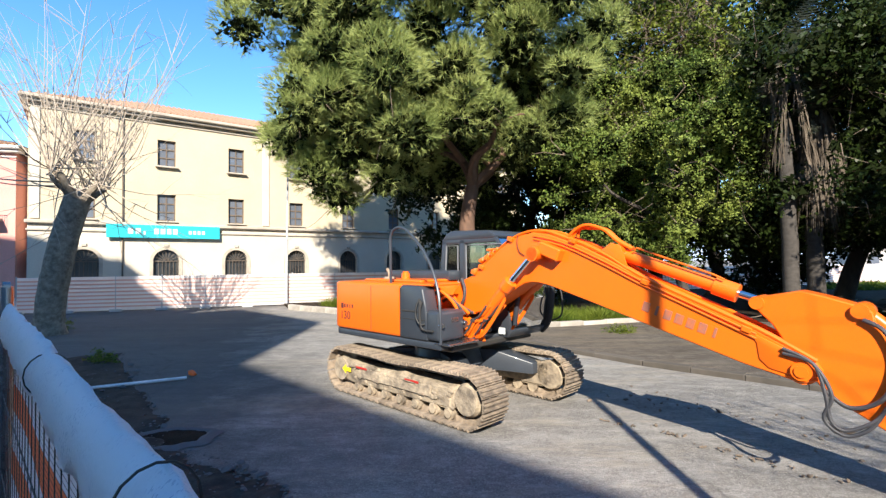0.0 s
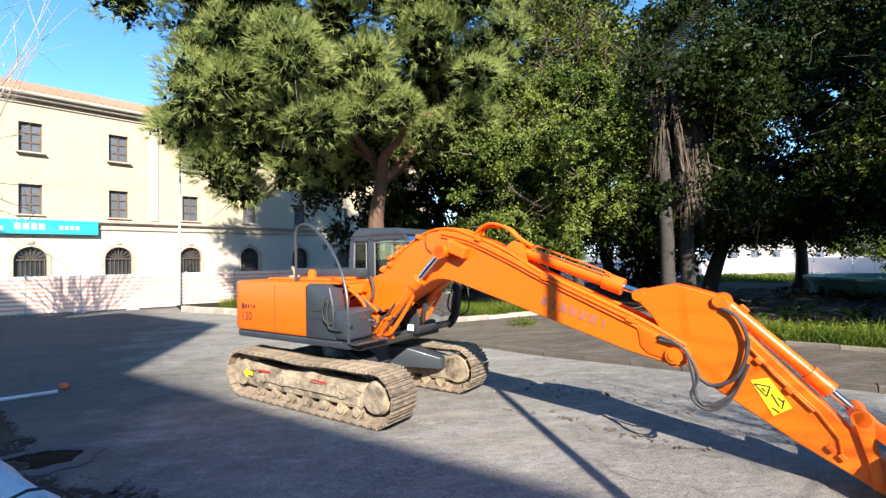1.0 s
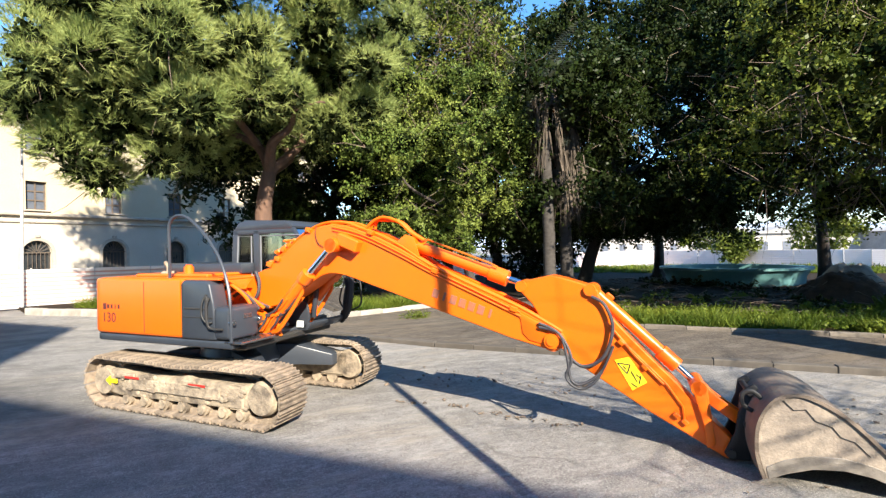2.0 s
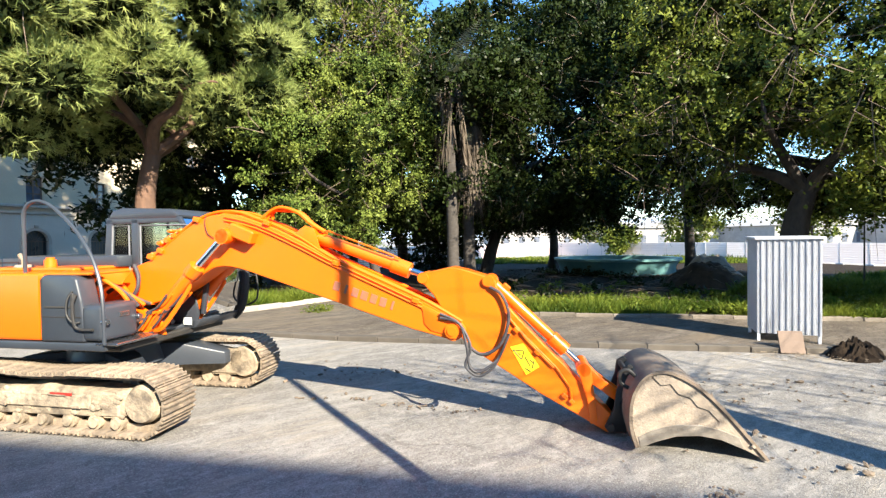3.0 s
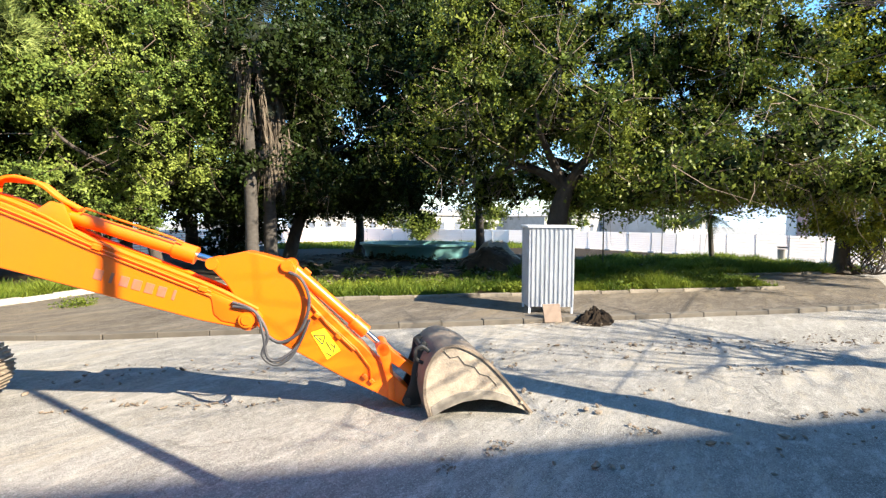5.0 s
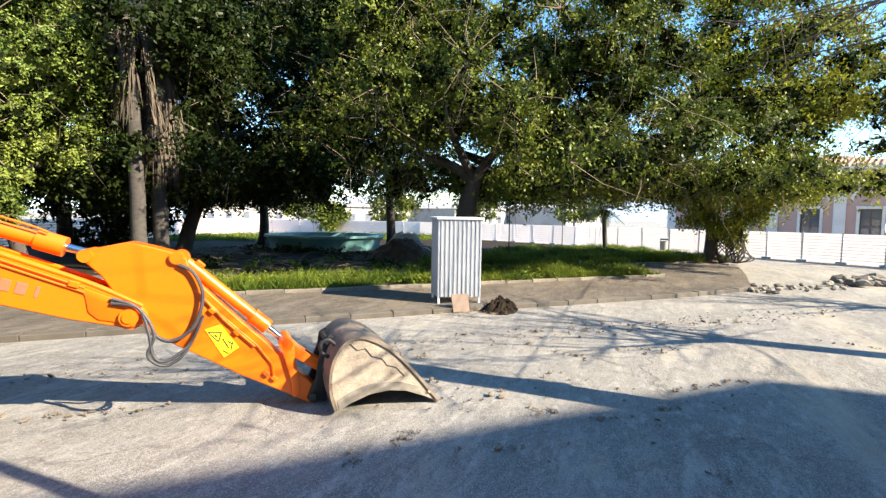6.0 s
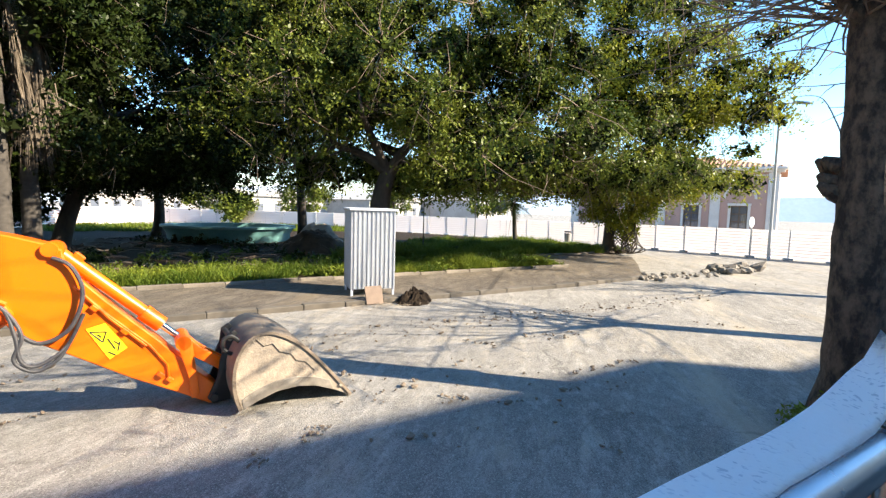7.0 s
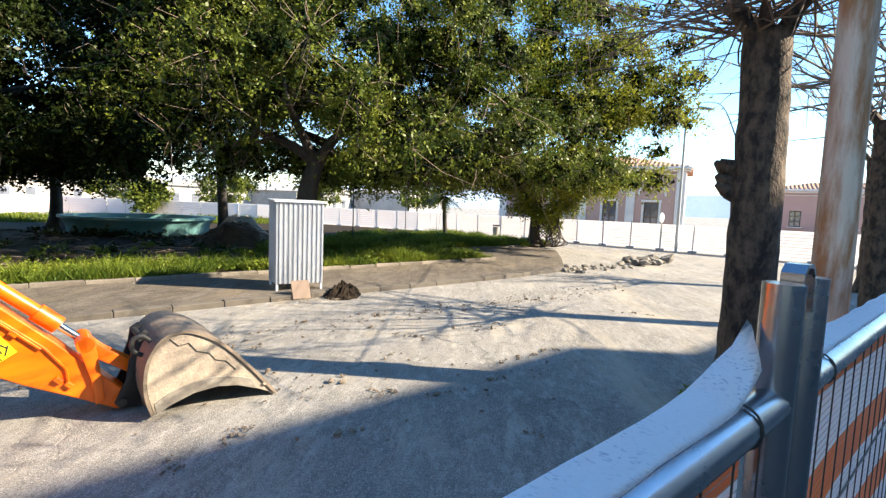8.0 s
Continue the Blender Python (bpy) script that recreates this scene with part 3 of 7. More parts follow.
        bmesh.ops.bevel(b, geom=[e for e in b.edges if abs(e.verts[0].co.z - e.verts[1].co.z) < 1e-4], offset=bev, segments=3, profile=0.5, affect="EDGES")
        return part(name, b, mat, ex, label)

    cw = loft(rounded(-1.83, 0.075, -1.12, 1.12, 0.3), 1.06, 1.86, 0.05, ORANGE, "counterweight", "orange counterweight with rounded tail")
    loft(rounded(-1.82, 0.94, -1.10, 1.10, 0.3), 0.955, 1.055, 0.02, SLATE, "skirt", "dark grey lower skirt")
    b = bm_new()
    box(b, (-0.62, -1.122, 1.46), (0.008, 0.006, 0.70))
    part("panel_gap", b, DARK, cw)
    # hood with fittings
    b = bm_new()
    box(b, (-0.7, 0.1, 1.875), (1.5, 1.5, 0.05), bevel=0.02)
    box(b, (0.3, -0.72, 1.85), (0.75, 0.62, 0.03), bevel=0.01)
    part("hood", b, ORANGE, ex, "orange engine hood")
    b = bm_new()
    box(b, (-0.75, 0.35, 1.955), (1.7, 0.8, 0.17), bevel=0.04, seg=2)
    part("engine_cover", b, SLATE, ex)
    b = bm_new()
    rod(b, (-0.6, -0.4, 1.87), (-0.6, -0.4, 2.0), 0.075, 0.07, n=16)
    rod(b, (-0.6, -0.4, 2.0), (-0.6, -0.4, 2.03), 0.05, n=12)
    part("filler_cap", b, ORANGE, ex)
    b = bm_new()
    rod(b, (-1.1, -0.35, 1.88), (-1.1, -0.35, 1.93), 0.13, 0.09, n=16)
    tube(b, [(-1.1, -0.35, 1.9), (-1.1, -0.35, 2.0), (-1.17, -0.35, 2.07)], 0.03)
    part("exhaust_pipe", b, DUST, ex, "short bent exhaust pipe")
    # side doors, right
    b = bm_new()
    slab(b, [(0.085, 1.06), (0.085, 1.80), (0.13, 1.845), (0.52, 1.84), (0.60, 1.80), (0.66, 1.55), (0.70, 1.30), (0.70, 1.06)], -1.12, -0.86, 0.035, 3)
    door = part("side_door", b, SLATE, ex, "slate grey pump compartment door")
    for x, z, sx, sz in ((0.385, 1.355, 0.56, 0.012), (0.115, 1.45, 0.012, 0.7)):
        b = bm_new()
        box(b, (x, -1.122, z), (sx, 0.008, sz))
        part("door_groove", b, DARK, door)
    b = bm_new()
    box(b, (0.36, -1.124, 1.47), (0.40, 0.012, 0.025), bevel=0.004)
    part("door_handle", b, DARK, door)
    b = bm_new()
    box(b, (0.80, -0.86, 1.285), (0.30, 0.52, 0.43), bevel=0.06, seg=3)
    tb = part("toolbox", b, SLATE, ex, "grey rounded tool box")
    b = bm_new()
    box(b, (0.952, -0.82, 1.36), (0.012, 0.15, 0.06), bevel=0.004)
    part("latch", b, GALV, tb)
    b = bm_new()
    box(b, (0.98, -0.8, 1.045), (0.30, 0.62, 0.03), bevel=0.008)
    part("step", b, GALV, ex)
    b = bm_new()
    tube(b, arc_points([(-0.32, -0.95, 1.86), (-0.32, -0.95, 2.3), (-0.31, -0.95, 2.62), (-0.16, -0.95, 2.73), (0.07, -0.95, 2.68), (0.42, -0.98, 2.42), (0.72, -1.04, 2.10), (0.90, -1.09, 1.76), (0.965, -1.12, 1.45), (0.97, -1.12, 1.05)], 5), 0.022, n=8)
    part("handrail", b, SLATE, ex, "bent grey tube handrail")
    b = bm_new()
    tube(b, arc_points([(0.62, -1.14, 1.62), (0.6, -1.17, 1.5), (0.62, -1.17, 1.28), (0.68, -1.15, 1.22), (0.85, -1.15, 1.22)], 5), 0.016, n=8)
    part("grab_bar", b, DARK, ex)
    b = bm_new()
    box(b, (0.58, -1.15, 1.5), (0.05, 0.03, 0.28), bevel=0.012)
    part("rear_mirror", b, DARK, ex)
    b = bm_new()
    tube(b, arc_points([(0.56, -1.13, 1.66), (0.53, -1.17, 1.56), (0.53, -1.18, 1.40), (0.60, -1.17, 1.30), (0.66, -1.13, 1.30)], 5), 0.013, n=7)
    part("grab_bar", b, RUBBER, ex)
    for y in (-1.09, -0.62):
        b = bm_new()
        rod(b, (0.93, y, 1.30), (0.985, y, 1.30), 0.035, n=12)
        rod(b, (0.985, y, 1.30), (1.0, y, 1.30), 0.028, n=12)
        part("work_light", b, GALV, tb)
    # pipes and joints crowded at the foot of the boom cylinders
    for k in range(9):
        b = bm_new()
        y = -0.52 + 0.045 * k
        x0 = 0.90 + 0.035 * (k % 4)
        tube(b, arc_points([(x0 - 0.06, y, 1.10), (x0 + 0.05, y - 0.02, 1.20 + 0.02 * (k % 3)), (x0 + 0.13, y, 1.33 + 0.03 * (k % 2)), (x0 + 0.24, y + 0.02, 1.40 + 0.02 * (k % 3)), (x0 + 0.36, y + 0.03, 1.55)], 4), 0.016, n=6)
        rod(b, (x0 + 0.13, y - 0.03, 1.33), (x0 + 0.13, y + 0.03, 1.33), 0.03, n=8)
        part("hydraulic_pipe", b, ORANGE if k % 3 else HOSE, ex)
    # cab
    cab = new("cab")
    cab.parent = ex
    roof = [(-0.30, 2.55), (-0.2, 2.68), (-0.05, 2.72), (0.95, 2.69), (1.14, 2.6), (1.08, 2.55)]
    y0, y1 = 0.2, 1.16

    def short(pts):
        return [(x if x < 0.22 else 0.22 + (x - 0.22) * 0.74, z) for x, z in pts]

    b = bm_new()
    slab(b, short(roof), y0 - 0.01, y1 + 0.01, 0.03, 2)
    part("roof", b, SLATE, cab)
    b = bm_new()
    slab(b, short([(-0.38, 1.0), (-0.395, 1.74), (0.32, 1.74), (0.34, 1.05), (1.42, 1.02), (1.3, 1.0)]), y0, y1, 0.02)
    slab(b, short([(0.3, 1.0), (0.3, 1.12), (1.54, 1.12), (1.5, 1.06), (1.42, 1.0)]), y0, y1, 0.02)
    slab(b, short([(0.3, 1.0), (0.3, 1.62), (1.25, 1.55), (1.44, 1.4), (1.5, 1.2), (1.42, 1.0)]), y0, y0 + 0.05, 0.02)
    part("lower_panel", b, SLATE, cab)
    # Door panel in near black: the shade inside the cab is in its colour.
    b = bm_new()
    slab(b, short([(0.2, 1.05), (0.2, 1.72), (1.5, 1.66), (1.58, 1.5), (1.52, 1.2), (1.4, 1.05)]), y1 - 0.08, y1 - 0.03, 0.012)
    part("door_panel", b, DARK, cab, "inner side of the cab door, cabin shade in its colour")
    for y in (y0, y1 - 0.06):
        for pts in ([(-0.39, 1.74), (-0.31, 2.56), (-0.2, 2.56), (-0.26, 1.74)], [(0.1, 1.74), (0.1, 2.56), (0.22, 2.56), (0.22, 1.74)],
                    [(1.06, 2.58), (1.14, 2.58), (1.65, 1.93), (1.7, 1.6), (1.61, 1.2), (1.54, 1.2), (1.61, 1.6), (1.57, 1.9)],
                    [(-0.31, 2.48), (-0.31, 2.58), (1.1, 2.58), (1.12, 2.5)]):
            b = bm_new()
            slab(b, short(pts), y, y + 0.06, 0.012)
            part("pillar", b, SLATE, cab)
    b = bm_new()
    box(b, (-0.36, 0.68, 1.68), (0.07, 0.9, 0.1), bevel=0.01)
    box(b, (-0.3, 0.68, 2.5), (0.07, 0.9, 0.1), bevel=0.01)
    part("rear_frame", b, SLATE, cab)
    b = bm_new()
    for pts in ([(-0.27, 1.74), (-0.22, 2.5), (0.1, 2.5), (0.1, 1.74)], [(0.22, 1.3), (0.22, 2.5), (1.1, 2.5), (1.58, 1.9), (1.61, 1.6), (1.56, 1.3)]):
        slab(b, short(pts), y0 + 0.025, y0 + 0.031)
        slab(b, short(pts), y1 - 0.031, y1 - 0.025)
    for loop in ([(-0.24, 1.8), (-0.2, 2.46), (0.07, 2.46), (0.07, 1.66), (-0.1, 1.66)], [(0.26, 1.34), (0.26, 2.46), (0.98, 2.46), (1.06, 2.44)]):
        sb = bm_new()
        pts = [(x, y0 - 0.002, z) for x, z in loop]
        tube(sb, pts + pts[:1] if len(loop) == 5 else pts, 0.012, 6)
        part("window_seal", sb, SEAL, cab)
    g = part("side_glass", b, GLASS, cab, "tinted cab glass")
    g.visible_shadow = False
    b = bm_new()
    t = short([(1.1, 2.55), (1.62, 1.93), (1.66, 1.6), (1.58, 1.22), (1.46, 1.06)])
    for (xa, za), (xb, zb) in zip(t, t[1:]):
        bm_q = [b.verts.new(p) for p in ((xa, y0 + 0.06, za), (xa, y1 - 0.06, za), (xb, y1 - 0.06, zb), (xb, y0 + 0.06, zb))]
        b.faces.new(bm_q)
    g = part("windscreen", b, GLASSD, cab, "curved front windscreen")
    g.visible_shadow = False
    b = bm_new()
    tube(b, arc_points([(x, y1 - 0.03, z) for x, z in short([(1.1, 2.57), (1.64, 1.94), (1.69, 1.6), (1.6, 1.2), (1.4, 1.02)])], 5), 0.055)
    part("front_trim", b, RUBBER, cab)
    b = bm_new()
    box(b, (0.35, 0.7, 1.38), (0.5, 0.5, 0.16), bevel=0.05, seg=2)
    box(b, (0.1, 0.7, 1.8), (0.14, 0.48, 0.75), pose(0, 0, 0, 0, -8, 0), 0.05, 2)
    box(b, (0.03, 0.7, 2.25), (0.1, 0.26, 0.2), bevel=0.04, seg=2)
    part("seat", b, RUBBER, cab, "dark driver's seat")
    b = bm_new()
    for y in (0.38, 1.0):
        box(b, (0.6, y, 1.5), (0.45, 0.16, 0.3), bevel=0.04)
        rod(b, (0.75, y, 1.65), (0.78, y, 1.85), 0.015)
        rod(b, (0.78, y, 1.83), (0.79, y, 1.95), 0.03)
    part("control_console", b, DARK, cab)
    b = bm_new()
    tube(b, arc_points([(1.25, 1.16, 1.72), (1.40, 1.2, 1.74), (1.46, 1.2, 1.6), (1.45, 1.2, 1.3), (1.3, 1.16, 1.2)], 5), 0.014)
    part("guard_bar", b, RUBBER, cab)
    b = bm_new()
    for x in (0.72, 1.0):
        box(b, (x, y0 - 0.008, 1.1), (0.13, 0.004, 0.1), pose(0, 0, 0, 0, 45 if x < 1 else 0, 0))
    part("warning_sticker", b, WHITEP, cab, "small white warning stickers")
    # boom
    top = [(0.36, 1.72), (0.51, 1.88), (0.79, 1.98), (1.07, 2.19), (1.3, 2.37), (1.49, 2.48), (1.68, 2.55), (1.88, 2.575), (2.1, 2.55), (2.3, 2.48), (2.61, 2.37), (2.94, 2.21), (3.33, 2.0), (4.05, 1.68), (4.5, 1.48), (4.8, 1.32), (4.97, 1.22)]
    end = [(5.02, 1.14), (4.98, 1.05), (4.86, 1.01)]
    low = [(4.38, 1.13), (3.69, 1.355), (2.93, 1.6), (2.5, 1.735), (2.24, 1.82), (2.1, 1.86), (1.96, 1.885), (1.84, 1.89), (1.72, 1.87), (1.6, 1.81), (1.47, 1.715), (1.21, 1.56), (0.94, 1.43), (0.64, 1.36), (0.42, 1.4), (0.33, 1.5), (0.31, 1.62)]
    b = bm_new()
    slab(b, top + end + low, -0.21, 0.19, 0.012, 1)
    boom = part("boom", b, ORANGE, ex, "orange cranked boom")
    b = bm_new()
    for y in (-0.225, 0.19):
        slab(b, [(4.42, 1.47), (4.5, 1.36), (4.52, 1.2), (4.6, 1.12), (4.86, 1.06), (4.97, 1.08), (5.0, 1.15), (4.92, 1.22), (4.7, 1.34)], y, y + 0.03, 0.01)
    part("boom_tip_plate", b, ORANGE, boom)
    b = bm_new()
    rod(b, (4.86, -0.26, 1.13), (4.86, 0.24, 1.13), 0.085, n=24)
    rod(b, (4.86, -0.275, 1.13), (4.86, 0.255, 1.13), 0.055, n=20)
    part("boom_pin", b, ORANGE, boom)
    b = bm_new()
    box(b, (2.2, -0.28, 2.31), (0.34, 0.16, 0.17), pose(0, 0, 0, 0, 22, 0), 0.02)
    box(b, (2.2, 0.26, 2.31), (0.34, 0.16, 0.17), pose(0, 0, 0, 0, 22, 0), 0.02)
    rod(b, (1.99, -0.42, 2.28), (1.99, 0.4, 2.28), 0.085, n=20)
    part("cylinder_boss", b, ORANGE, boom)
    for k, w in enumerate((0.085, 0.03, 0.085, 0.09, 0.085, 0.085, 0.03)):
        b = bm_new()
        box(b, (3.42 + 0.118 * k, -0.213, 1.645 - 0.0384 * k), (w, 0.005, 0.11), pose(0, 0, 0, 0, 18, 0), 0.002)
        part("lettering_bar", b, GREYP, boom)
    for y in (-0.36, 0.34):
        b = bm_new()
        rod(b, (0.88, y, 1.14), (1.56, y, 1.86), 0.075, n=20)
        rod(b, (1.50, y, 1.80), (1.60, y, 1.90), 0.098, n=20)
        rod(b, (0.86, y - 0.07, 1.12), (0.86, y + 0.07, 1.12), 0.09, n=18)
        cyl = part("boom_cylinder", b, ORANGE, boom)
        b = bm_new()
        rod(b, (1.55, y, 1.85), (1.97, y, 2.26), 0.042, n=16)
        part("cylinder_rod", b, CHROME, cyl)
        b = bm_new()
        rod(b, (1.99, y - 0.06, 2.28), (1.99, y + 0.06, 2.28), 0.1, n=18)
        part("rod_eye", b, ORANGE, cyl)
        b = bm_new()
        for dz in (-0.1, -0.14):
            tube(b, arc_points([(0.95, y, 1.1 + dz * 0.3), (1.1, y - 0.03, 1.24 + dz), (1.3, y - 0.02, 1.48 + dz), (1.5, y, 1.74 + dz * 0.7)], 5), 0.018, n=6)
        part("cylinder_pipe", b, ORANGE, cyl)
    # pipes along the boom
    for k, (y, lift) in enumerate(((-0.17, 0.03), (-0.11, 0.035), (0.08, 0.035), (0.14, 0.03))):
        b = bm_new()
        line = [(x, y, z + lift) for x, z in top[2:12]] + [(x, y - 0.03, z + lift * 0.4) for x, z in top[12:]]
        tube(b, arc_points(line, 3), 0.017, n=6)
        part("hydraulic_pipe", b, ORANGE, boom)
    for k in range(3):
        b = bm_new()
        tube(b, arc_points([(2.36 + 0.05 * k, -0.12 + 0.05 * k, 2.49), (2.5, -0.12 + 0.05 * k, 2.6), (2.66, -0.12 + 0.05 * k, 2.64 - 0.02 * k), (2.86, -0.1 + 0.05 * k, 2.57), (3.02, -0.08 + 0.04 * k, 2.43), (3.2, -0.06 + 0.03 * k, 2.32)], 5), 0.02, n=7)
        part("pipe_loop", b, ORANGE, boom)
    for k in range(2):
        b = bm_new()
        tube(b, arc_points([(1.9, -0.222, 2.53 - 0.045 * k), (2.35, -0.222, 2.42 - 0.045 * k), (2.94, -0.222, 2.16 - 0.045 * k), (3.35, -0.222, 1.955 - 0.045 * k), (3.9, -0.222, 1.71 - 0.045 * k), (4.5, -0.222, 1.44 - 0.045 * k)], 3), 0.011, n=6)
        part("side_pipe", b, ORANGE, boom)
    for x, z in ((3.42, 1.93), (4.42, 1.48), (2.5, 2.44), (1.5, 2.5), (0.95, 2.1), (0.8, 2.02)):
        b = bm_new()
        box(b, (x, -0.2, z), (0.09, 0.1, 0.06), pose(0, 0, 0, 0, 20, 0), 0.008)
        part("pipe_clamp", b, ORANGE, boom)
    b = bm_new()
    for x, z, s in ((0.95, 2.12, 0.1), (1.02, 2.24, 0.12), (1.12, 2.3, 0.1), (0.9, 2.2, 0.08), (1.2, 2.36, 0.07), (0.75, 2.04, 0.08), (1.05, 2.36, 0.05)):
        box(b, (x, -0.1, z), (s, 0.14, s * 0.8), pose(0, 0, 0, 0, -35, 0), 0.012)
        rod(b, (x, -0.2, z), (x, 0.02, z), s * 0.3, n=10)
    part("valve_block", b, ORANGE, boom, "orange hose fittings on the boom's back")
    b = bm_new()
    tube(b, arc_points([(1.62, -0.2, 2.55), (1.62, -0.225, 2.45), (1.66, -0.228, 2.32), (1.75, -0.228, 2.26)], 4), 0.006, n=5)
    part("thin_cable", b, RUBBER, boom)
    # boom foot and hoses
    b = bm_new()
    for y in (-0.3, 0.22):
        slab(b, [(0.1, 1.0), (0.1, 1.4), (0.28, 1.66), (0.42, 1.66), (0.62, 1.4), (1.0, 1.2), (1.05, 1.0)], y, y + 0.05, 0.01)
    part("boom_bracket", b, ORANGE, ex)
    for k in range(5):
        b = bm_new()
        y = -0.75 + 0.1 * k
        tube(b, arc_points([(0.35, y, 1.72 - 0.05 * k), (0.5, y, 1.8 - 0.06 * k), (0.72, y + 0.1, 1.62 - 0.05 * k), (0.8, y + 0.2, 1.4)], 5), 0.025, n=8)
        part("hose", b, HOSE if k % 2 else ORANGE, ex)
    b = bm_new()
    tube(b, arc_points([(0.58, -0.26, 1.92), (0.66, -0.28, 1.75), (0.62, -0.3, 1.55), (0.4, -0.3, 1.42)], 5), 0.026, n=8)
    part("hose", b, HOSE, ex)
    # stick cylinder on the boom's back
    b = bm_new()
    rod(b, (3.0, 0, 2.28), (4.22, 0, 1.85), 0.075, n=22)
    rod(b, (4.08, 0, 1.90), (4.30, 0, 1.82), 0.1, n=22)
    rod(b, (3.02, -0.13, 2.28), (3.02, 0.13, 2.28), 0.1, n=18)
    sc = part("stick_cylinder", b, ORANGE, boom)
    b = bm_new()
    slab(b, [(2.78, 2.26), (2.98, 2.4), (3.1, 2.36), (3.2, 2.05)], -0.16, -0.13, 0.006)
    slab(b, [(2.78, 2.26), (2.98, 2.4), (3.1, 2.36), (3.2, 2.05)], 0.11, 0.14, 0.006)
    part("cylinder_bracket", b, ORANGE, boom)
    b = bm_new()
    rod(b, (4.25, 0, 1.84), (4.52, 0, 1.75), 0.04, n=14)
    part("cylinder_rod", b, CHROME, sc)
    b = bm_new()
    tube(b, [(3.25, -0.1, 2.3), (3.27, -0.1, 2.33), (4.1, -0.1, 2.02), (4.2, -0.1, 1.97)], 0.012, n=6)
    part("cylinder_pipe", b, ORANGE, sc)
    # stick
    b = bm_new()
    prof = [(4.44, 1.73), (4.5, 1.80), (4.85, 1.875), (5.02, 1.835), (5.30, 1.75), (5.37, 1.70), (5.38, 1.62), (5.5, 1.42), (5.66, 1.24), (5.9, 0.99), (6.13, 0.76), (6.36, 0.50), (6.66, 0.2), (6.72, 0.11), (6.69, 0.02), (6.6, 0.0), (6.35, 0.145), (5.9, 0.39), (5.43, 0.685), (5.14, 0.86), (5.0, 0.97), (4.9, 1.12), (4.74, 1.34), (4.62, 1.54)]
    slab(b, prof, -0.15, 0.15, 0.012, 1)
    stick = part("stick", b, ORANGE, ex, "orange stick arm reaching to the ground")
    for x, z, r in ((4.86, 1.13, 0.13), (4.5, 1.745, 0.065), (5.28, 1.71, 0.065), (6.63, 0.09, 0.05)):
        b = bm_new()
        rod(b, (x, -0.19, z), (x, 0.19, z), r, n=24)
        part("pin_boss", b, ORANGE, stick)
    b = bm_new()
    slab(b, [(5.53, 0.94), (5.68, 0.985), (5.86, 0.72), (5.71, 0.62)], -0.157, -0.152)
    st = part("sticker", b, STICKER, stick, "yellow warning sticker with pictograms")
    b = bm_new()
    for p, q in (((5.56, 0.91), (5.69, 0.90)), ((5.69, 0.90), (5.66, 0.80)), ((5.66, 0.80), (5.56, 0.91)), ((5.62, 0.88), (5.65, 0.85)), ((5.70, 0.83), (5.76, 0.72)), ((5.75, 0.80), (5.80, 0.76)), ((5.80, 0.79), (5.78, 0.70)), ((5.70, 0.70), (5.76, 0.66))):
        rod(b, (p[0], -0.158, p[1]), (q[0], -0.158, q[1]), 0.006, n=5)
    part("pictogram", b, BLACKP, st)
    b = bm_new()
    tube(b, [(5.45, -0.165, 1.36), (5.7, -0.165, 1.07), (6.05, -0.165, 0.72), (6.2, -0.165, 0.5), (6.22, -0.165, 0.32)], 0.013, n=6)
    tube(b, [(5.48, -0.17, 1.33), (5.72, -0.17, 1.03), (6.02, -0.17, 0.72)], 0.013, n=6)
    part("hydraulic_pipe", b, ORANGE, stick)
    for x, z in ((5.6, 1.14), (5.84, 0.89), (6.14, 0.4), (6.22, 0.34)):
        b = bm_new()
        box(b, (x, -0.165, z), (0.07, 0.05, 0.05), pose(0, 0, 0, 0, 45, 0), 0.008)
        part("pipe_clamp", b, ORANGE, stick)
    # hoses between boom and stick
    for k, off in enumerate((0.0, 0.045)):
        b = bm_new()
        tube(b, arc_points([(4.72, -0.25, 1.33 - off), (4.95, -0.27, 1.22), (5.08 - off, -0.28, 0.96), (5.02 + off, -0.28, 0.74), (5.16, -0.27, 0.62 + off), (5.32, -0.25, 0.70 + off), (5.42, -0.2, 0.86), (5.52, -0.18, 1.1)], 6), 0.017, n=8)
        part("hose", b, HOSE, stick, "grey braided hose loop")
    b = bm_new()
    tube(b, arc_points([(5.02, -0.2, 0.98), (5.2, -0.22, 0.86), (5.42, -0.22, 0.98), (5.52, -0.21, 1.3), (5.44, -0.2, 1.55), (5.3, -0.18, 1.64)], 6), 0.02, n=8)
    part("hose", b, HOSE, stick)
    # bucket cylinder and links
    b = bm_new()
    rod(b, (5.30, 0, 1.70), (6.1, 0, 0.95), 0.062, n=20)
    rod(b, (6.0, 0, 1.04), (6.16, 0, 0.89), 0.085, n=20)
    rod(b, (5.30, -0.1, 1.70), (5.30, 0.1, 1.70), 0.085, n=16)
    box(b, (5.48, 0, 1.62), (0.1, 0.08, 0.07), pose(0, 0, 0, 0, 43, 0), 0.01)
    bc = part("bucket_cylinder", b, ORANGE, stick)
    b = bm_new()
    rod(b, (6.12, 0, 0.93), (6.34, 0, 0.72), 0.035, n=14)
    part("cylinder_rod", b, CHROME, bc)
    b = bm_new()
    rod(b, (6.35, -0.2, 0.71), (6.35, 0.2, 0.71), 0.075, n=18)
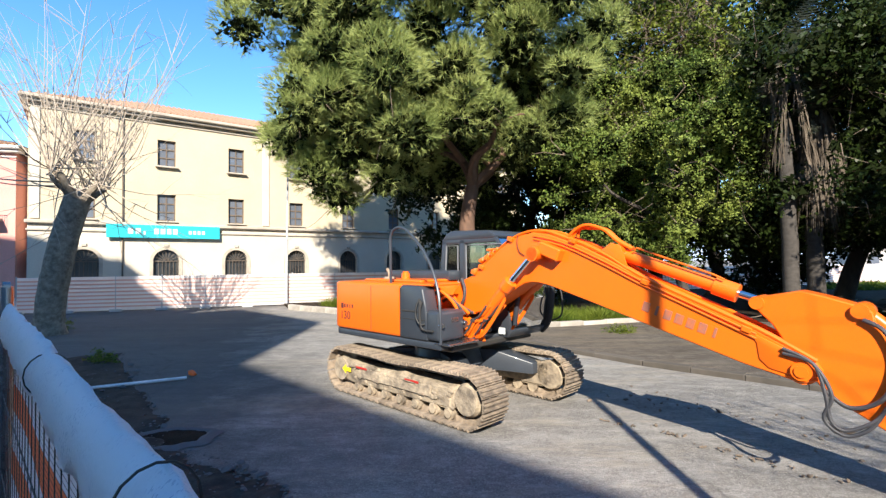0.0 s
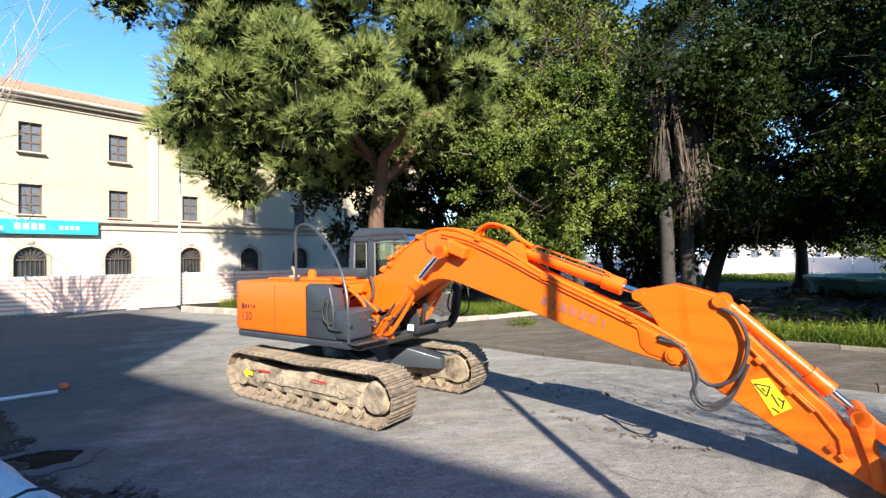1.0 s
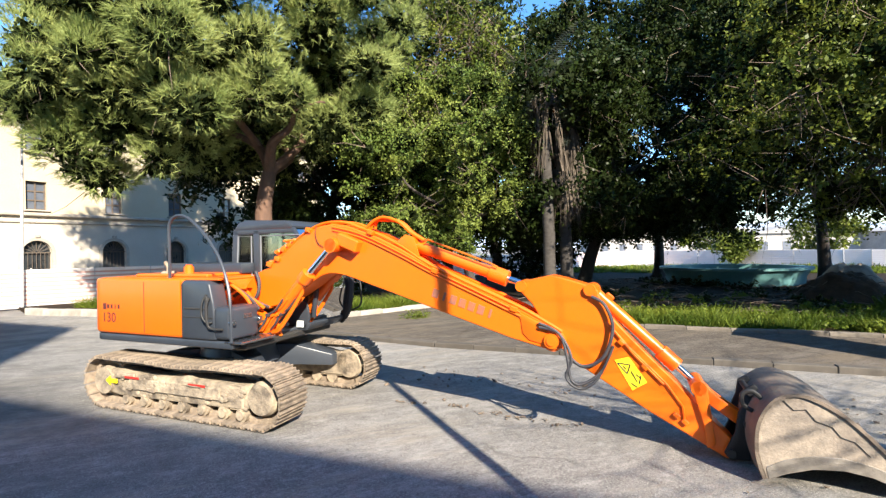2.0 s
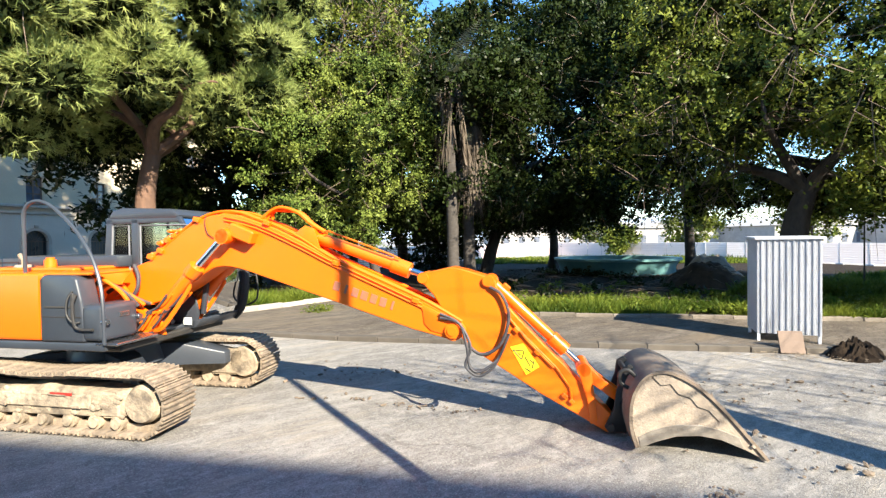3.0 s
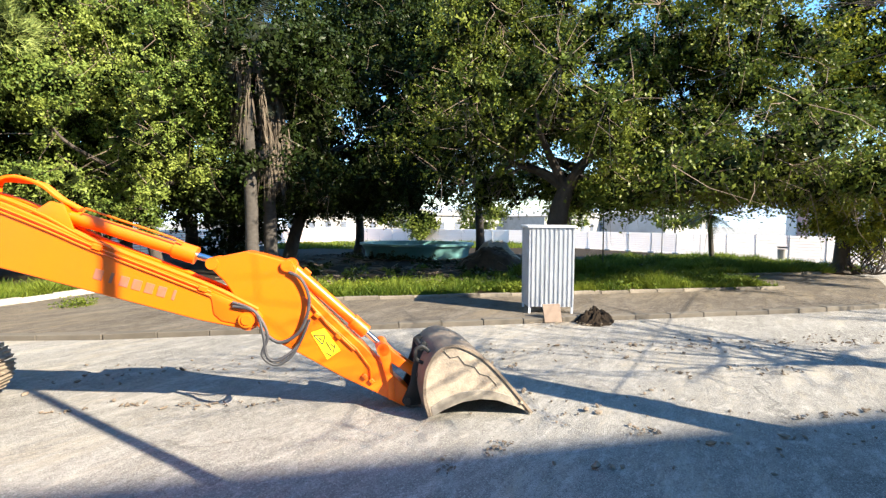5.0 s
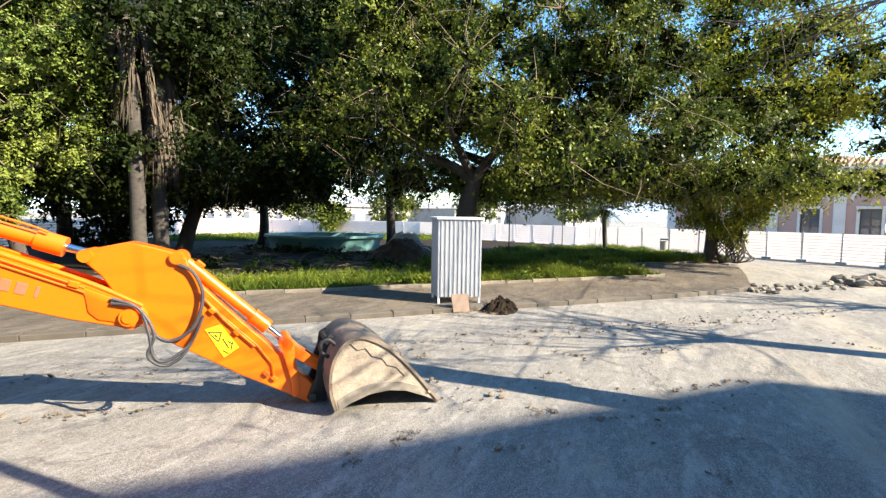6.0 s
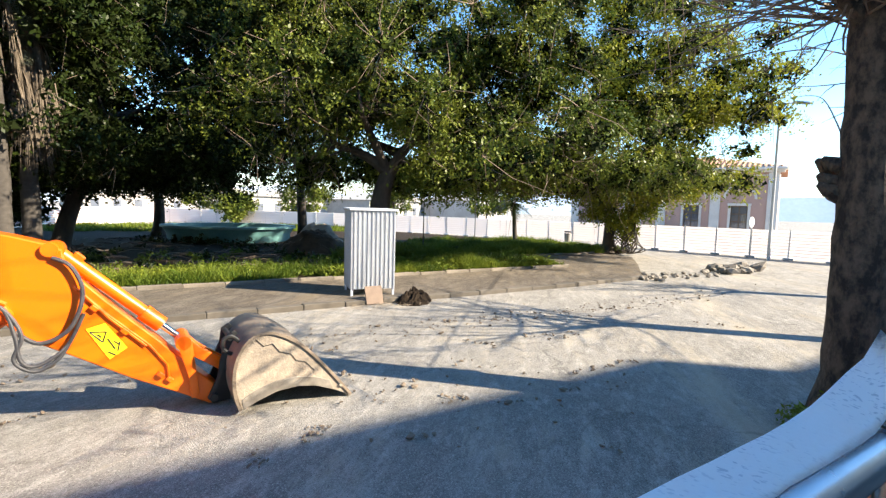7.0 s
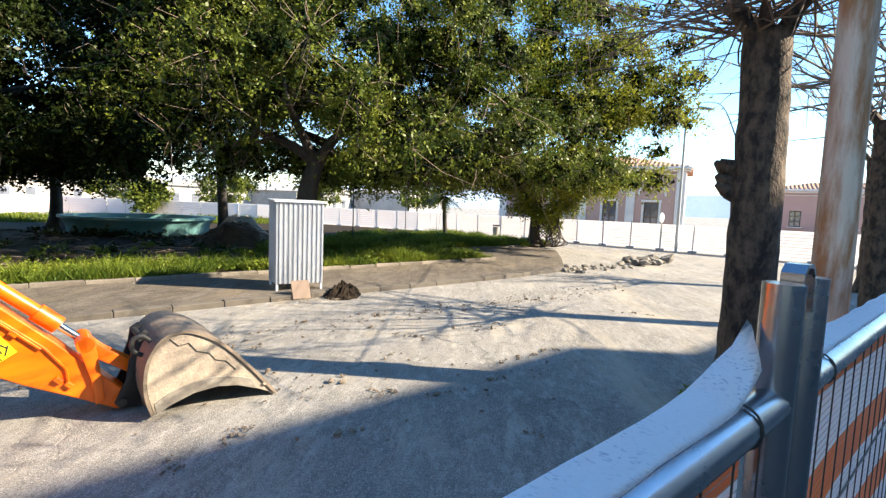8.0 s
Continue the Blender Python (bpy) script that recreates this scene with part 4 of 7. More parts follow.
    for y in (-0.2, 0.17):
        slab(b, [(6.28, 0.75), (6.36, 0.79), (6.43, 0.72), (6.47, 0.4), (6.5, 0.14), (6.42, 0.1), (6.39, 0.35)], y, y + 0.035, 0.01)
    part("side_link", b, ORANGE, stick)
    b = bm_new()
    for y in (-0.1, 0.06):
        slab(b, [(6.3, 0.73), (6.37, 0.79), (6.5, 0.64), (6.78, 0.44), (6.82, 0.36), (6.74, 0.32), (6.42, 0.55)], y, y + 0.05, 0.012)
    box(b, (6.56, 0, 0.54), (0.22, 0.14, 0.06), pose(0, 0, 0, 0, 38, 0), 0.01)
    part("bucket_link", b, ORANGE, stick)
    # bucket
    bk = new("bucket")
    bk.parent = ex
    tagged(bk, "worn brown steel digging bucket lying on the asphalt")
    shell = [(p.x, p.z) for p in arc_points([(6.84, 0, 0.06), (6.785, 0, 0.28), (6.80, 0, 0.54), (6.90, 0, 0.74), (7.04, 0, 0.82), (7.2, 0, 0.80), (7.45, 0, 0.65), (7.72, 0, 0.37), (8.02, 0, 0.0)], 4)]
    mouth = [(7.82, 0.10), (7.62, 0.18), (7.42, 0.21), (7.2, 0.19), (7.0, 0.12), (6.86, 0.05)]
    for y in (-0.63, 0.33):
        b = bm_new()
        slab(b, shell + mouth, y, y + 0.03, 0.006, 1)
        sp = part("side_plate", b, BUCKETM, bk)
        b = bm_new()
        slab(b, mouth + [(6.84, 0.16), (6.99, 0.25), (7.2, 0.31), (7.42, 0.32), (7.62, 0.28), (7.78, 0.22)], y - 0.006, y + 0.036, 0.004, 1)
        part("wear_strip", b, WORN, sp, "grey scraped wear strip")
    b = bm_new()
    tube(b, arc_points([(6.78, -0.42, 0.60), (6.70, -0.43, 0.66), (6.70, -0.43, 0.76), (6.78, -0.43, 0.79), (6.86, -0.42, 0.72)], 4), 0.022, 8)
    part("lifting_eye", b, RUBBER, bk)
    b = bm_new()
    tube(b, [(6.98, -0.634, 0.78), (7.06, -0.634, 0.70), (7.15, -0.634, 0.715), (7.22, -0.634, 0.62), (7.34, -0.634, 0.58), (7.40, -0.634, 0.50), (7.50, -0.634, 0.47), (7.60, -0.634, 0.36)], 0.0045, 5)
    part("plate_line", b, DARK, bk, "dark ragged line across the bucket side")
    b = bm_new()
    outer = []
    for i, (x, z) in enumerate(shell):
        p, q = shell[max(i - 1, 0)], shell[min(i + 1, len(shell) - 1)]
        dx, dz = q[0] - p[0], q[1] - p[1]
        k = 0.03 / math.hypot(dx, dz)
        outer.append((x - dz * k, z + dx * k))
    slab(b, outer + shell[::-1], -0.65, 0.38)
    part("shell", b, BUCKETD, bk)
    b = bm_new()
    for y in (-0.58, -0.28, 0.02, 0.31):
        slab(b, [(7.86, 0.2), (7.9, 0.16), (8.04, 0.0), (7.98, 0.0)], y - 0.05, y + 0.05, 0.006)
    box(b, (7.9, -0.135, 0.14), (0.04, 1.04, 0.03), pose(0, 0, 0, 0, 48, 0), 0.006)
    part("cutting_edge", b, BUCKETM, bk)
    for y in (-0.21, 0.165):
        b = bm_new()
        slab(b, [(6.57, 0.08), (6.62, 0.02), (6.80, 0.03), (6.80, 0.5), (6.90, 0.74), (6.84, 0.80), (6.76, 0.75), (6.74, 0.60), (6.70, 0.5), (6.67, 0.3)], y, y + 0.045, 0.012)
        part("ear", b, RUBBER, bk)
    for x, z, r in ((6.78, 0.40, 0.04), (6.63, 0.09, 0.042), (6.80, 0.72, 0.03)):
        b = bm_new()
        rod(b, (x, -0.25, z), (x, 0.25, z), r, n=14)
        part("bucket_pin", b, DARK, bk)
    # number on the counterweight
    cu = bpy.data.curves.new("number", "FONT")
    cu.body, cu.size, cu.extrude = "130", 0.2, 0.002
    tmp = new("number", cu)
    me = bpy.data.meshes.new_from_object(tmp.evaluated_get(bpy.context.evaluated_depsgraph_get()))
    bpy.data.objects.remove(tmp)
    me.materials.append(MAROON)
    piece("model_number", me, cw, pose(-1.5, -1.1235, 1.23, 90, 0, 0))
    for k, w in enumerate((0.09, 0.06, 0.05, 0.025, 0.05)):
        b = bm_new()
        box(b, (-1.44 + 0.075 * k, -1.1235, 1.455), (w * 0.75, 0.004, 0.09 if k == 0 else 0.06))
        part("lettering_bar", b, MAROON, cw)
    return ex


excavator()


# ---- trees ----
RNG = np.random.default_rng(7)
# Lighter copy of the fig leaves, with sunlight put into the colour.
LIMEF = leaf_material("fig leaves with painted sunlight", (0.032, 0.062, 0.012), (0.19, 0.215, 0.034), 0.22, 0.4, 0.14)
# Near-black filler leaves: the shade inside a crown is put into this colour.
INNERL = leaf_material("inner foliage with painted shade", (0.008, 0.013, 0.004), (0.022, 0.030, 0.009), 0.05, 0.7, 0.05)


def unit(v):
    return v / np.maximum(np.linalg.norm(v, axis=1, keepdims=True), 1e-6)


def leaf_cloud(centres, radii, count, length, width, lift=0.3, shell=0.3, per=12, corners=4, gaps=0.0):
    """Corners of count leaves on short sprays that grow out of round clumps; lift: how far the leaves face up."""
    m = count // per
    k = RNG.choice(len(centres), m, p=(radii ** 2) / (radii ** 2).sum())
    d = unit(RNG.normal(size=(m, 3)))
    r = radii[k]
    p = centres[k] + d * (r * (shell + (0.85 - shell) * RNG.random(m) ** 0.7))[:, None] * np.array([1, 1, 0.6])
    way = unit(d + 0.75 * RNG.normal(size=(m, 3)) + np.array([0, 0, -0.1])) * (np.minimum(r * 0.75, 0.75) * (0.5 + 0.9 * RNG.random(m)))[:, None]
    if gaps:
        # openings between the boughs
        q = p * np.array([0.95, 0.95, 1.35]) / gaps
        f = np.sin(q[:, 0] * 1.7 + 1.3 * np.sin(q[:, 2] * 1.1)) + np.sin(q[:, 1] * 1.9 + 1.1 * np.sin(q[:, 0] * 0.8)) + np.sin(q[:, 2] * 2.1 + 1.2 * np.sin(q[:, 1] * 0.9))
        ok = f > -1.15 + 0.45 * RNG.normal(size=m)
        p, way, d, r, m = p[ok], way[ok], d[ok], r[ok], int(ok.sum())
    n = m * per
    s = np.tile((np.arange(per) + 0.5) / per, m) + 0.05 * RNG.normal(size=n)
    wide = (np.minimum(np.repeat(r, per), 1.0) * 0.07 + length * 0.2) * (1.15 - 0.7 * s)
    p = np.repeat(p, per, 0) + np.repeat(way, per, 0) * s[:, None] + RNG.normal(size=(n, 3)) * wide[:, None]
    p[:, 2] -= 0.16 * np.repeat(np.minimum(r, 1.0), per) * s * s
    face = unit(RNG.normal(size=(m, 3)) * 0.5 + d * 0.4 + np.array([0, 0, lift]))
    nrm = unit(np.repeat(face, per, 0) + 0.55 * RNG.normal(size=(n, 3)))
    ax = unit(np.cross(nrm, np.repeat(way, per, 0) + 0.4 * RNG.normal(size=(n, 3))))
    bx = np.cross(nrm, ax)
    le = length * (0.6 + 0.8 * RNG.random(n))[:, None]
    wi = width * (0.6 + 0.8 * RNG.random(n))[:, None]
    if corners == 3:
        return np.stack([p - ax * le * 0.5 - bx * wi * 0.5, p - ax * le * 0.5 + bx * wi * 0.5, p + ax * le * 0.6], 1).reshape(-1, 3)
    return np.stack([p - ax * le * 0.5, p + bx * wi * 0.5, p + ax * le * 0.5, p - bx * wi * 0.5], 1).reshape(-1, 3)


def needle_cloud(centres, radii, tufts, per, length, width):
    """Corners of thin three-cornered needles in brushes that stand out of flattened pads."""
    k = RNG.choice(len(centres), tufts, p=(radii ** 2) / (radii ** 2).sum())
    d = unit(RNG.normal(size=(tufts, 3)) + np.array([0, 0, 0.55]))
    p = centres[k] + d * (radii[k] * (0.55 + 0.4 * RNG.random(tufts) ** 0.6))[:, None] * np.array([1, 1, 0.62])
    axis = unit(d + np.array([0, 0, 0.3]) + 0.25 * RNG.normal(size=(tufts, 3)))
    p, axis = np.repeat(p, per, 0), np.repeat(axis, per, 0)
    n = len(p)
    way = unit(axis + 0.42 * RNG.normal(size=(n, 3)))
    side = unit(np.cross(way, RNG.normal(size=(n, 3)))) * width
    le = length * (0.6 + 0.6 * RNG.random(n))[:, None]
    p = p + axis * (RNG.random(n) * length * 0.5)[:, None]
    return np.stack([p - side, p + side, p + way * le], 1).reshape(-1, 3)


def clumps(c, r, count, rmin, rmax, hollow=0.45, squash=1.0, cut=-1.0):
    """Clump centres within an ellipsoid of half-axes r round c, kept off its middle; cut: lowest height as a share of r."""
    out = []
    while len(out) < count:
        d = RNG.normal(size=3)
        d /= np.linalg.norm(d)
        if d[2] < cut:
            continue
        k = hollow + (1 - hollow) * RNG.random() ** 0.6
        out.append(np.array(c) + d * k * np.array(r))
    return np.array(out), rmin + (rmax - rmin) * RNG.random(count)


def dome(c, r, count, rmin, rmax, hollow=0.5, low=0.0):
    """Clumps in a full, flat-footed crown of half-axes r over the middle c of its foot."""
    out = []
    while len(out) < count:
        d = RNG.normal(size=3)
        d /= (np.abs(d) ** 3.2).sum() ** (1 / 3.2)
        if d[2] < low:
            d[2] = low + 0.06 * RNG.random()
            d[:2] *= 0.2 + 0.85 * RNG.random()
        k = hollow + (1 - hollow) * RNG.random() ** 0.6
        out.append(np.array(c) + d * np.array((k, k, max(k, 0.3) if d[2] > 0.15 else 1)) * np.array(r))
    return np.array(out), rmin + (rmax - rmin) * RNG.random(count)


def branching(bm, trunk, radius, targets, main):
    """Limbs that fork off one another: each grows from the nearest fitting place of those before it."""
    top = Vector(trunk[-1])
    nodes = [(Vector(trunk[-1]), radius * 0.8, 0), (Vector(trunk[-1]).lerp(Vector(trunk[-2]), 0.45), radius * 0.75, 0)]
    turn = RNG.random() * 6.28
    reach = min(2.4, 0.45 * max((q - top).length for q in targets))
    first = [top + Vector((math.cos(turn + k * 6.28 / main) * reach, math.sin(turn + k * 6.28 / main) * reach, reach * RNG.uniform(0.55, 1.1))) for k in range(main)]
    for i, e in enumerate(first + sorted(targets, key=lambda q: (q - top).length)):
        best, cost = None, 1e9
        for k, (p, r, age) in enumerate(nodes):
            if p.z > e.z + 0.6 or (i < main and k > 1):
                continue
            c = (p - e).length + 0.25 * (p - top).length + (2.0 if k < 2 and i >= main else 0)
            if c < cost:
                best, cost = (p, r), c
        p, r = best or nodes[0][:2]
        gap = (e - p).length
        rr = min(r * 0.72, 0.03 + 0.026 * gap) if i >= main else radius * RNG.uniform(0.42, 0.6)
        wob = 0.09 * gap
        m1 = p.lerp(e, 0.3) + Vector((RNG.normal() * wob, RNG.normal() * wob, 0.12 * gap * RNG.random()))
        m2 = p.lerp(e, 0.68) + Vector((RNG.normal() * wob, RNG.normal() * wob, 0.1 * gap * RNG.random()))
        pts = arc_points([p, m1, m2, e], 4)
        rad = [rr * (1 - 0.8 * j / (len(pts) - 1)) for j in range(len(pts))]
        tube(bm, pts, rad, 8 if rr > 0.08 else 5)
        nodes += [(pts[j], rad[j], i) for j in (3, 5, 7, 9, 11)]


def crown_tree(name, base, trunk, radius, cs, rs, n_limb, bark, leafm, label, count=0, leaf=(0.1, 0.05), needle=None, group="park trees", inner=None, corners=4, gaps=0.0, fill=0):
    """A tree: trunk line of points above base, limbs to the clumps, and a crown of leaves or needles."""
    tr = thing(name, pose(*base), label, "tree", group)
    b0 = Vector(base)
    bm = bm_new()
    pts = arc_points(trunk, 5)
    m = len(pts) - 1
    tube(bm, pts, [radius * (1.45 if i == 0 else 1.15 if i == 1 else 1 - 0.4 * i / m) for i in range(m + 1)], 14)
    for a in range(5):
        ang = a * 1.26 + 0.4
        tube(bm, [(radius * 0.7 * math.cos(ang), radius * 0.7 * math.sin(ang), 0.35), (radius * 1.3 * math.cos(ang), radius * 1.3 * math.sin(ang), 0.08), (radius * 2 * math.cos(ang), radius * 2 * math.sin(ang), -0.05)], [radius * 0.4, radius * 0.3, radius * 0.12], 7)
    pick = RNG.permutation(len(cs))[:n_limb]
    branching(bm, trunk, radius, [Vector(cs[k]) - b0 for k in pick], 5)
    part("trunk", bm, bark, tr)
    loc = cs - np.array(base)
    if needle:
        ob = quads("crown", needle_cloud(loc, rs, *needle), leafm, 3)
    else:
        ob = quads("crown", leaf_cloud(loc, rs, count, *leaf, corners=corners, gaps=gaps), leafm, corners)
    ob.parent = tr
    # Filler leaves whose dark colour paints the shade inside the crown.
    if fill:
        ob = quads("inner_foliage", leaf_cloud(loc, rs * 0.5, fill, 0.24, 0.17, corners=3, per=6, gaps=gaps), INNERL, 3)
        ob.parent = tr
        tagged(ob, "dense inner foliage with the crown's shade in its colour", kind="stuff")
    if inner:
        tw = bm_new()
        for k in range(inner):
            c = Vector(loc[RNG.integers(len(loc))])
            d = Vector(RNG.normal(size=3)) * 0.5
            e = c + d * 0.7 + Vector(RNG.normal(size=3)) * 0.12
            tube(tw, [c, e, c + d * 1.3 + Vector(RNG.normal(size=3)) * 0.2], [0.014, 0.010, 0.003], 3)
        part("twigs", tw, TWIG, tr, "bare grey twigs", kind="stuff")
    return tr


# stone pine
cs, rs = clumps((-0.9, 19.4, 12.4), (7.6, 5.4, 8.6), 330, 0.6, 1.3, 0.45, cut=-0.9)
c2, r2 = clumps((-3.6, 19.2, 7.2), (3.2, 3.4, 2.7), 70, 0.5, 1.1, 0.3)
cs, rs = np.concatenate([cs, c2]), np.concatenate([rs, r2])
for c in cs:
    # bare limbs show low on the trunk
    if abs(c[0] - 0.9) < 2.6 and c[1] < 20.6:
        c[2] = max(c[2], 7.4 - 0.6 * abs(c[0] - 0.9))
crown_tree("pine_tree", (0.8, 20.3, 0.1), [(0, 0, 0), (0.0, 0, 2.2), (-0.15, -0.1, 3.6), (0.1, -0.2, 5.2)], 0.42, cs, rs, 70, BARK, PINEL,
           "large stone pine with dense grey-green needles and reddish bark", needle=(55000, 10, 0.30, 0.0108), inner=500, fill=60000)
# bright leafy tree
cs, rs = clumps((7.5, 18.6, 5.7), (4.5, 3.4, 4.0), 150, 0.3, 0.85, 0.35)
crown_tree("broadleaf_tree", (9.3, 19.4, 0.1), [(0, 0, 0), (-0.3, 0, 1.2), (-0.9, -0.2, 2.6)], 0.24, cs, rs, 60, BARKD, LIME,
           "bushy tree with bright sunlit green leaves", count=125000, leaf=(0.10, 0.054), inner=260, gaps=0.7, fill=15000)
# dark trees behind, their shade put into the leaf colour
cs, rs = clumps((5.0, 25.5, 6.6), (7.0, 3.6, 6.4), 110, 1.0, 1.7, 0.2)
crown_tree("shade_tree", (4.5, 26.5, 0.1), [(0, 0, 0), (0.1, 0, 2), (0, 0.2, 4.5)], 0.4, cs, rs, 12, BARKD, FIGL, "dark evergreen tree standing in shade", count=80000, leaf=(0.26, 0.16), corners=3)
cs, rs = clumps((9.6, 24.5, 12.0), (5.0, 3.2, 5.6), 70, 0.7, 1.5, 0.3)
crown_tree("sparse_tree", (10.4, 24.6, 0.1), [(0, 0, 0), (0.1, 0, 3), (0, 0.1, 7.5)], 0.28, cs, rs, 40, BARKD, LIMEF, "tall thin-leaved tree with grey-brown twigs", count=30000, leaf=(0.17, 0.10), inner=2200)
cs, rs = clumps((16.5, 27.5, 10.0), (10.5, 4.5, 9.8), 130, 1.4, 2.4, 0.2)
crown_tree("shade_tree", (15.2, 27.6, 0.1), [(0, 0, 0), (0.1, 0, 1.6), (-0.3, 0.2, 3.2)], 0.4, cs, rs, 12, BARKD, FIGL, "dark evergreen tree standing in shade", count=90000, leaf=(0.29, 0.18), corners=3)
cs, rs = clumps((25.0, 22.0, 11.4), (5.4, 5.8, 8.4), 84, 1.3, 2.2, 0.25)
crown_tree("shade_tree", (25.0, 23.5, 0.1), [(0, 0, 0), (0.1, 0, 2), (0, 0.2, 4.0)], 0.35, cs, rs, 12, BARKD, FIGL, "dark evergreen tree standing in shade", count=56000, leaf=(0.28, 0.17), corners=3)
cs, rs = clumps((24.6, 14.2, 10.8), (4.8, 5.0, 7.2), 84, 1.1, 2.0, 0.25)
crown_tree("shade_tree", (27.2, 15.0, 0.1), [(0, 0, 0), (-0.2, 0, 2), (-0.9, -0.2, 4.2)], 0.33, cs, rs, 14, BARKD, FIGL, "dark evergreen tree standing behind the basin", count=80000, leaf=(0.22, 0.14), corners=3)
# leaning fig
cs, rs = dome((16.6, 18.0, 3.3), (7.0, 5.6, 11.0), 300, 0.5, 1.5, 0.3, 0.0)
c2, r2 = clumps((11.4, 20.6, 3.1), (2.6, 1.6, 1.1), 26, 0.5, 1.0, 0.2)
cs, rs = np.concatenate([cs, c2]), np.concatenate([rs, r2])
c2, r2 = clumps((11.6, 14.9, 8.0), (2.6, 1.2, 1.9), 20, 0.6, 1.2, 0.2)
cs, rs = np.concatenate([cs, c2]), np.concatenate([rs, r2])
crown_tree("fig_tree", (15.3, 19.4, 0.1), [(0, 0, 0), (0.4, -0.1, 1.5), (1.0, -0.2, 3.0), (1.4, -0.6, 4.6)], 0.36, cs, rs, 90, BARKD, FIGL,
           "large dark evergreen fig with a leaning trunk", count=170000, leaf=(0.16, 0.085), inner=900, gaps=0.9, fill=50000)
# spreading fig by the metal box
cs, rs = dome((17.2, 5.4, 3.4), (5.8, 7.4, 7.8), 230, 0.4, 1.2, 0.3, 0.0)
c2, r2 = dome((19.6, 0.2, 3.7), (4.2, 5.6, 8.2), 120, 0.4, 1.15, 0.3, 0.0)
cs, rs = np.concatenate([cs, c2]), np.concatenate([rs, r2])
c2, r2 = clumps((20.0, 3.3, 7.6), (2.4, 3.0, 4.0), 60, 0.5, 1.15, 0.2)
cs, rs = np.concatenate([cs, c2]), np.concatenate([rs, r2])
c2, r2 = clumps((17.5, 9.1, 10.2), (3.0, 3.0, 2.4), 44, 0.6, 1.3, 0.2)
cs, rs = np.concatenate([cs, c2]), np.concatenate([rs, r2])
for c in cs:
    # the forking limbs stay in sight under the crown
    off = abs((c[0] - 16.5) * 0.35 - (c[1] - 6.35) * 0.94)
    if off < 1.7 and c[0] < 17.6:
        c[2] = max(c[2], 6.3 - 0.9 * off)
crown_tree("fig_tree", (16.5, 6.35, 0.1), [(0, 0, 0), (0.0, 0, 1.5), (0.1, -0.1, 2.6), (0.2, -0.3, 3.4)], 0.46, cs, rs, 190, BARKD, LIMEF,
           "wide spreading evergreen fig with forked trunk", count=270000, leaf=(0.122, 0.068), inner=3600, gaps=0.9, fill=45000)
# tree with yellow-green drooping crown
cs, rs = dome((25.4, -2.2, 3.6), (5.0, 7.2, 9.5), 320, 0.5, 1.25, 0.2, 0.0)
c2, r2 = dome((26.0, -4.6, 7.0), (4.0, 6.0, 8.0), 150, 0.6, 1.35, 0.2, 0.0)
cs, rs = np.concatenate([cs, c2]), np.concatenate([rs, r2])
crown_tree("broadleaf_tree", (28.0, -3.3, 0.1), [(0, 0, 0), (-0.1, 0, 1.2), (-0.4, 0, 2.6)], 0.36, cs, rs, 110, BARKD, OLIVE,
           "drooping tree with yellow-green leaves near the hoarding", count=190000, leaf=(0.155, 0.08), inner=2200, gaps=1.0, fill=45000)
cs, rs = clumps((27.2, -3.7, 2.6), (1.8, 2.3, 1.3), 26, 0.4, 0.8, 0.4)
tr = thing("shrub", pose(27.3, -4.3, 0.1), "twisted shrub with looping bare stems and green top", "shrub")
bm = bm_new()
for k in range(26):
    a = k * 2.4
    r = 0.25 + 0.75 * RNG.random()
    h = 0.6 + 1.1 * RNG.random()
    tube(bm, arc_points([(0.1 * math.cos(a), 0.1 * math.sin(a), 0), (r * math.cos(a), r * math.sin(a), 0.3 * h), (r * math.cos(a + 1.2), r * math.sin(a + 1.2), 0.8 * h), (0.4 * r * math.cos(a + 2.6), 0.4 * r * math.sin(a + 2.6), h + 0.3)], 4), 0.025, 5)
part("stems", bm, BARKD, tr)
ob = quads("leaves", leaf_cloud(cs - np.array((27.3, -4.3, 0.1)), rs, 14000, 0.14, 0.08), OLIVE)
ob.parent = tr


def frond(length, droop, width, n=9, leaflets=26):
    """Corners of one palm frond along +x: a rib with leaflets on both sides."""
    out = []
    for k in range(leaflets):
        s = (k + 1) / leaflets
        x = length * s
        z = -droop * s * s
        for side in (-1, 1):
            w = width * math.sin(math.pi * (0.15 + 0.8 * s)) + 0.05
            a = (x, 0, z)
            b = (x + 0.04, 0, z - 0.01)
            c = (x + 0.25 * w + 0.02, side * w, z - 0.35 * w)
            out += [a, b, c]
    return np.array(out)


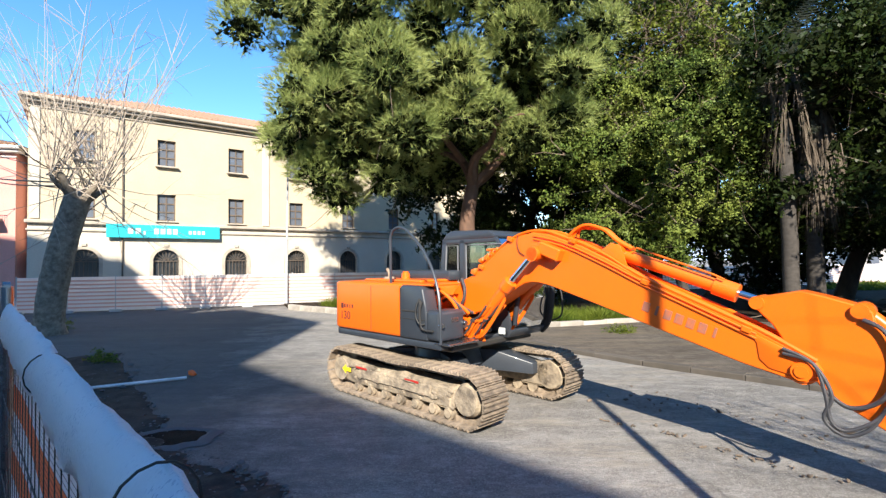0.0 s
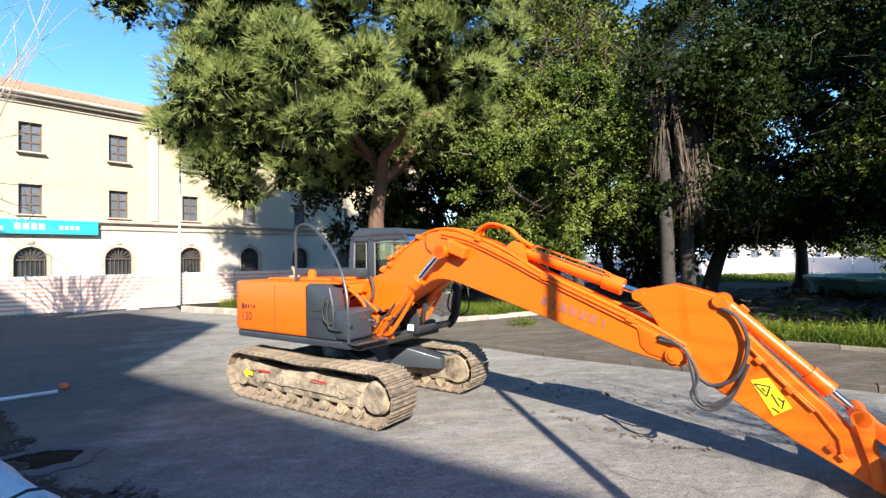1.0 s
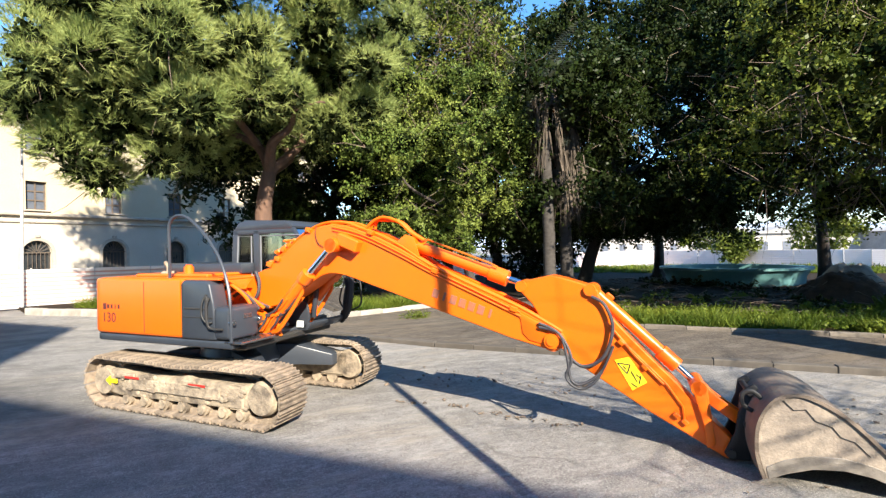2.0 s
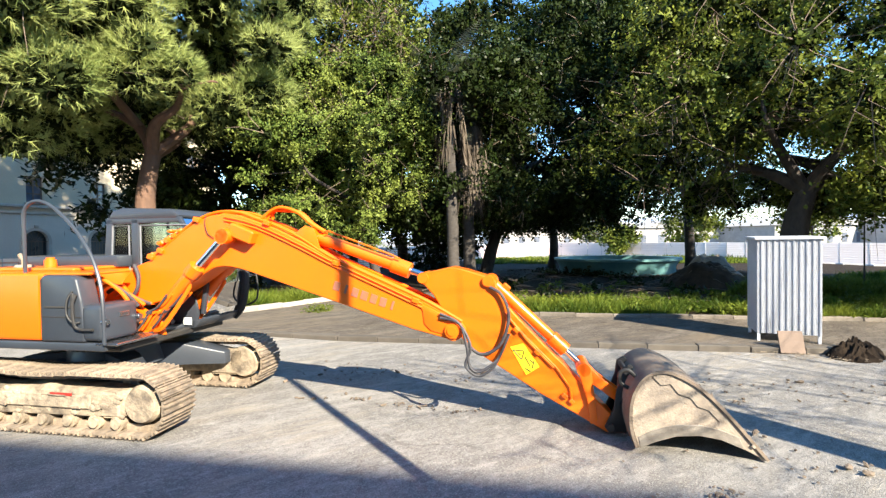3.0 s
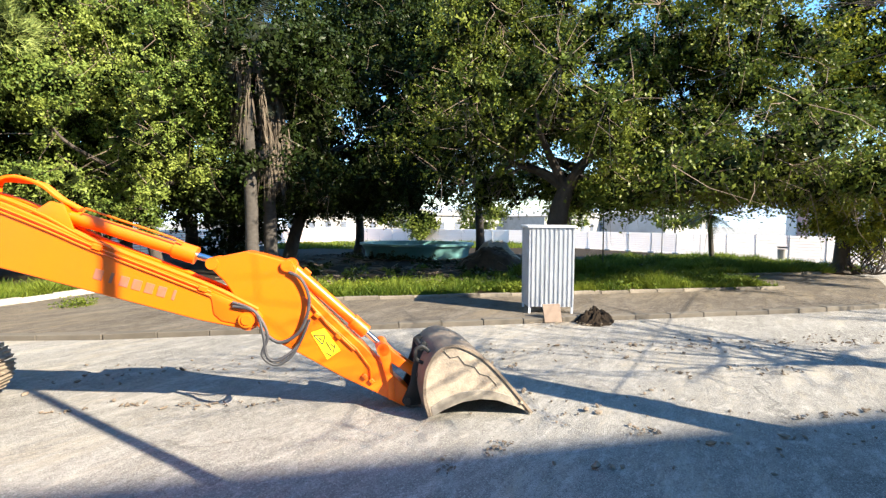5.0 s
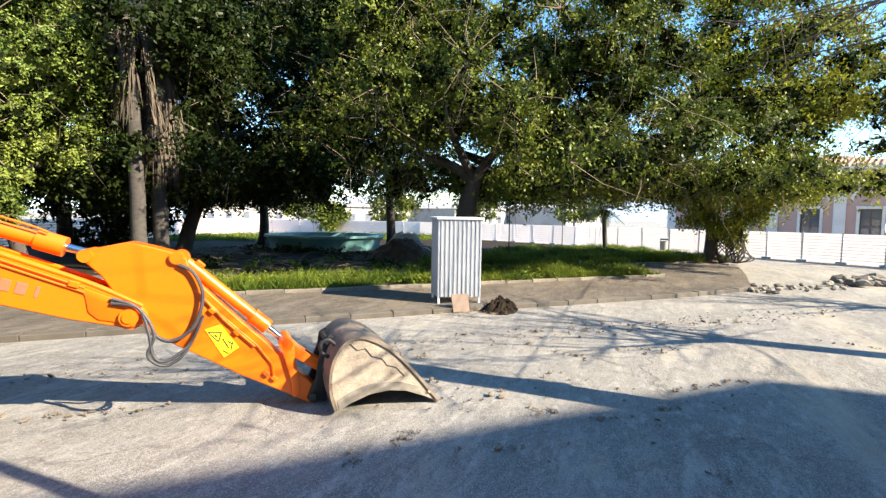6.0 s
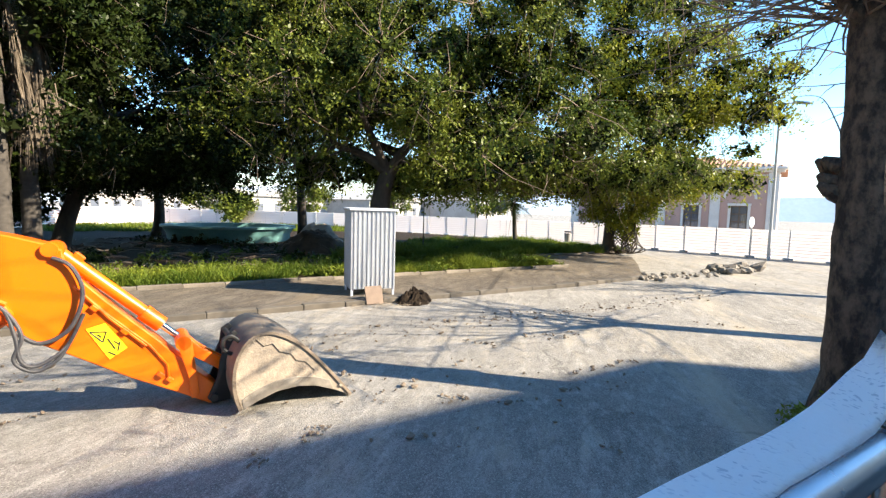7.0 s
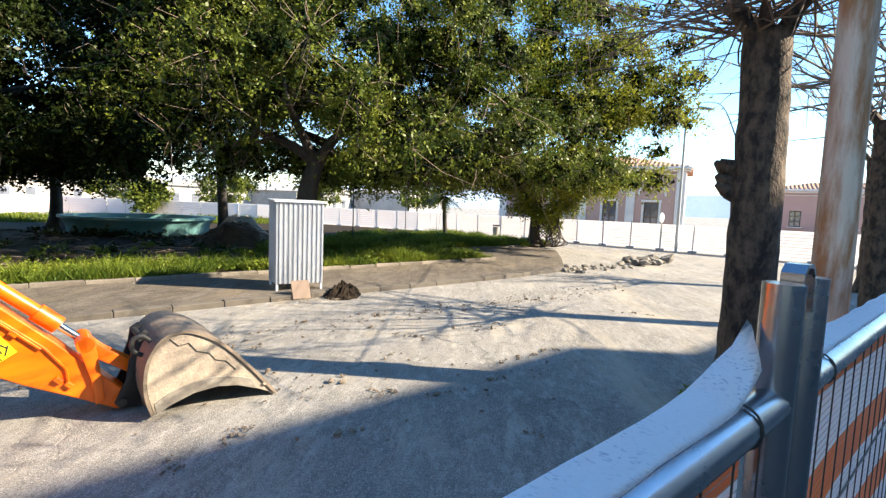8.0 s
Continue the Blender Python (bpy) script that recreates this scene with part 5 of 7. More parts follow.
def palm(name, base, height, radius, fr, dead, label, leafm=PALML, length=1.6):
    tr = thing(name, pose(*base), label, "palm tree", "park palms")
    bm = bm_new()
    pts = [(0.03 * math.sin(3 * k), 0.02 * k, height * k / 10) for k in range(11)]
    tube(bm, pts, [radius * (1.25 if k == 0 else 1.0 - 0.02 * k + 0.03 * (k % 2)) for k in range(11)], 14)
    part("trunk", bm, BARKG, tr)
    out = []
    for k in range(fr):
        a, e = RNG.random() * 2 * math.pi, radians(RNG.uniform(-35, 65))
        m = np.array(Matrix.Rotation(a, 3, "Z") @ Matrix.Rotation(-e, 3, "Y"))
        out.append(frond(length * RNG.uniform(0.8, 1.2), RNG.uniform(0.3, 0.9), 0.4) @ m.T + np.array([0, 0.2, height]))
    ob = quads("fronds", np.concatenate(out), leafm, 3)
    ob.parent = tr
    if dead:
        m = dead * 12
        ang = np.repeat(RNG.random(dead) * 2 * np.pi, 12) + RNG.normal(size=m) * 0.14
        q = radius * np.repeat(RNG.uniform(0.9, 2.4, dead), 12)
        z = height - np.repeat(RNG.random(dead) ** 1.2 * height * 0.34, 12)
        p = np.stack([q * np.cos(ang), q * np.sin(ang), z], 1)
        drop = RNG.uniform(0.7, 1.9, m) * np.repeat(RNG.uniform(0.6, 1.3, dead), 12)
        e = p + np.stack([0.2 * drop * np.cos(ang), 0.2 * drop * np.sin(ang), -drop], 1) + RNG.normal(size=(m, 3)) * 0.07
        wd = np.stack([-np.sin(ang), np.cos(ang), np.zeros(m)], 1) * RNG.uniform(0.012, 0.034, m)[:, None]
        mid = p * 0.6 + e * 0.4 + np.stack([0.05 * np.cos(ang), 0.05 * np.sin(ang), np.zeros(m)], 1)
        ob = quads("dead_fronds", np.stack([p, mid + wd, e, mid - wd], 1).reshape(-1, 3), DEADF)
        ob.parent = tr
        tagged(ob, "skirt of dry hanging grey-brown fronds")
    return tr


palm("palm_tree", (10.75, 15.85, 0.1), 8.6, 0.24, 34, 60, "fan palm with smooth grey trunk", length=2.0)
palm("palm_tree", (11.85, 16.2, 0.1), 6.9, 0.26, 22, 260, "fan palm with a skirt of dead fronds")
palm("palm_tree", (31.5, 2.1, 0.1), 2.75, 0.15, 34, 0, "short palm with dark trunk in the grass bed", FIGL, 1.35)


def pollard(name, base, line, radius, head, shoots, label, spread=0.7, up=4.0, low=0, bark=BARKP, twig=TWIG, thick=1.0, reach=0.75):
    """A pollarded plane tree in winter: stout trunk, knobbly head, long bare shoots."""
    tr = thing(name, pose(*base), label, "tree", "bare plane trees")
    bm = bm_new()
    pts = arc_points(line, 8)
    m = len(pts) - 1
    tube(bm, pts, [radius * (1.35 - 0.35 * min(1, i / 3)) * (1 - 0.12 * i / m) * (1 + 0.015 * math.sin(i * 2.1)) for i in range(m + 1)], 18)
    for v in bm.verts:
        v.co += 0.02 * noise.noise_vector(v.co * 4.0)
    part("trunk", bm, bark, tr)
    top = Vector(line[-1])
    bm = bm_new()
    tips = []
    for k in range(head):
        a = 2 * math.pi * k / head + RNG.random()
        e = top + Vector((math.cos(a) * reach, math.sin(a) * reach, reach * (0.33 + 0.8 * RNG.random())))
        tube(bm, arc_points([top - Vector((0, 0, 0.25)), top.lerp(e, 0.5) + Vector((0, 0, -0.1)), e], 3), [radius * q for q in (0.55, 0.36, 0.3, 0.26, 0.24, 0.24, 0.12)], 9)
        tips.append(e)
    for v in bm.verts:
        v.co += 0.06 * noise.noise_vector(v.co * 4.0)
    part("head", bm, bark, tr, "knobbly pale pollard head")
    bm = bm_new()
    for k in range(shoots):
        s = tips[k % len(tips)] + Vector(RNG.normal(size=3)) * 0.1
        d = Vector((RNG.normal() * spread, RNG.normal() * spread, 1.0 if k >= low else -0.05 + 0.25 * RNG.normal())).normalized()
        L = up * RNG.uniform(0.5, 1.15) if k >= low else up * RNG.uniform(0.45, 1.0)
        p = [s, s + d * L * 0.35 + Vector(RNG.normal(size=3)) * 0.1, s + d * L * 0.7 + Vector((0, 0, 0.15)), s + d * L + Vector((0, 0, 0.35))]
        r = RNG.uniform(0.014, 0.038) * thick
        q = arc_points(p, 3)
        tube(bm, q, [r * (1 - 0.85 * i / (len(q) - 1)) for i in range(len(q))], 5)
        for _ in range(5):
            i = RNG.integers(3, len(q) - 1)
            e = q[i] + (d * 0.6 + Vector(RNG.normal(size=3)) * 0.55) * L * 0.22
            tube(bm, [q[i], q[i].lerp(e, 0.5) + Vector((0, 0, 0.04)), e], [r * 0.4, r * 0.28, 0.002], 4)
    part("shoots", bm, twig, tr, "long thin bare shoots", kind="stuff")
    return tr


pollard("plane_tree", (-13.1, 16.3, -0.02), [(0, 0, 0), (0.15, 0, 1.4), (0.45, 0.05, 3.0), (0.85, 0.1, 4.4)], 0.42, 7, 105, "leaning pollarded plane tree with bare shoots", 0.45, 5.4, 26, BARKL, TWIGP, 0.8)
pt = pollard("plane_tree", (5.6, -3.06, -0.02), [(0, 0, 0), (0, 0, 1.6), (0.03, 0, 3.2), (0.06, 0.03, 4.4)], 0.29, 7, 150, "bare plane tree with peeling brown bark beside the fence", 1.3, 3.4, 90, thick=0.6, reach=0.5)
bm = bm_new()
for k in range(9):
    c0 = Vector((0.12 + 0.2 * RNG.random(), 0.27 + 0.06 * RNG.random(), 2.5 + 0.35 * RNG.random()))
    tube(bm, [c0 - Vector((0, 0.12, 0.05)), c0, c0 + Vector((RNG.normal() * 0.04, 0.1, 0.07))], [0.1, 0.09, 0.03], 7)
part("burl", bm, BARKP, pt, "knobbly bark burl")
pollard("plane_tree", (9.5, -7.7, -0.02), [(0, 0, 0), (0, 0, 1.6), (0.05, 0, 3.2), (0.1, 0.05, 4.2)], 0.26, 6, 50, "bare plane tree with peeling brown bark beside the fence", 1.0, 3.4, 20)
pollard("plane_tree", (15.2, -12.0, -0.02), [(0, 0, 0), (0, 0, 1.6), (0.05, 0, 3.2), (0.1, 0.05, 4.2)], 0.26, 6, 40, "bare plane tree further along the fence", 1.0, 3.4, 14)


# ---- kerbs ----
def kerb_run(name, line, h, width, label, mat=KERB, length=0.95):
    """Kerb stones along a line of (s, w) places."""
    run = thing(name, Matrix(), label, "kerb", kind="structure")
    t = bmesh.new()
    box(t, (0, 0, 0), (length - 0.005, width, h + 0.12), bevel=0.014)
    ob = mesh_object("kerb_stone", t, mat)
    me = ob.data
    bpy.data.objects.remove(ob)
    pts = [Vector(along(*p)) for p in line]
    for a, b in zip(pts, pts[1:]):
        n = max(1, round((b - a).length / length))
        for k in range(n):
            p = a.lerp(b, (k + 0.5) / n)
            ang = math.degrees(math.atan2(b.y - a.y, b.x - a.x))
            m = pose(p.x, p.y, h / 2 - 0.06 + RNG.normal() * 0.007, RNG.normal() * 1.0, RNG.normal() * 0.4, ang + RNG.normal() * 0.5) @ Matrix.Diagonal(((b - a).length / n / length, 1, 1, 1))
            piece("kerb_stone", me, run, m)


kerb_run("road_kerb", [(-4.0, 5.1), (-0.8, 4.6), (1.5, KERB_W + 0.05), (17.2, KERB_W + 0.05), (21, 4.6)], 0.1, 0.2, "dirty worn concrete kerb of the pavement", KERBD)
# The left run is pale because sunlight is painted into its stone colour.
kerb_run("bed_kerb", BED_LEFT[:5], 0.24, 0.2, "pale stone kerb of the grass bed", KERBW)
kerb_run("bed_kerb", BED_RIGHT[1:], 0.19, 0.17, "pale stone kerb of the grass bed")


# ---- grass ----
def grass(name, strips, hmin, hmax, label):
    """Blades over strips given as (s0, s1, w0, w1, blades, half width); patchy, in tufts."""
    out = []
    for s0, s1, w0, w1, n, width, *slant in strips:
        s = s0 + (s1 - s0) * RNG.random(n)
        w = w0 + (w1 - w0) * RNG.random(n) ** 1.15
        if slant:
            s = s + (w - w0) * slant[0]
        x, y = -0.465 + s * CU - w * SU, 8.72 + s * SU + w * CU
        clump = np.array([noise.noise(Vector((a * 0.8, b * 0.8, 3.0))) + 0.45 * noise.noise(Vector((a * 3.1, b * 3.1, 7.0))) for a, b in zip(x, y)])
        keep = clump > -0.1 + 0.25 * (RNG.random(n) - 0.5)
        x, y, clump = x[keep], y[keep], clump[keep]
        m = len(x)
        h = (hmin + (hmax - hmin) * RNG.random(m) ** 1.4) * (0.55 + 1.25 * np.clip(clump + 0.2, 0, 1))
        p = np.stack([x, y, np.full(m, 0.11)], 1)
        a = RNG.random(m) * 2 * np.pi
        side = np.stack([np.cos(a), np.sin(a), np.zeros(m)], 1) * width * (0.6 + RNG.random(m))[:, None]
        lean = np.stack([RNG.normal(size=m) * 0.6, RNG.normal(size=m) * 0.6, np.ones(m)], 1) * h[:, None]
        out.append(np.stack([p - side, p + side, p + lean], 1).reshape(-1, 3))
    ob = quads(name, np.concatenate(out), GRASSM, 3)
    return tagged(ob, label, "grass", kind="stuff")


grass("grass", [(3.3, 20.2, 7.62, 10.0, 40000, 0.014), (12.5, 20.2, 7.6, 13.0, 34000, 0.016), (13, 26.3, 11.6, 17.5, 46000, 0.026), (20.5, 30, 11.6, 21.5, 52000, 0.034),
                (0, 24, 34, 46, 16000, 0.06), (-15.0, -3.6, 6.5, 8.4, 24000, 0.016), (-5.6, -2.75, 8.0, 11.2, 16000, 0.016, 0.526)], 0.08, 0.38, "green grass and weeds along the park kerb")
cs, rs = [], []
while len(cs) < 330:
    x, y, z = along(RNG.uniform(3.5, 20), 7.75 + 2.9 * RNG.random() ** 1.5, 0.16 + 0.12 * RNG.random())
    if noise.noise(Vector((x * 0.5, y * 0.5, 9.0))) > -0.12:
        cs.append((x, y, z))
        rs.append(RNG.uniform(0.08, 0.3))
while len(cs) < 480:
    s, w = RNG.uniform(12, 29), RNG.uniform(11.8, 20)
    if s > 20.6 or w < 14:
        cs.append(along(s, w, 0.2))
        rs.append(RNG.uniform(0.12, 0.34))
tagged(quads("weeds", leaf_cloud(np.array(cs), np.array(rs), 42000, 0.085, 0.05, 0.9, 0.2), GRASSM), "broad-leaved weeds among the grass", "weeds", kind="stuff")


# ---- buildings ----
def lattice(bm, x0, x1, z0, z1, nx, nz, bar, y0, y1):
    """A window frame in one piece: bars round nx by nz panes."""
    xs, zs = [x0], [z0]
    for a, b, n, out in ((x0, x1, nx, xs), (z0, z1, nz, zs)):
        pane = (b - a - bar * (n + 1)) / n
        for k in range(n):
            out += [a + bar * (k + 1) + pane * k, a + bar * (k + 1) + pane * (k + 1)]
        out.append(b)
    for i in range(len(xs) - 1):
        for k in range(len(zs) - 1):
            if i % 2 and k % 2:
                continue
            box(bm, ((xs[i] + xs[i + 1]) / 2, (y0 + y1) / 2, (zs[k] + zs[k + 1]) / 2), (xs[i + 1] - xs[i], y1 - y0, zs[k + 1] - zs[k]))
    bmesh.ops.remove_doubles(bm, verts=bm.verts, dist=0.0005)


def facade(name, origin, angle, length, height, depth, bays, label, rows, roof, wallm, low=None, arches=None, lowm=None, trim=STONE, size=1.0):
    """A house whose front runs along +x from origin and looks to -y: walls with real openings. rows: (z0, z1, width) of window rows;
    bays: their middles; arches: (z0, z1, width) of round-headed openings below."""
    h = thing(name, pose(*origin, 0, 0, angle) @ Matrix.Scale(size, 4), label, "building")
    if size != 1:
        bm = bm_new()
        box(bm, (length / 2, depth / 2, -0.3), (length, depth, 0.6))
        part("plinth", bm, trim, h)
    holes = [(b - w / 2, b + w / 2, z0, z1) for b in bays for z0, z1, w in rows]
    if arches:
        holes += [(b - arches[2] / 2, b + arches[2] / 2, arches[0], arches[1]) for b in bays]

    def wall(z0, z1, mat, nm):
        use = [q for q in holes if q[2] >= z0 - 0.01 and q[3] <= z1 + 0.01]
        xs = sorted({0.0, length, *[v for q in use for v in q[:2]]})
        zs = sorted({z0, z1, *[v for q in use for v in q[2:]]})
        bm = bm_new()
        for xa, xb in zip(xs, xs[1:]):
            for za, zb in zip(zs, zs[1:]):
                mx, mz = (xa + xb) / 2, (za + zb) / 2
                if any(q[0] < mx < q[1] and q[2] < mz < q[3] for q in use):
                    continue
                box(bm, (mx, 0.2, mz), (xb - xa, 0.4, zb - za))
        bmesh.ops.remove_doubles(bm, verts=bm.verts, dist=0.0005)
        part(nm, bm, mat, h, smooth=0)

    zl = low or 0.0
    if low:
        wall(0.0, low, lowm or wallm, "ground_floor_wall")
    wall(zl, height, wallm, "wall")
    bm = bm_new()
    box(bm, (0.2, depth / 2 + 0.2, height / 2), (0.4, depth - 0.4, height))
    box(bm, (length - 0.2, depth / 2 + 0.2, height / 2), (0.4, depth - 0.4, height))
    box(bm, (length / 2, depth - 0.2, height / 2), (length - 0.8, 0.4, height))
    part("side_wall", bm, wallm, h)
    bm = bm_new()
    box(bm, (length / 2, 3.0, height / 2), (length - 1, 0.1, height - 0.4))
    part("inner_wall", bm, DARK, h)
    bm = bm_new()
    box(bm, (length / 2, -0.06, height + 0.1), (length + 0.7, 0.7, 0.2), bevel=0.04)
    box(bm, (length / 2, -0.14, height + 0.32), (length + 1.0, 1.0, 0.24), bevel=0.06)
    box(bm, (length / 2, -0.04, height - 0.25), (length + 0.1, 0.12, 0.1), bevel=0.02)
    part("cornice", bm, trim, h, "weathered stone cornice")
    if low:
        bm = bm_new()
        box(bm, (length / 2, -0.1, low - 0.1), (length + 0.3, 0.34, 0.24), bevel=0.05)
        box(bm, (length / 2, -0.04, low - 0.62), (length + 0.15, 0.14, 0.14), bevel=0.03)
        part("string_course", bm, trim, h)
    # roof: hipped, with tile rolls
    e, zr = 0.55, height + 0.44
    bm = bm_new()
    p = [bm.verts.new(q) for q in ((-e, -e, zr), (length + e, -e, zr), (length + e, depth + e, zr), (-e, depth + e, zr), (depth * 0.5, depth / 2, zr + roof), (length - depth * 0.5, depth / 2, zr + roof))]
    for f in ((0, 1, 5, 4), (1, 2, 5), (2, 3, 4, 5), (3, 0, 4), (3, 2, 1, 0)):
        bm.faces.new([p[i] for i in f])
    rf = part("roof", bm, TILE, h, "low hipped terracotta tile roof", smooth=0)
    bm = bm_new()
    run = math.hypot(depth / 2 + e, roof)
    for k in range(int((length + 2 * e) / 0.4)):
        x = -e + 0.2 + 0.4 * k
        top = min(1.0, (x + e) / (depth * 0.5 + e), (length + e - x) / (depth * 0.5 + e))
        rod(bm, (x, -e - 0.03, zr + 0.02), (x, -e + top * (depth / 2 + e), zr + top * roof + 0.02), 0.085, n=6)
    part("tile_roll", bm, TILE, rf, kind="stuff")
    # windows
    for b in bays:
        for z0, z1, w in rows:
            bm = bm_new()
            zc, hh = (z0 + z1) / 2, z1 - z0
            lattice(bm, b - w / 2, b + w / 2, z0, z1, 2, 3, 0.09, 0.2, 0.27)
            wn_ = part("window", bm, WOODF, h, "weathered wooden window frame")
            bm = bm_new()
            box(bm, (b, 0.262, zc), (w - 0.06, 0.012, hh - 0.06))
            part("pane", bm, PANE, wn_)
            bm = bm_new()
            box(bm, (b, -0.05, z0 - 0.06), (w + 0.3, 0.5, 0.11), bevel=0.02)
            part("sill", bm, trim, wn_)
    if arches:
        z0, z1, w = arches
        r = w / 2
        for b in bays:
            zs_ = z1 - r
            bm = bm_new()
            for side in (-1, 1):
                arc = [(b + side * r * math.cos(a), zs_ + r * math.sin(a)) for a in [math.pi / 2 * k / 8 for k in range(9)]]
                slab(bm, arc + [(b + side * r, z1)] if side > 0 else (arc + [(b + side * r, z1)])[::-1], 0.0, 0.39)
            part("arch_corner", bm, lowm or wallm, h, smooth=0)
            bm = bm_new()
            inner = [(b + r * math.cos(a), zs_ + r * math.sin(a)) for a in [math.pi * k / 16 for k in range(17)]]
            outer = [(b + (r + 0.22) * math.cos(a), zs_ + (r + 0.22) * math.sin(a)) for a in [math.pi * k / 16 for k in range(17)]]
            inner = [(b + r, z0)] + inner + [(b - r, z0)]
            outer = [(b + r + 0.22, z0)] + outer + [(b - r - 0.22, z0)]
            for (a0, a1), (b0, b1) in zip(zip(inner, inner[1:]), zip(outer, outer[1:])):
                slab(bm, [a0, b0, b1, a1], -0.05, 0.02)
            ar = part("arch_surround", bm, trim, h)
            bm = bm_new()
            box(bm, (b, -0.06, z1 + 0.3), (0.3, 0.12, 0.22), bevel=0.03)
            part("keystone", bm, trim, ar)
            bm = bm_new()
            for k in range(9):
                a = math.pi * k / 8
                rod(bm, (b + 0.12 * math.cos(a), 0.15, zs_ + 0.12 * math.sin(a)), (b + r * math.cos(a), 0.15, zs_ + r * math.sin(a)), 0.018, n=5)
            for k in range(7):
                x = b - r + w * (k + 0.5) / 7
                rod(bm, (x, 0.15, z0), (x, 0.15, zs_), 0.016, n=5)
            box(bm, (b, 0.15, zs_), (w, 0.05, 0.06))
            part("grille", bm, WOODF, h, "iron fan grille")
            bm = bm_new()
            box(bm, (b, 0.3, (z0 + z1) / 2), (w, 0.02, z1 - z0))
            part("pane", bm, ARCHP, h)
    return h


BAYS = [2.95 + 4.92 * k for k in range(9)]
house = facade("town_building", (-21.73, 25.8, 0.438), 36, 45.5, 12.9, 14.0, BAYS, "three-storey cream plastered building with arched ground floor and tiled roof",
               [(9.5, 11.45, 1.2), (5.42, 7.4, 1.2)], 2.7, PLASTER, 5.2, (0.9, 3.3, 1.7), PLASTERW, size=0.8)
bm = bm_new()
box(bm, (7.83, -0.30, 4.6), (7.3, 0.12, 0.95), bevel=0.02)
ban = solid("banner", bm, TEAL, "teal banner with pale unreadable lettering on the facade", "banner", m=house.matrix_basis)
for x, w, z in ((5.6, 0.32, 4.62), (6.05, 0.3, 4.62), (6.45, 0.12, 4.5), (7.2, 0.3, 4.62), (7.6, 0.3, 4.62), (8.0, 0.28, 4.62), (8.4, 0.3, 4.62), (9.4, 0.2, 4.58), (9.7, 0.2, 4.58), (10.0, 0.2, 4.58), (10.3, 0.2, 4.58)):
    bm = bm_new()
    box(bm, (x, -0.366, z), (w, 0.008, 0.4 if w > 0.25 else 0.26))
    part("lettering_bar", bm, WHITEP, ban)
for x in (15.1, 0.35):
    bm = bm_new()
    box(bm, (x, -0.04, 9.0), (0.5 if x < 1 else 0.55, 0.09, 7.4), bevel=0.02)
    part("pilaster", bm, PLASTERW, house)
bm = bm_new()
rod(bm, (5.15, -0.08, 0.3), (5.15, -0.08, 12.6), 0.055, n=8)
part("drainpipe", bm, WOODF, house)

# pink neighbour with balcony
ph = facade("pink_house", (-31.0, 24.05, 0.438), 14, 10.8, 9.6, 10, [2.6, 8.7], "pink house with green shutters and a balcony", [(6.0, 8.2, 1.2), (1.2, 3.6, 1.2)], 1.6, PINK, trim=WHITEW, size=0.8)
bm = bm_new()
box(bm, (8.7, -0.6, 5.2), (2.8, 1.2, 0.2), bevel=0.03)
bal = part("balcony", bm, CONCR, ph)
bm = bm_new()
for k in range(22):
    rod(bm, (7.35 + 2.7 * k / 21, -1.15, 5.3), (7.35 + 2.7 * k / 21, -1.15, 6.25), 0.012, n=5)
rod(bm, (7.3, -1.15, 6.25), (10.1, -1.15, 6.25), 0.025, n=6)
part("railing", bm, DARK, bal)
for b in (2.6, 8.7):
    bm = bm_new()
    for s in (-0.35, 0.35):
        for k in range(16):
            box(bm, (b + s, 0.05, 6.1 + 2.0 * k / 15), (0.55, 0.05, 0.1), pose(0, 0, 0, 30, 0, 0))
    part("shutter", bm, GREEN, ph, "closed green louvred shutters")

# salmon station building beyond the hoarding
st = facade("station_building", (52.6, -2.6, 0), -113.5, 18.0, 6.2, 12.0, [2.6, 6.2, 11.4, 15.2], "salmon single-storey station building with white pilasters", [(1.2, 3.3, 1.3)], 1.6, PINKS, trim=WHITEW)
for x in (0.4, 4.4, 8.8, 13.3, 17.6):
    bm = bm_new()
    box(bm, (x, -0.08, 3.1), (0.8, 0.16, 6.2), bevel=0.03)
    part("pilaster", bm, WHITEW, st)
for b in (2.6, 6.2, 11.4, 15.2):
    bm = bm_new()
    pts = [(b + 1.1 * math.cos(math.pi * k / 14), 3.9 + 1.1 * math.sin(math.pi * k / 14)) for k in range(15)]
    out = [(b + 1.3 * math.cos(math.pi * k / 14), 3.9 + 1.3 * math.sin(math.pi * k / 14)) for k in range(15)]
    for (a0, a1), (b0, b1) in zip(zip(pts, pts[1:]), zip(out, out[1:])):
        slab(bm, [a0, b0, b1, a1], -0.06, 0.0)
    part("arch_moulding", bm, WHITEW, st)
    bm = bm_new()
    for s in (-0.75, 0.75):
        box(bm, (b + s, -0.04, 2.25), (0.2, 0.08, 2.3))
    box(bm, (b, -0.05, 3.42), (1.8, 0.1, 0.2))
    part("window_surround", bm, WHITEW, st)
facade("pink_annex", (58, -33.5, 0), -120, 14, 5.2, 9, [3.0, 8.0], "low pink annex with white upper wall", [(1.4, 3.2, 1.1)], 1.0, PINKS, trim=WHITEW)

# the house behind the fence that throws the long shade
bm = bm_new()


def back(s, w, z=0.0):
    return (-0.6 + s * CU - w * SU, 0.5 + s * SU + w * CU, z)


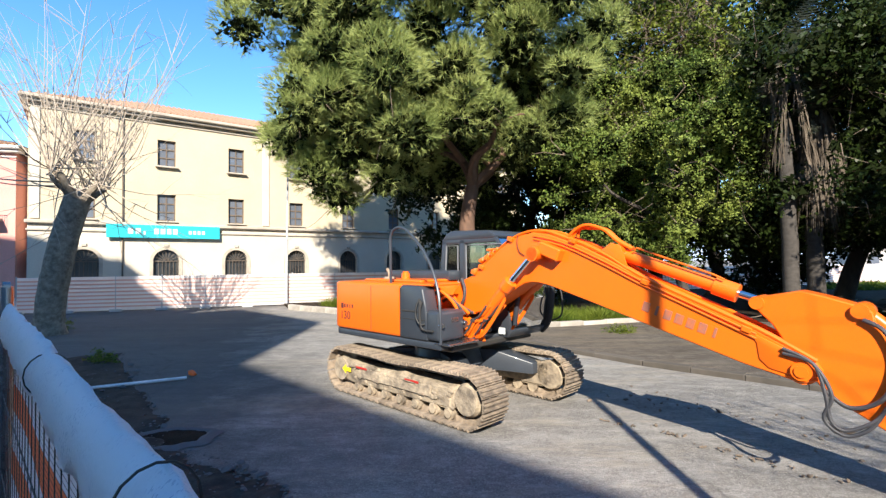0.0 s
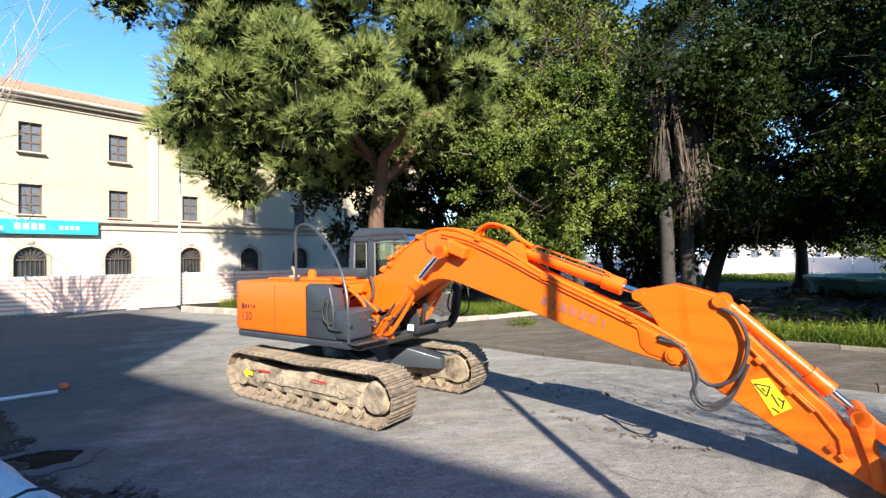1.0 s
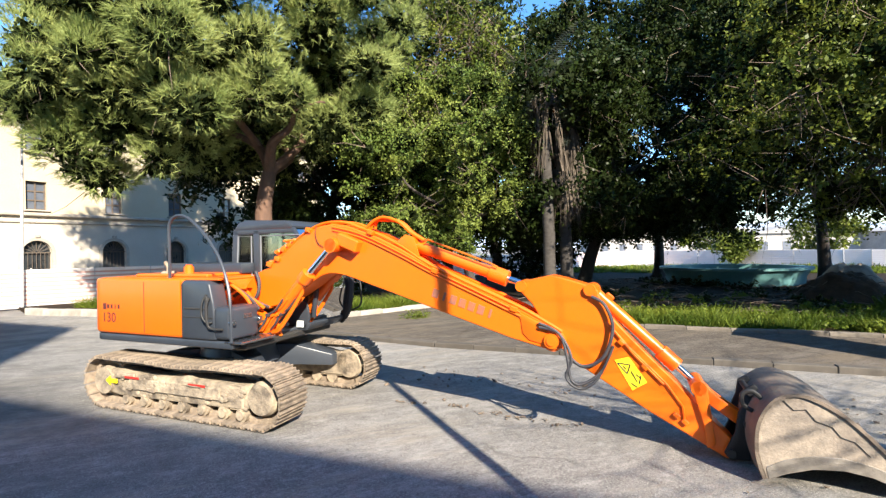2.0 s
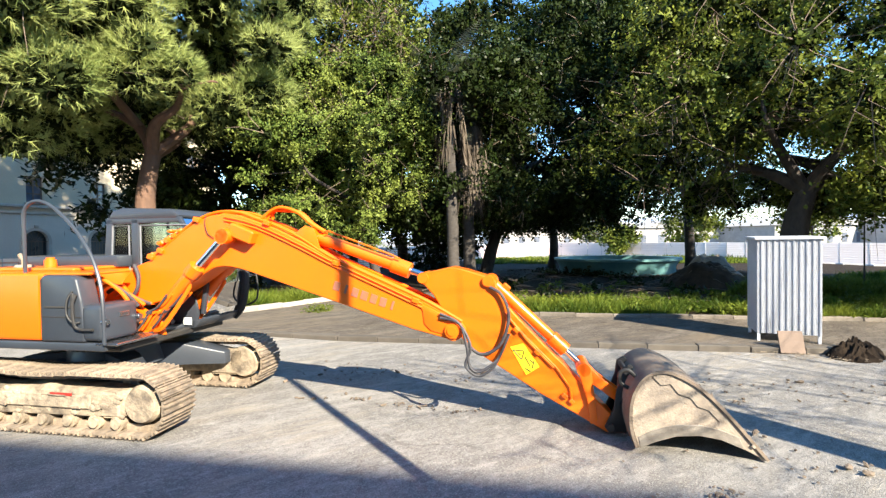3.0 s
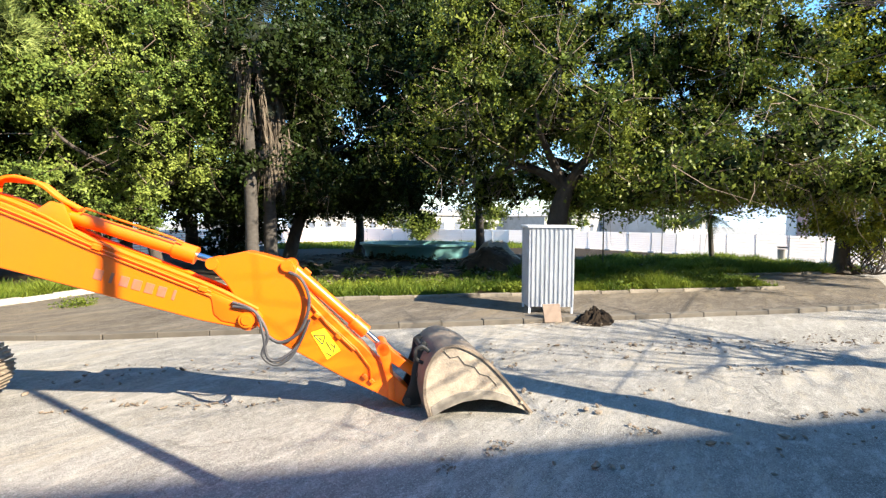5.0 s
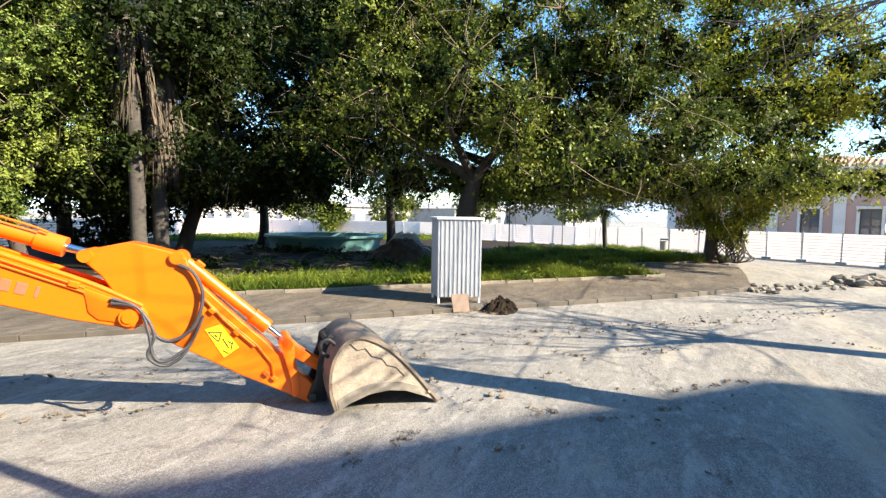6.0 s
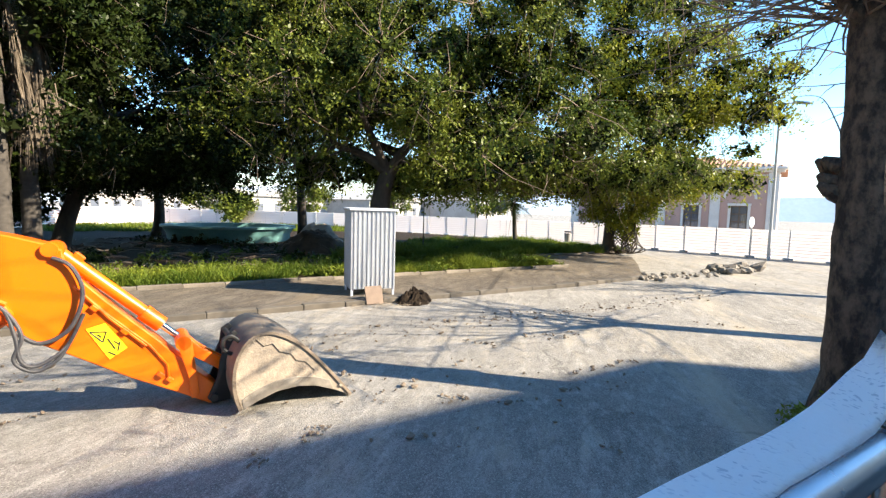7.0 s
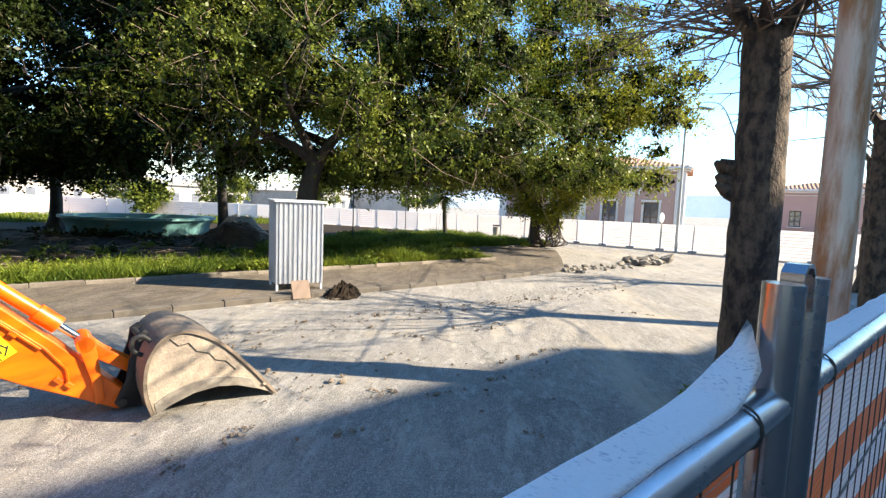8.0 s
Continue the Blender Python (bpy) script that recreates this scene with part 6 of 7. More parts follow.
for s0, s1, h in ((-9.2, -4, 22.9), (-4, 2.9, 21.4), (2.9, 10.41, 23.25), (10.41, 27.9, 18.6), (27.9, 53, 17.4)):
    sheet(bm, [back(s, w)[:2] for s, w in ((s0, -32), (s1, -32), (s1, -16.01), (s0, -16.01))], 0.0, h)
sheet(bm, [(-60, -24), (-18.5, -24), (-18.5, -4.5), (-60, -4.5)], 0.0, 23.0)
solid("building_behind", bm, WHITEW, "plain plastered building along the fenced pavement", "building", kind="structure", smooth=0)


# ---- hoarding round the square ----
def hoarding(line, h, label, stripe, panel=2.0):
    run = thing("hoarding", Matrix(), label, "hoarding")
    t = bmesh.new()
    n = 9
    prof = []
    for k in range(n):
        za, zb = 0.06 + (h - 0.06) * k / n, 0.06 + (h - 0.06) * (k + 1) / n
        prof += [(0.0, za), (-0.018, za + 0.05), (-0.018, zb - 0.05)]
    prof.append((0.0, h))
    lo = [t.verts.new((0.01, y, z)) for y, z in prof]
    hi = [t.verts.new((panel - 0.01, y, z)) for y, z in prof]
    for k in range(len(prof) - 1):
        t.faces.new((lo[k], hi[k], hi[k + 1], lo[k + 1]))
    ob = mesh_object("sheet", t, HOARD)
    me_w = ob.data
    bpy.data.objects.remove(ob)
    t = bmesh.new()
    for k in range(1, n):
        z = 0.06 + (h - 0.06) * k / n
        t.faces.new([t.verts.new(q) for q in ((0.01, -0.022, z - 0.035), (panel - 0.01, -0.022, z - 0.035), (panel - 0.01, -0.022, z + 0.035), (0.01, -0.022, z + 0.035))])
    ob = mesh_object("stripes", t, stripe)
    me_p = ob.data
    bpy.data.objects.remove(ob)
    t = bmesh.new()
    rod(t, (0, 0, -0.02), (0, 0, h + 0.06), 0.03, n=8)
    box(t, (0, 0, 0.05), (0.5, 0.24, 0.12), bevel=0.02)
    ob = mesh_object("post", t, POLEM)
    me_s = ob.data
    bpy.data.objects.remove(ob)
    for a, b in zip(line, line[1:]):
        a, b = Vector((*a, 0)), Vector((*b, 0))
        m = max(1, round((b - a).length / panel))
        ang = math.degrees(math.atan2(b.y - a.y, b.x - a.x))
        for k in range(m):
            p = a.lerp(b, k / m)
            mat = pose(p.x, p.y, 0.0, RNG.normal() * 1.2, 0, ang) @ Matrix.Diagonal(((b - a).length / m / panel, 1, 1, 1))
            sh = piece("panel", me_w, run, mat)
            tagged(piece("stripes", me_p, sh, Matrix()), kind="stuff")
            piece("post", me_s, run, pose(p.x, p.y, 0.0, 0, 0, ang))


hoarding([(-19.5, 22.6), (-10.2, 25.3), (-4, 27.2), (46, 43)], 1.65, "pink and white striped plastic hoarding before the buildings", HOARDP)
hoarding([(46, 43), (47, 22), (40.5, 5), (33.5, -7), (28.9, -12.8), (24, -18.7), (14, -30)], 1.6, "pink and white striped plastic hoarding round the park", HOARDL)


# ---- metal box, clods, rubble ----
def metal_box():
    c = Vector((10.75, 4.55, 0.1))
    mb = thing("metal_cabinet", pose(c.x, c.y, 0.1, 0, 0, BOX_TURN), "corrugated galvanised sheet cabinet on short legs", "cabinet")
    w, d, h = BOX_W, BOX_D, 2.02
    for nm, y, ang, ln in (("front", -d / 2, 0, w), ("back", d / 2, 180, w), ("side", 0, 90, d), ("side", 0, -90, d)):
        bm = bm_new()
        prof, k, n = [], 0, max(6, round(ln / 0.105))
        for i in range(n):
            x0 = -ln / 2 + ln * i / n
            p = ln / n
            prof += [(x0, 0.0), (x0 + p * 0.5, 0.0), (x0 + p * 0.62, -0.018), (x0 + p * 0.88, -0.018)]
        prof.append((ln / 2, 0.0))
        lo = [bm.verts.new((x, y_, 0.16)) for x, y_ in prof]
        hi = [bm.verts.new((x, y_, h)) for x, y_ in prof]
        for i in range(len(prof) - 1):
            bm.faces.new((lo[i], lo[i + 1], hi[i + 1], hi[i]))
        bmesh.ops.solidify(bm, geom=list(bm.faces), thickness=0.004)
        off = w / 2 if nm == "side" else d / 2
        bm.transform(pose(0, 0, 0, 0, 0, ang) @ Matrix.Translation((0, -off, 0)))
        part("wall_sheet", bm, BOXM, mb, smooth=0)
    for x in (-w / 2 + 0.03, w / 2 - 0.03):
        for y in (-d / 2 + 0.03, d / 2 - 0.03):
            bm = bm_new()
            box(bm, (x, y, 1.0), (0.05, 0.05, 2.0))
            part("leg", bm, BOXM, mb)
    bm = bm_new()
    box(bm, (0, 0, h + 0.03), (w + 0.1, d + 0.1, 0.05), pose(0, 0, 0, 1.2, 0, 0), 0.008)
    part("lid", bm, BOXM, mb)


BOX_TURN, BOX_W, BOX_D = -58, 1.06, 0.95
metal_box()
bm = bm_new()
box(bm, (0, 0, 0.2), (0.42, 0.025, 0.42), pose(0, 0, 0, -20, 0, 0), 0.005)
solid("sheet_offcut", bm, TIN, "square brown sheet offcut leaning at the kerb", "sheet", m=pose(9.88, 4.1, 0.0, 0, 0, -46))


def heap(name, c, r, h, mat, label, seed, n=26, category="heap", rugged=1.0):
    bm = bm_new()
    g = {}
    for i in range(n):
        for j in range(n):
            x, y = (i / (n - 1) * 2 - 1), (j / (n - 1) * 2 - 1)
            d = math.hypot(x, y)
            f = max(0.0, 1 - d) ** 0.8
            nz = rugged * noise.noise(Vector((x * 2.5 + seed, y * 2.5, seed))) * 0.35 + rugged * noise.noise(Vector((x * 8 + seed, y * 8, seed))) * 0.16
            g[i, j] = bm.verts.new((x * r[0] * (1 + 0.15 * nz), y * r[1] * (1 + 0.15 * nz), max(-0.02, h * f * (1 + nz) + (0.05 * nz if f > 0 else -0.03))))
    for i in range(n - 1):
        for j in range(n - 1):
            bm.faces.new((g[i, j], g[i + 1, j], g[i + 1, j + 1], g[i, j + 1]))
    return solid(name, bm, mat, label, category, m=pose(*c))


heap("soil_heap", (10.55, 3.35, 0.0), (0.62, 0.42), 0.3, MUD, "small jagged heap of black soil at the kerb", 3.1, 40, rugged=2.2)
heap("earth_heap", (20.6, 10.9, 0.1), (2.4, 1.6), 1.15, EARTH, "brown heap of soil and cut branches in the park", 5.4)
heap("gravel_heap", (23.4, 12.2, 0.1), (1.9, 1.5), 1.35, SAND, "pale heap of sand and rubble", 8.2)


def stone(bm, c, s, seed):
    t = bmesh.new()
    bmesh.ops.create_icosphere(t, subdivisions=1, radius=1.0)
    for v in t.verts:
        v.co *= 0.75 + 0.5 * noise.noise(v.co * 1.7 + Vector((seed, 0, 0)))
        v.co = Vector((v.co.x * s[0], v.co.y * s[1], v.co.z * s[2]))
    t.transform(pose(*c, RNG.normal() * 15, RNG.normal() * 15, RNG.random() * 360))
    add_to(bm, t)


rub = thing("rubble_row", Matrix(), "row of broken concrete lumps at the road's edge", "rubble")
a, b = Vector((17.1, -3.2, 0)), Vector((22.4, -8.6, 0))
for k in range(70):
    t = RNG.random()
    p = a.lerp(b, t) + Vector((RNG.normal() * 0.35, RNG.normal() * 0.35, 0))
    s = RNG.uniform(0.07, 0.16) if t < 0.6 else RNG.uniform(0.12, 0.36)
    bm = bm_new()
    stone(bm, (p.x, p.y, s * 0.4), (s * 1.3, s, s * 0.75), k)
    part("lump", bm, RUBBLE, rub, smooth=0)
bm = bm_new()
for s0, w0, n, sp in ((3.0, 1.9, 60, 1.0), (6.6, 1.6, 60, 1.5), (11.5, 1.9, 120, 2.2), (14.5, 1.6, 120, 2.6), (8.9, -0.6, 40, 0.9), (9.8, -1.8, 40, 1.1), (18, 1.5, 70, 2.5)):
    for k in range(n):
        x, y, _ = along(s0 + RNG.normal() * sp, w0 + RNG.normal() * 0.3)
        r = RNG.uniform(0.008, 0.03) if k % 14 else RNG.uniform(0.03, 0.055)
        stone(bm, (x, y, r * 0.3), (r * 1.5, r, r * 0.6), k)
for s0, w0, s1, w1 in [(4.06, 0.34, 5.23, 0.29), (7.25, -1.36, 7.57, -1.32), (8.91, -1.32, 9.16, -1.39), (6.77, -1.65, 6.88, -1.6), (8.37, 1.14, 8.6, 1.17), (10.56, 0.63, 10.84, 0.2), (11.67, 0.51, 12.38, -0.01), (7.3, -1.35, 7.55, -1.3), (8.95, -1.26, 9.18, -1.33), (10.62, 0.71, 10.89, 0.24), (11.74, 0.52, 12.82, 0.19), (10.87, -1.27, 12.26, -1.5), (9.63, -2.93, 9.68, -3.13), (15.72, -0.23, 16.25, -1.15), (2.54, 0.49, 4.49, 0.39)]:
    m = max(3, int(math.hypot(s1 - s0, w1 - w0) / 0.16))
    for k in range(m):
        t = (k + RNG.random() * 0.7) / m
        x, y, _ = along(s0 + (s1 - s0) * t + RNG.normal() * 0.03, w0 + (w1 - w0) * t + RNG.normal() * 0.06)
        for q in range(4):
            r = RNG.uniform(0.006, 0.026)
            stone(bm, (x + RNG.normal() * 0.035, y + RNG.normal() * 0.035, r * 0.35), (r * 1.7, r, r * 0.7), k + q)
tagged(mesh_object("clods", bm, MUDDY, 0), "scattered clods of dried mud dropped by the tracks", "clods", kind="stuff")

# basin in the park
bm = bm_new()
prof = [(3.25, 0.0), (3.3, 0.45), (3.5, 0.75), (3.62, 0.78), (3.62, 0.9), (3.2, 0.9), (3.1, 0.5), (0.0, 0.42)]
n = 56
rings = [[bm.verts.new((r * math.cos(2 * math.pi * k / n), r * math.sin(2 * math.pi * k / n), z)) for k in range(n)] for r, z in prof[:-1]]
for p, q in zip(rings, rings[1:]):
    for k in range(n):
        bm.faces.new((p[k], p[(k + 1) % n], q[(k + 1) % n], q[k]))
bm.faces.new(rings[-1])
solid("fountain_basin", bm, POOLM, "round teal-painted fountain basin in the park", "basin", m=pose(24.6, 18.2, 0.1))


# ---- poles ----
def pole(name, p, h, r, mat, label, category, lean=(0, 0), arm=None, head=None):
    po = thing(name, pose(*p), label, category)
    bm = bm_new()
    pts = [(lean[0] * k / 8, lean[1] * k / 8, h * k / 8 - 0.05) for k in range(9)]
    tube(bm, pts, [r * (1 - 0.35 * k / 8) for k in range(9)], 12)
    if arm:
        tube(bm, arc_points([pts[-1], (pts[-1][0] + arm[0] * 0.5, pts[-1][1] + arm[1] * 0.5, h + arm[2] * 0.8), (pts[-1][0] + arm[0], pts[-1][1] + arm[1], h + arm[2])], 4), r * 0.5, 8)
    part("shaft", bm, mat, po)
    if head:
        bm = bm_new()
        e = Vector((pts[-1][0] + (arm[0] if arm else 0), pts[-1][1] + (arm[1] if arm else 0), h + (arm[2] if arm else 0)))
        box(bm, e + Vector((0, -0.3, 0)), (0.28, 0.75, 0.14), pose(0, 0, 0, 6, 0, 0), 0.05, 2)
        part("lamp_head", bm, GALV, po)
    return po


pole("utility_pole", (1.78, -1.27, 0), 8.5, 0.085, RUSTPOLE, "leaning painted steel pole streaked with rust", "pole", (0.06, 0.0))
pole("street_lamp", (28.6, -11.7, 0), 8.2, 0.09, POLEM, "tall grey street lamp behind the rubble", "street lamp", (-0.2, 0.1), (0.0, -0.7, 0.1), True)
pole("street_lamp", (-8.35, 25.6, 0), 8.0, 0.07, POLEM, "slim pale lamp post before the facade", "street lamp", (0.1, 0), (0.4, 0, 0.1), True)
pole("thin_post", (23.3, 6.3, 0.1), 3.0, 0.035, DARK, "thin black post in the park", "post")
pole("thin_post", (33.0, 5.0, 0.1), 3.0, 0.035, DARK, "thin black post in the park", "post")
bm = bm_new()
tube(bm, arc_points([(28.4, -12.2, 8.2), (24.0, -10.4, 7.6), (15.0, -7.0, 5.6), (5.75, -2.9, 3.0)], 6), 0.012, 5)
solid("cable", bm, RUBBER, "thin black cable slung from the lamp to the plane tree", "cable")
sg = pole("road_sign", (29.8, -11.2, 0), 2.0, 0.03, POLEM, "round road sign seen from behind", "road sign")
bm = bm_new()
rod(bm, (-0.02, -0.02, 2.0), (0.02, 0.02, 2.0), 0.3, n=24)
part("disc", bm, WHITEP, sg)
bn = thing("litter_bin", pose(34.5, -1.4, 0.1), "small grey litter bin on a post", "bin")
bm = bm_new()
rod(bm, (0, 0, 0.1), (0, 0, 0.7), 0.22, 0.26, n=14)
part("body", bm, CONCR, bn)
bm = bm_new()
box(bm, (0, 0, 0.82), (0.55, 0.5, 0.08), bevel=0.02)
part("hood", bm, DARK, bn)

# far houses and hills
for x, y, w, d, h, m in ((74, 44, 14, 8, 3.6, FARW), (86, 30, 20, 10, 3.6, CONCR), (82, 64, 18, 10, 4.4, CONCR), (100, 15, 22, 12, 4.2, FARW), (66, 66, 16, 8, 3.6, FARW)):
    hs = thing("far_house", pose(x, y, 0, 0, 0, RNG.uniform(-40, 0)), "pale low building far behind the park", "building", "far buildings")
    bm = bm_new()
    box(bm, (0, 0, h / 2), (w, d, h))
    part("wall", bm, m, hs)
    bm = bm_new()
    slab(bm, [(-w / 2 - 0.4, h), (w / 2 + 0.4, h), (0, h + 1.3)], -d / 2 - 0.4, d / 2 + 0.4)
    part("roof", bm, CONCR, hs)
    for k in range(int(w / 3)):
        bm = bm_new()
        box(bm, (-w / 2 + 1.5 + 3 * k, -d / 2, h * 0.5), (1.1, 0.1, 1.4))
        wi = part("window", bm, PANE, hs)
bm = bm_new()
for k in range(80):
    a0, a1 = radians(-75 + 2 * k), radians(-75 + 2 * (k + 1))
    h0, h1 = [60 + 45 * noise.noise(Vector((a * 3, 1.7, 0))) + 18 * noise.noise(Vector((a * 11, 4.1, 0))) for a in (a0, a1)]
    v = [bm.verts.new(q) for q in ((1400 * math.cos(a0), 1400 * math.sin(a0), -5), (1400 * math.cos(a1), 1400 * math.sin(a1), -5), (1480 * math.cos(a1), 1480 * math.sin(a1), h1), (1480 * math.cos(a0), 1480 * math.sin(a0), h0))]
    bm.faces.new(v)
bmesh.ops.remove_doubles(bm, verts=bm.verts, dist=0.01)
solid("backdrop_hills", bm, HAZE, "hills on the horizon, painted pale blue for haze", "hills", kind="structure")
for x, y, r, h in ((56, 30, 3.0, 5.5), (62, 20, 3.4, 6), (52, 40, 3.0, 5), (66, 8, 3.2, 6), (46, 33, 1.6, 3.6)):
    cs, rs = clumps((x, y, h * 0.6), (r, r, h * 0.38), 26, 0.6, 1.1, 0.4)
    crown_tree("far_tree", (x, y, 0.0), [(0, 0, 0), (0.1, 0, 1.0), (0, 0.1, h * 0.45)], 0.16, cs, rs, 10, BARKD, LIMEF, "small green tree beyond the park hoarding", count=6000, leaf=(0.3, 0.18), group="far trees")


# ---- fence beside the camera ----
FW = 0.15
fence = thing("site_fence", Matrix(), "galvanised mesh fence with orange netting and white cloth", "fence")


def fp(s, z, w=FW):
    return back(s, w, z)


RAIL = 1.965
for s0, s1 in ((-2.68, 0.81), (0.92, 4.4), (4.48, 7.95), (-6.2, -2.76)):
    pn = thing("panel", Matrix(), "", "")
    for key in list(pn.keys()):
        del pn[key]
    pn.parent = fence
    bm = bm_new()
    rod(bm, fp(s0, RAIL), fp(s1, RAIL), 0.0205, n=14)
    part("top_rail", bm, GALV, pn)
    bm = bm_new()
    rod(bm, fp(s0, 0.2), fp(s1, 0.2), 0.0205, n=10)
    part("bottom_rail", bm, GALV, pn)
    for s in (s0, s1):
        bm = bm_new()
        rod(bm, fp(s, 0.05), fp(s, RAIL + 0.14), 0.0215, n=18)
        part("post", bm, GALV, pn)
    bm = bm_new()
    n = int((s1 - s0) / 0.075)
    for k in range(1, n):
        s = s0 + (s1 - s0) * k / n
        rod(bm, fp(s, 0.2, FW - 0.012), fp(s, RAIL, FW - 0.012), 0.0012, n=5)
    for z in (0.5, 0.8, 1.1, 1.4, 1.7):
        rod(bm, fp(s0, z, FW - 0.012), fp(s1, z, FW - 0.012), 0.002, n=5)
    part("wire", bm, DARK, pn, kind="stuff")
    net = {0: bm_new(), 1: bm_new()}
    for k in range(118):
        z = 0.27 + 0.0143 * k
        kd = 0 if (z - 1.865) % 0.24 < 0.1 else 1
        m = 14
        for q in range(m):
            a_, b_ = s0 + 0.03 + (s1 - s0 - 0.06) * q / m, s0 + 0.03 + (s1 - s0 - 0.06) * (q + 1) / m
            v = [net[kd].verts.new(fp(s_, z_ + 0.004 * math.sin(s_ * 2.6), FW + 0.024 + 0.006 * math.sin(s_ * 5 + z_ * 4))) for s_, z_ in ((a_, z), (b_, z), (b_, z + 0.0126), (a_, z + 0.0126))]
            net[kd].faces.new(v)
    part("netting", net[0], MESHO, pn, "orange plastic safety netting", kind="stuff")
    part("white_netting", net[1], NETW, pn, "white bands of the netting", kind="stuff")
    # cloth draped over the rail
    bm = bm_new()
    cols, g = int((s1 - s0) / 0.04), {}
    near = ((-0.026, -0.045), (-0.028, -0.025), (-0.026, 0.0), (-0.018, 0.022), (-0.006, 0.036), (0.008, 0.04), (0.02, 0.026), (0.028, 0.0), (0.031, -0.035), (0.032, -0.07))
    rise = ((0.43, 0.032), (0.29, 0.033), (0.185, 0.039), (0.12, 0.051), (0.05, 0.068), (0.0, 0.10))
    drop = range(10)
    a, b = s0 + 0.045, s1 - 0.01
    for i in range(cols + 1):
        s = a + (b - a) * i / cols
        back_ = s1 - s
        k = min(1.0, max(0.0, (1.0 - back_) / 0.5))
        if s0 > 0.9:
            k = max(k, min(1.0, max(0.0, (2.0 - (s - s0)) / 0.6)))
        top = rise[0][1]
        for (d0, h0), (d1, h1) in zip(rise, rise[1:]):
            if d1 <= back_ <= d0:
                top = h0 + (h1 - h0) * (d0 - back_) / (d0 - d1)
        low = 0.021 + 0.035 * max(0.0, 1 - back_ / 0.1) ** 1.5
        lift = 0.72 + 0.6 * min(2.1, max(0.0, back_ - 1.25))
        for j in range(10):
            wob = noise.noise(Vector((s * 3.5, j * 0.4, 2.0)))
            fold = 0.008 * noise.noise(Vector((s * 12, j * 0.7, 5.0)))
            wa, za = near[j]
            if za > 0:
                za *= lift
            if j <= 6:
                wb, zb = -0.004 + 0.006 * j, low + (top - low) * (j / 6) ** 0.8
            else:
                wb, zb = 0.034 + 0.003 * (j - 6), top - 0.045 * (j - 6)
            wa, za = wa * (1 - k) + wb * k, za * (1 - k) + zb * k
            if j in (0, 9):
                za += 0.022 * wob * (1 - k)
            fold *= 1 - 0.6 * k
            tuck = 0.055 * max(0.0, 1 - back_ / 0.3) * max(0.0, 1 - j / 5)
            g[i, j] = bm.verts.new(fp(s - tuck, RAIL + za + fold * 0.5, FW + wa + fold * (0.6 if j < 3 else 1)))
    for i in range(cols):
        for j in range(len(drop) - 1):
            bm.faces.new((g[i, j], g[i + 1, j], g[i + 1, j + 1], g[i, j + 1]))
    bmesh.ops.solidify(bm, geom=list(bm.faces), thickness=0.002)
    part("cloth", bm, CLOTH, pn, "white woven shade cloth rolled over the rail", smooth=80)
    for s, r in ((s0 + 0.1, 0.023), (s1 - 0.105, 0.0235), (s1 - 1.42, 0.043), (s1 - 2.2, 0.043)):
        pts = []
        for k in range(17):
            t = 2 * math.pi * k / 16
            pts.append(Vector(fp(s, RAIL + r * math.sin(t), FW + 0.9 * r * math.cos(t))))
        bm = bm_new()
        tube(bm, pts, 0.0015, 5)
        part("cable_tie", bm, RUBBER, pn)
for s in (0.865, 4.44, -2.72):
    bm = bm_new()
    slab(bm, [(-0.026, 0.0), (-0.026, 0.05), (-0.012, 0.06), (0.012, 0.06), (0.026, 0.05), (0.026, 0.0), (0.022, 0.0), (0.022, 0.046), (0.01, 0.055), (-0.01, 0.055), (-0.022, 0.046), (-0.022, 0.0)], -0.012, 0.012)
    bm.transform(Matrix.Translation(fp(s, RAIL + 0.1)) @ pose(0, 0, 0, 0, 0, -46))
    part("clamp", bm, GALV, fence)
    bm = bm_new()
    box(bm, (0, 0, 0.065), (0.62, 0.22, 0.13), bevel=0.03)
    bm.transform(Matrix.Translation(fp(s, 0.0)) @ pose(0, 0, 0, 0, 0, 44))
    part("foot", bm, CONCR, fence)

# ---- loose bits on the ground ----
bm = bm_new()
rod(bm, (-7.2, 8.85, 0.06), (-5.41, 9.9, 0.035), 0.03, n=10)
solid("pipe", bm, WHITEP, "white plastic pipe lying on the asphalt", "pipe")
bm = bm_new()
stone(bm, (-5.45, 10.2, 0.06), (0.1, 0.08, 0.07), 4)
solid("orange_rag", bm, ORANGE, "crumpled orange rag on the asphalt", "rag")


EDGE = [(-8.51, -2.95), (-4.11, -3.57), (-1.93, -3.79), (-0.6, -4.04), (0.34, -3.75), (0.81, -3.62), (1.34, -3.61), (2.06, -3.67)]
bm = bm_new()
n, rows_, g = 120, 16, {}
for i in range(n + 1):
    t = i / n * (len(EDGE) - 1)
    k = min(int(t), len(EDGE) - 2)
    s_ = EDGE[k][0] + (EDGE[k + 1][0] - EDGE[k][0]) * (t - k)
    w_ = EDGE[k][1] + (EDGE[k + 1][1] - EDGE[k][1]) * (t - k)
    w_ += 0.22 * noise.noise(Vector((i * 0.16, 0.3, 1.0))) + 0.09 * noise.noise(Vector((i * 0.6, 2.3, 1.0)))
    for j in range(rows_ + 1):
        f = j / rows_
        x, y, _ = along(s_ + 0.03 * noise.noise(Vector((i * 0.9, j * 0.9, 4))), w_ + (-5.55 - w_) * f ** 1.3)
        z = -0.002 + (0.028 + 0.05 * noise.noise(Vector((x * 3, y * 3, 1))) + 0.035 * noise.noise(Vector((x * 11, y * 11, 2)))) * min(1.0, 5 * f)
        g[i, j] = bm.verts.new((x, y, max(-0.005, z)))
